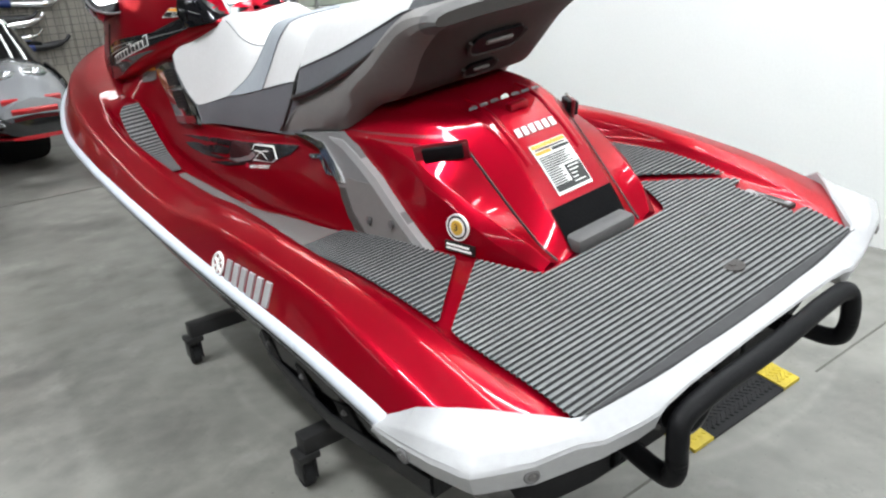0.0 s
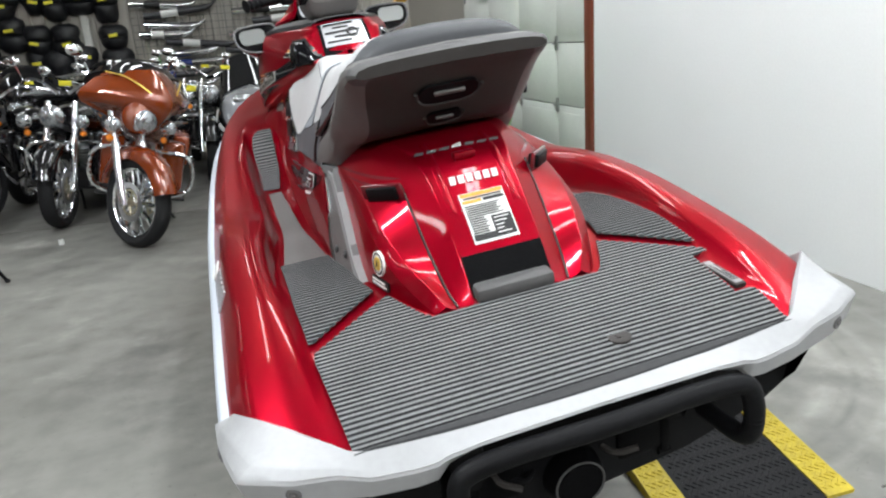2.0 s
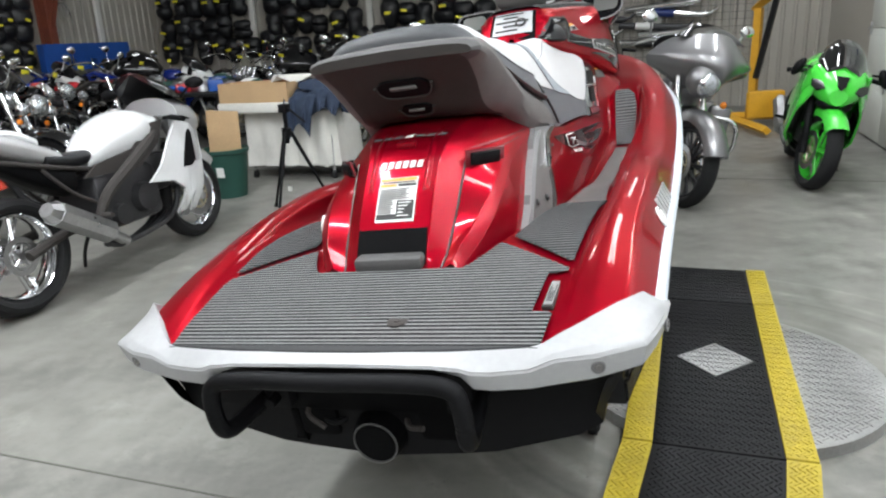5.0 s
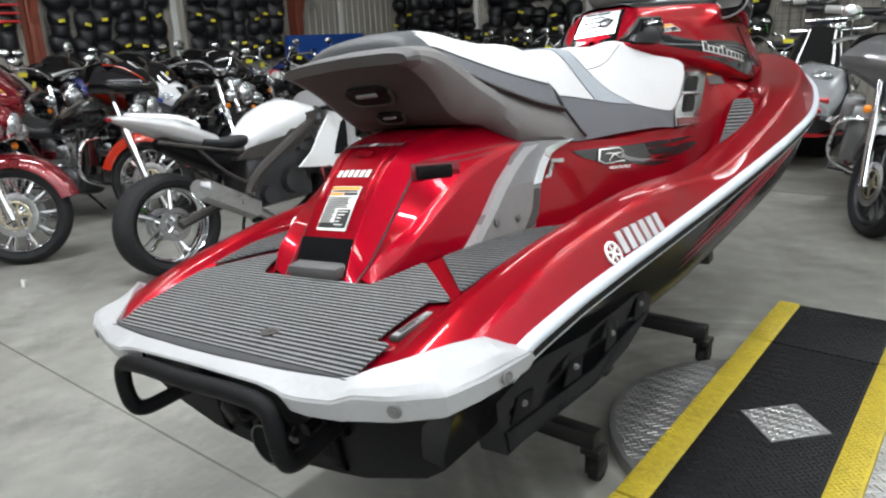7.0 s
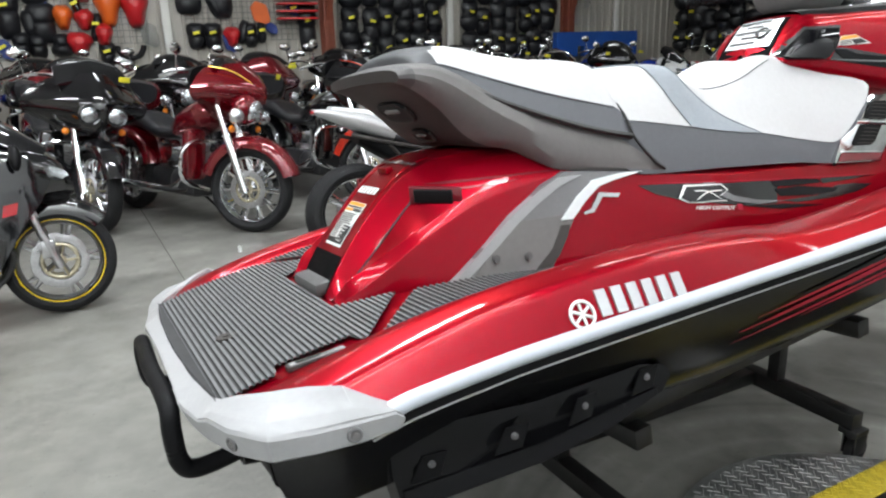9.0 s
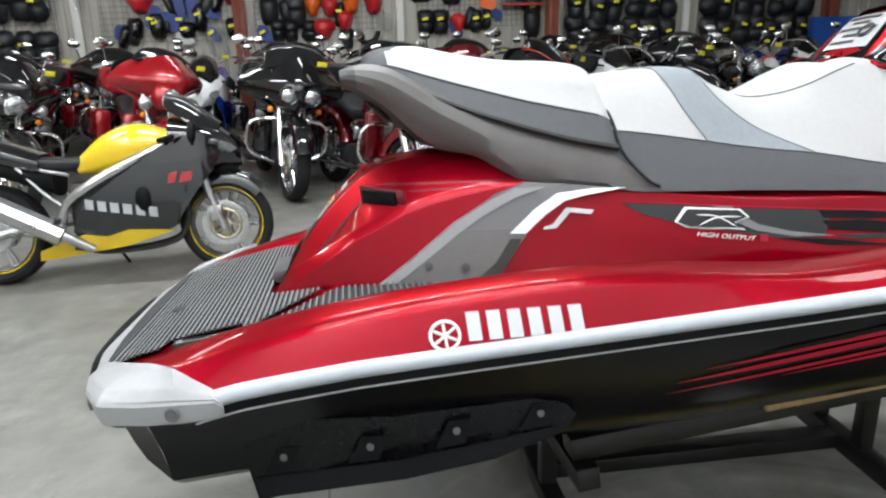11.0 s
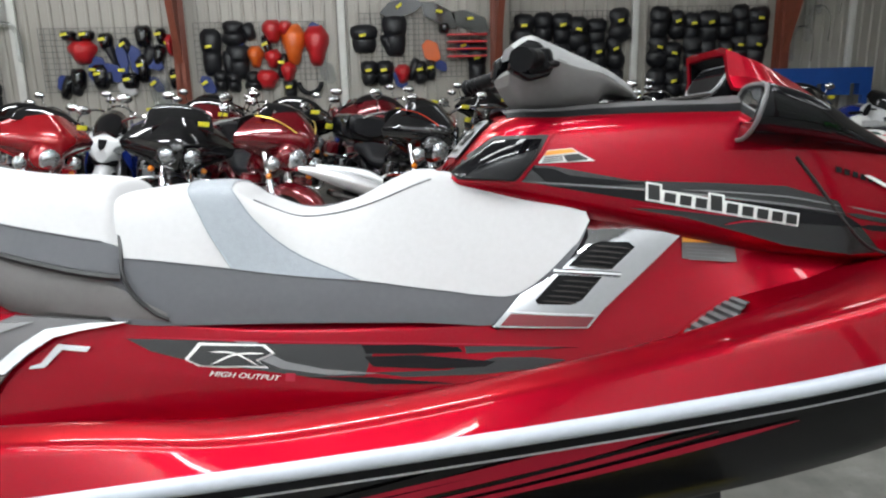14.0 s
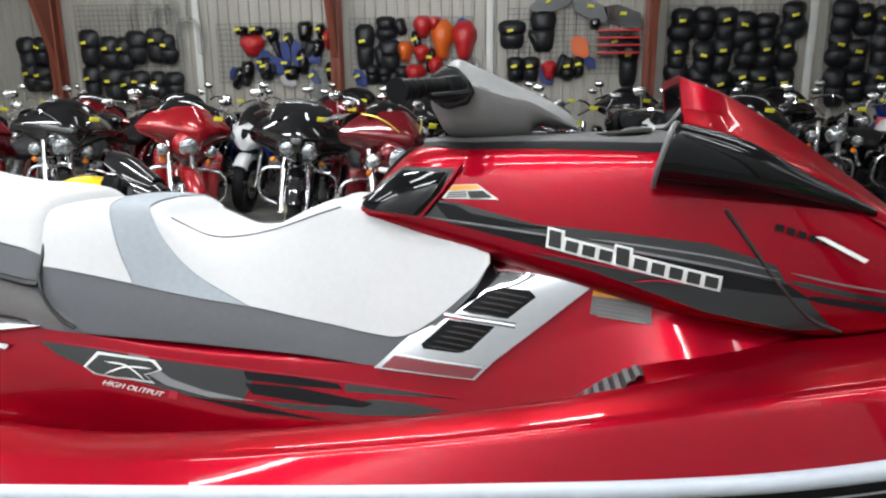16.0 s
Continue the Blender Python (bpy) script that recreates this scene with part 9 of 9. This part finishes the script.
def carton(x, y, z, rz, w, d, h, label):
    c = thing("cardboard_box", pose(x, y, z, 0, 0, rz), label, "cardboard box", "cardboard boxes")
    for nm, b_ in (("side", (-w / 2, w / 2, -d / 2, -d / 2 + 0.008)), ("side", (-w / 2, w / 2, d / 2 - 0.008, d / 2)), ("side", (-w / 2, -w / 2 + 0.008, -d / 2 + 0.008, d / 2 - 0.008)), ("side", (w / 2 - 0.008, w / 2, -d / 2 + 0.008, d / 2 - 0.008))):
        bm = bmesh.new()
        box(bm, *b_, 0.006, h)
        part(nm, bm, CARD, c)
    bm = bmesh.new()
    box(bm, -w / 2, w / 2, -d / 2, d / 2, 0, 0.006)
    part("bottom", bm, CARD, c)
    return c


tray = thing("plastic_tray", pose(-3.12, 4.72, 0.62, 0, 0, 4), "white plastic tray standing on the cloth-covered table", "tray")
bm = bmesh.new()
box(bm, -0.36, 0.36, -0.22, 0.22, 0.0, 0.09, 0.012)
part("tray_body", bm, POSTW, tray)
carton(-3.12, 4.72, 0.711, 4, 0.68, 0.40, 0.17, "open cardboard box standing on a white tray")


def heap(name, x, y, z, rx, ry, rz, material, label, category, seed, hang=0.0):
    """A crumpled cloth: a domed, wrinkled sheet with thickness."""
    rg = random.Random(seed)
    ph = [rg.uniform(0, 6) for _ in range(8)]
    v, f = [], []
    a, b = 30, 40
    for i in range(a + 1):
        r = i / a
        for j in range(b):
            t = math.tau * j / b
            wr = 0.25 * math.sin(3 * t + ph[0] + 3 * r) + 0.18 * math.sin(5 * t + ph[1] - 4 * r) + 0.1 * math.sin(9 * t + ph[2])
            rr = r * (1 + 0.18 * wr)
            zz = rz * (1 - r ** 2.2) * (1 + 0.5 * wr * r) + 0.03 * math.sin(11 * r + 4 * t + ph[3]) * r + 0.012
            if i > a - 7 and hang:
                zz -= hang * ((i - a + 7) / 7) * (1 + math.sin(2 * t + ph[4])) * 0.5
                rr = min(rr, 0.86 + 0.1 * wr)
            v.append((rx * rr * math.cos(t), ry * rr * math.sin(t), zz))
    for i in range(a):
        for j in range(b):
            f.append((i * b + j, (i + 1) * b + j, (i + 1) * b + (j + 1) % b, i * b + (j + 1) % b))
    t_ = mesh_ob(name, v, f, material, None, smooth=70)
    t_.matrix_world = pose(x, y, z)
    return tagged(t_, label, category)


def drape(w, over, hang, seed, m, parent):
    """A length of cloth lying on an edge and hanging down in uneven folds."""
    rg = random.Random(seed)
    p = [rg.uniform(0, 6) for _ in range(6)]
    v, f, a, c = [], [], 30, 34
    for j in range(c + 1):
        t = j / c * (over + hang)
        for i in range(a + 1):
            u = -1 + 2 * i / a
            d = max(0.0, t - over)
            k = min(1.0, d / 0.12)
            fold = 0.030 * math.sin(4.3 * u + p[0] + 2.5 * d) + 0.018 * math.sin(9.7 * u + p[1] - 5 * d) + 0.008 * math.sin(19 * u + p[2])
            rise = 0.04 * abs(math.sin(3.1 * u + p[3] + 9 * t)) + 0.02 * math.sin(11 * t + 5 * u + p[4])
            y = over - min(t, over) - k * (0.03 + 0.8 * fold) - 0.06 * (1 - math.exp(-d / 0.05))
            z = rise * (1 - k) + 0.03 - d * (1 + 0.25 * math.sin(2.6 * u + p[5]))
            v.append((u * w / 2 * (1 - 0.35 * d / max(hang, 0.01)) + 0.4 * fold, y, z))
    for j in range(c):
        for i in range(a):
            q = j * (a + 1) + i
            f.append((q, q + 1, q + a + 2, q + a + 1))
    ob = mesh_ob("cloth_fold", v, f, DENIM, parent, "dark blue hanging fold", smooth=70)
    ob.data.transform(m)


jk = heap("jacket", -2.50, 4.74, 0.66, 0.26, 0.20, 0.20, DENIM, "dark blue crumpled jacket hanging over the table edge", "jacket", 4, 0.10)
drape(0.34, 0.20, 0.30, 2, Matrix.Translation((-0.16, -0.16, 0.06)), jk)
drape(0.26, 0.22, 0.13, 5, Matrix.Translation((0.14, -0.17, 0.07)), jk)
drape(0.40, 0.26, 0.06, 8, Matrix.Translation((-0.02, -0.05, 0.15)) @ pose(0, 0, 0, 0, 0, 25), jk)
heap("towel", -2.86, 4.86, 0.885, 0.24, 0.12, 0.03, CLOTH, "pale crumpled towel lying over the cardboard box", "towel", 9)

# tripod with a black head
tp = thing("tripod", pose(-2.13, 3.42, 0), "black camera tripod standing on the concrete floor", "tripod")
for ax, ay in ((0.04, -0.30), (-0.26, 0.16), (0.25, 0.17)):
    bm = bmesh.new()
    cyl(bm, (ax * 0.1, ay * 0.1, 0.60), (ax * 0.55, ay * 0.55, 0.30), 0.014, 8)
    cyl(bm, (ax * 0.5, ay * 0.5, 0.33), (ax, ay, 0.01), 0.010, 8)
    lg = part("leg", bm, BLACK, tp, "black leg")
    bm = bmesh.new()
    ball(bm, (ax, ay, 0.014), (0.016, 0.016, 0.014), 10)
    part("foot", bm, RUBBER, lg)
bm = bmesh.new()
cyl(bm, (0, 0, 0.52), (0, 0, 0.74), 0.015, 12)
cyl(bm, (0, 0, 0.57), (0, 0, 0.63), 0.035, 12)
part("column", bm, BLACK, tp, "black centre column")
bm = bmesh.new()
box(bm, -0.03, 0.03, -0.04, 0.04, 0.74, 0.80, 0.008)
cyl(bm, (0.03, 0, 0.77), (0.20, -0.08, 0.68), 0.007, 8)
part("head", bm, BLACK, tp, "black tilt head")

# green bin with cardboard sheets
bn = thing("waste_bin", pose(-3.05, 3.92, 0), "dark green plastic waste bin with cardboard inside", "bin")
GREENB = mat("dark_green_plastic", (0.012, 0.06, 0.045), 0.5, vary=0.12)
shellv = [(0.0, 0.15), (0.36, 0.19), (0.37, 0.205), (0.40, 0.205), (0.40, 0.185), (0.02, 0.14)]
v = [(r * math.cos(a), r * math.sin(a), z) for z, r in shellv for a in np.linspace(0, math.tau, 25)[:-1]]
f = [(l * 24 + i, l * 24 + (i + 1) % 24, (l + 1) * 24 + (i + 1) % 24, (l + 1) * 24 + i) for l in range(5) for i in range(24)] + [tuple(5 * 24 + i for i in range(24)), tuple(range(24))[::-1]]
mesh_ob("bin_body", v, f, GREENB, bn, smooth=40)
bm = bmesh.new()
slab(bm, [(0.10, -0.05), (0.17, -0.05), (0.17, 0.03), (0.10, 0.03)], 0.003, Matrix.Translation((-0.05, -0.198, 0.24)) @ pose(0, 0, 0, 96, 0, 0))
part("sticker", bm, LABELW, bn, "pale sticker")
bm = bmesh.new()
box(bm, -0.12, 0.14, -0.005, 0.005, 0.025, 0.72, 0.001, pose(-0.02, 0.02, 0, 8, 4, 20))
part("cardboard_sheet", bm, CARD, bn, "brown cardboard sheet")

# long parts tables with bins of small bits, behind the front bikes
rng = random.Random(21)
for tx, ty in ((-4.30, 5.72), (-5.9, 7.1), (-6.4, 8.6), (-6.6, 6.2)):
    wt = thing("work_table", pose(tx, ty, 0), "dark work table covered with loose motorcycle parts", "table", "parts tables")
    bm = bmesh.new()
    box(bm, -0.9, 0.9, -0.45, 0.45, 0.71, 0.75, 0.005)
    part("table_top", bm, BLKSTEEL, wt)
    for x in (-0.84, 0.84):
        for y in (-0.4, 0.4):
            bm = bmesh.new()
            box(bm, x - 0.025, x + 0.025, y - 0.025, y + 0.025, 0, 0.71, 0.003)
            part("leg", bm, BLKSTEEL, wt)
    for k in range(26):
        x, y = tx - 0.8 + 0.064 * k, ty + rng.uniform(-0.35, 0.35)
        c = rng.choice((REDPL, BLUER, BLUER, GLOSSK, GLOSSK, GUN, PALE, STEEL, LABELW, GREENB, REDPL))
        bm = bmesh.new()
        if k % 3 == 0:
            pillow(bm, rng.uniform(0.12, 0.25), rng.uniform(0.2, 0.36), 0.1)
            xf(bm, pose(0, 0, 0.006, 90, 0, rng.uniform(0, 180)))
        elif k % 3 == 1:
            tube(bm, [(-0.16, 0, 0.03), (0, 0.03, 0.05), (0.16, -0.02, 0.03)], 0.028, 8, 4)
        else:
            box(bm, -0.08, 0.08, -0.05, 0.05, 0.0, rng.uniform(0.05, 0.14), 0.02, pose(0, 0, 0, 0, 0, rng.uniform(0, 90)))
        ob = part("motorcycle_part", bm, c)
        ob.matrix_world = pose(x, y, 0.75)
        tagged(ob, "loose motorcycle part lying on a work table", "motorcycle part", "loose parts on the tables")

# yellow lifting hoist behind the green bike
HOIST = mat("yellow_orange_paint", (0.66, 0.34, 0.02), 0.45, vary=0.2)
ho = thing("engine_hoist", pose(1.45, 8.2, 0, 0, 0, 20), "yellow steel engine hoist standing on the floor", "hoist")
for nm, a_, b_, w_ in (("mast", (0, 0.35, 0.05), (0, 0.35, 1.35), 0.045), ("boom", (0, 0.45, 1.35), (0, -0.75, 1.75), 0.04), ("ram", (0, 0.3, 0.55), (0, -0.1, 1.5), 0.03), ("foot_bar", (-0.25, 0.45, 0.08), (-0.38, -0.9, 0.08), 0.035), ("foot_bar", (0.25, 0.45, 0.08), (0.38, -0.9, 0.08), 0.035), ("cross_bar", (-0.3, 0.42, 0.08), (0.3, 0.42, 0.08), 0.04)):
    bm = bmesh.new()
    cyl(bm, a_, b_, w_ * 1.35, 4)
    part(nm, bm, HOIST if nm != "ram" else BLKSTEEL, ho, smooth=0)
bm = bmesh.new()
box(bm, -0.22, 0.22, -0.05, 0.05, 0.1, 0.42, 0.03)
part("guard", bm, HOIST, ho, "yellow guard plate", smooth=30)

# notices on the overhead door and scraps on the floor
for y, z, w, h, m_ in ((6.9, 1.68, 0.30, 0.24, BLUEPL), (6.1, 1.70, 0.10, 0.36, BLUEPL), (5.35, 1.72, 0.36, 0.3, BLUEPL)):
    nt_ = thing("door_notice", pose(2.318, y, z), "white and blue notice stuck to the overhead door", "notice", "notices on the door")
    bm = bmesh.new()
    box(bm, 0.0, 0.004, -w / 2, w / 2, -h / 2, h / 2)
    part("sheet", bm, LABELW, nt_)
    bm = bmesh.new()
    box(bm, -0.003, 0.0, -w / 2 + 0.02, w / 2 - 0.02, -h / 2 + 0.03, -h / 2 + 0.10)
    part("blue_bar", bm, m_, nt_)
for i, (x, y) in enumerate(((-1.9, 2.51), (-3.0, 0.75), (-1.75, 4.4), (-2.6, 4.15))):
    heap("paper_scrap", x, y, 0.0, 0.020, 0.013, 0.003, LABELW, "small white paper scrap on the concrete", "paper scrap", 30 + i)
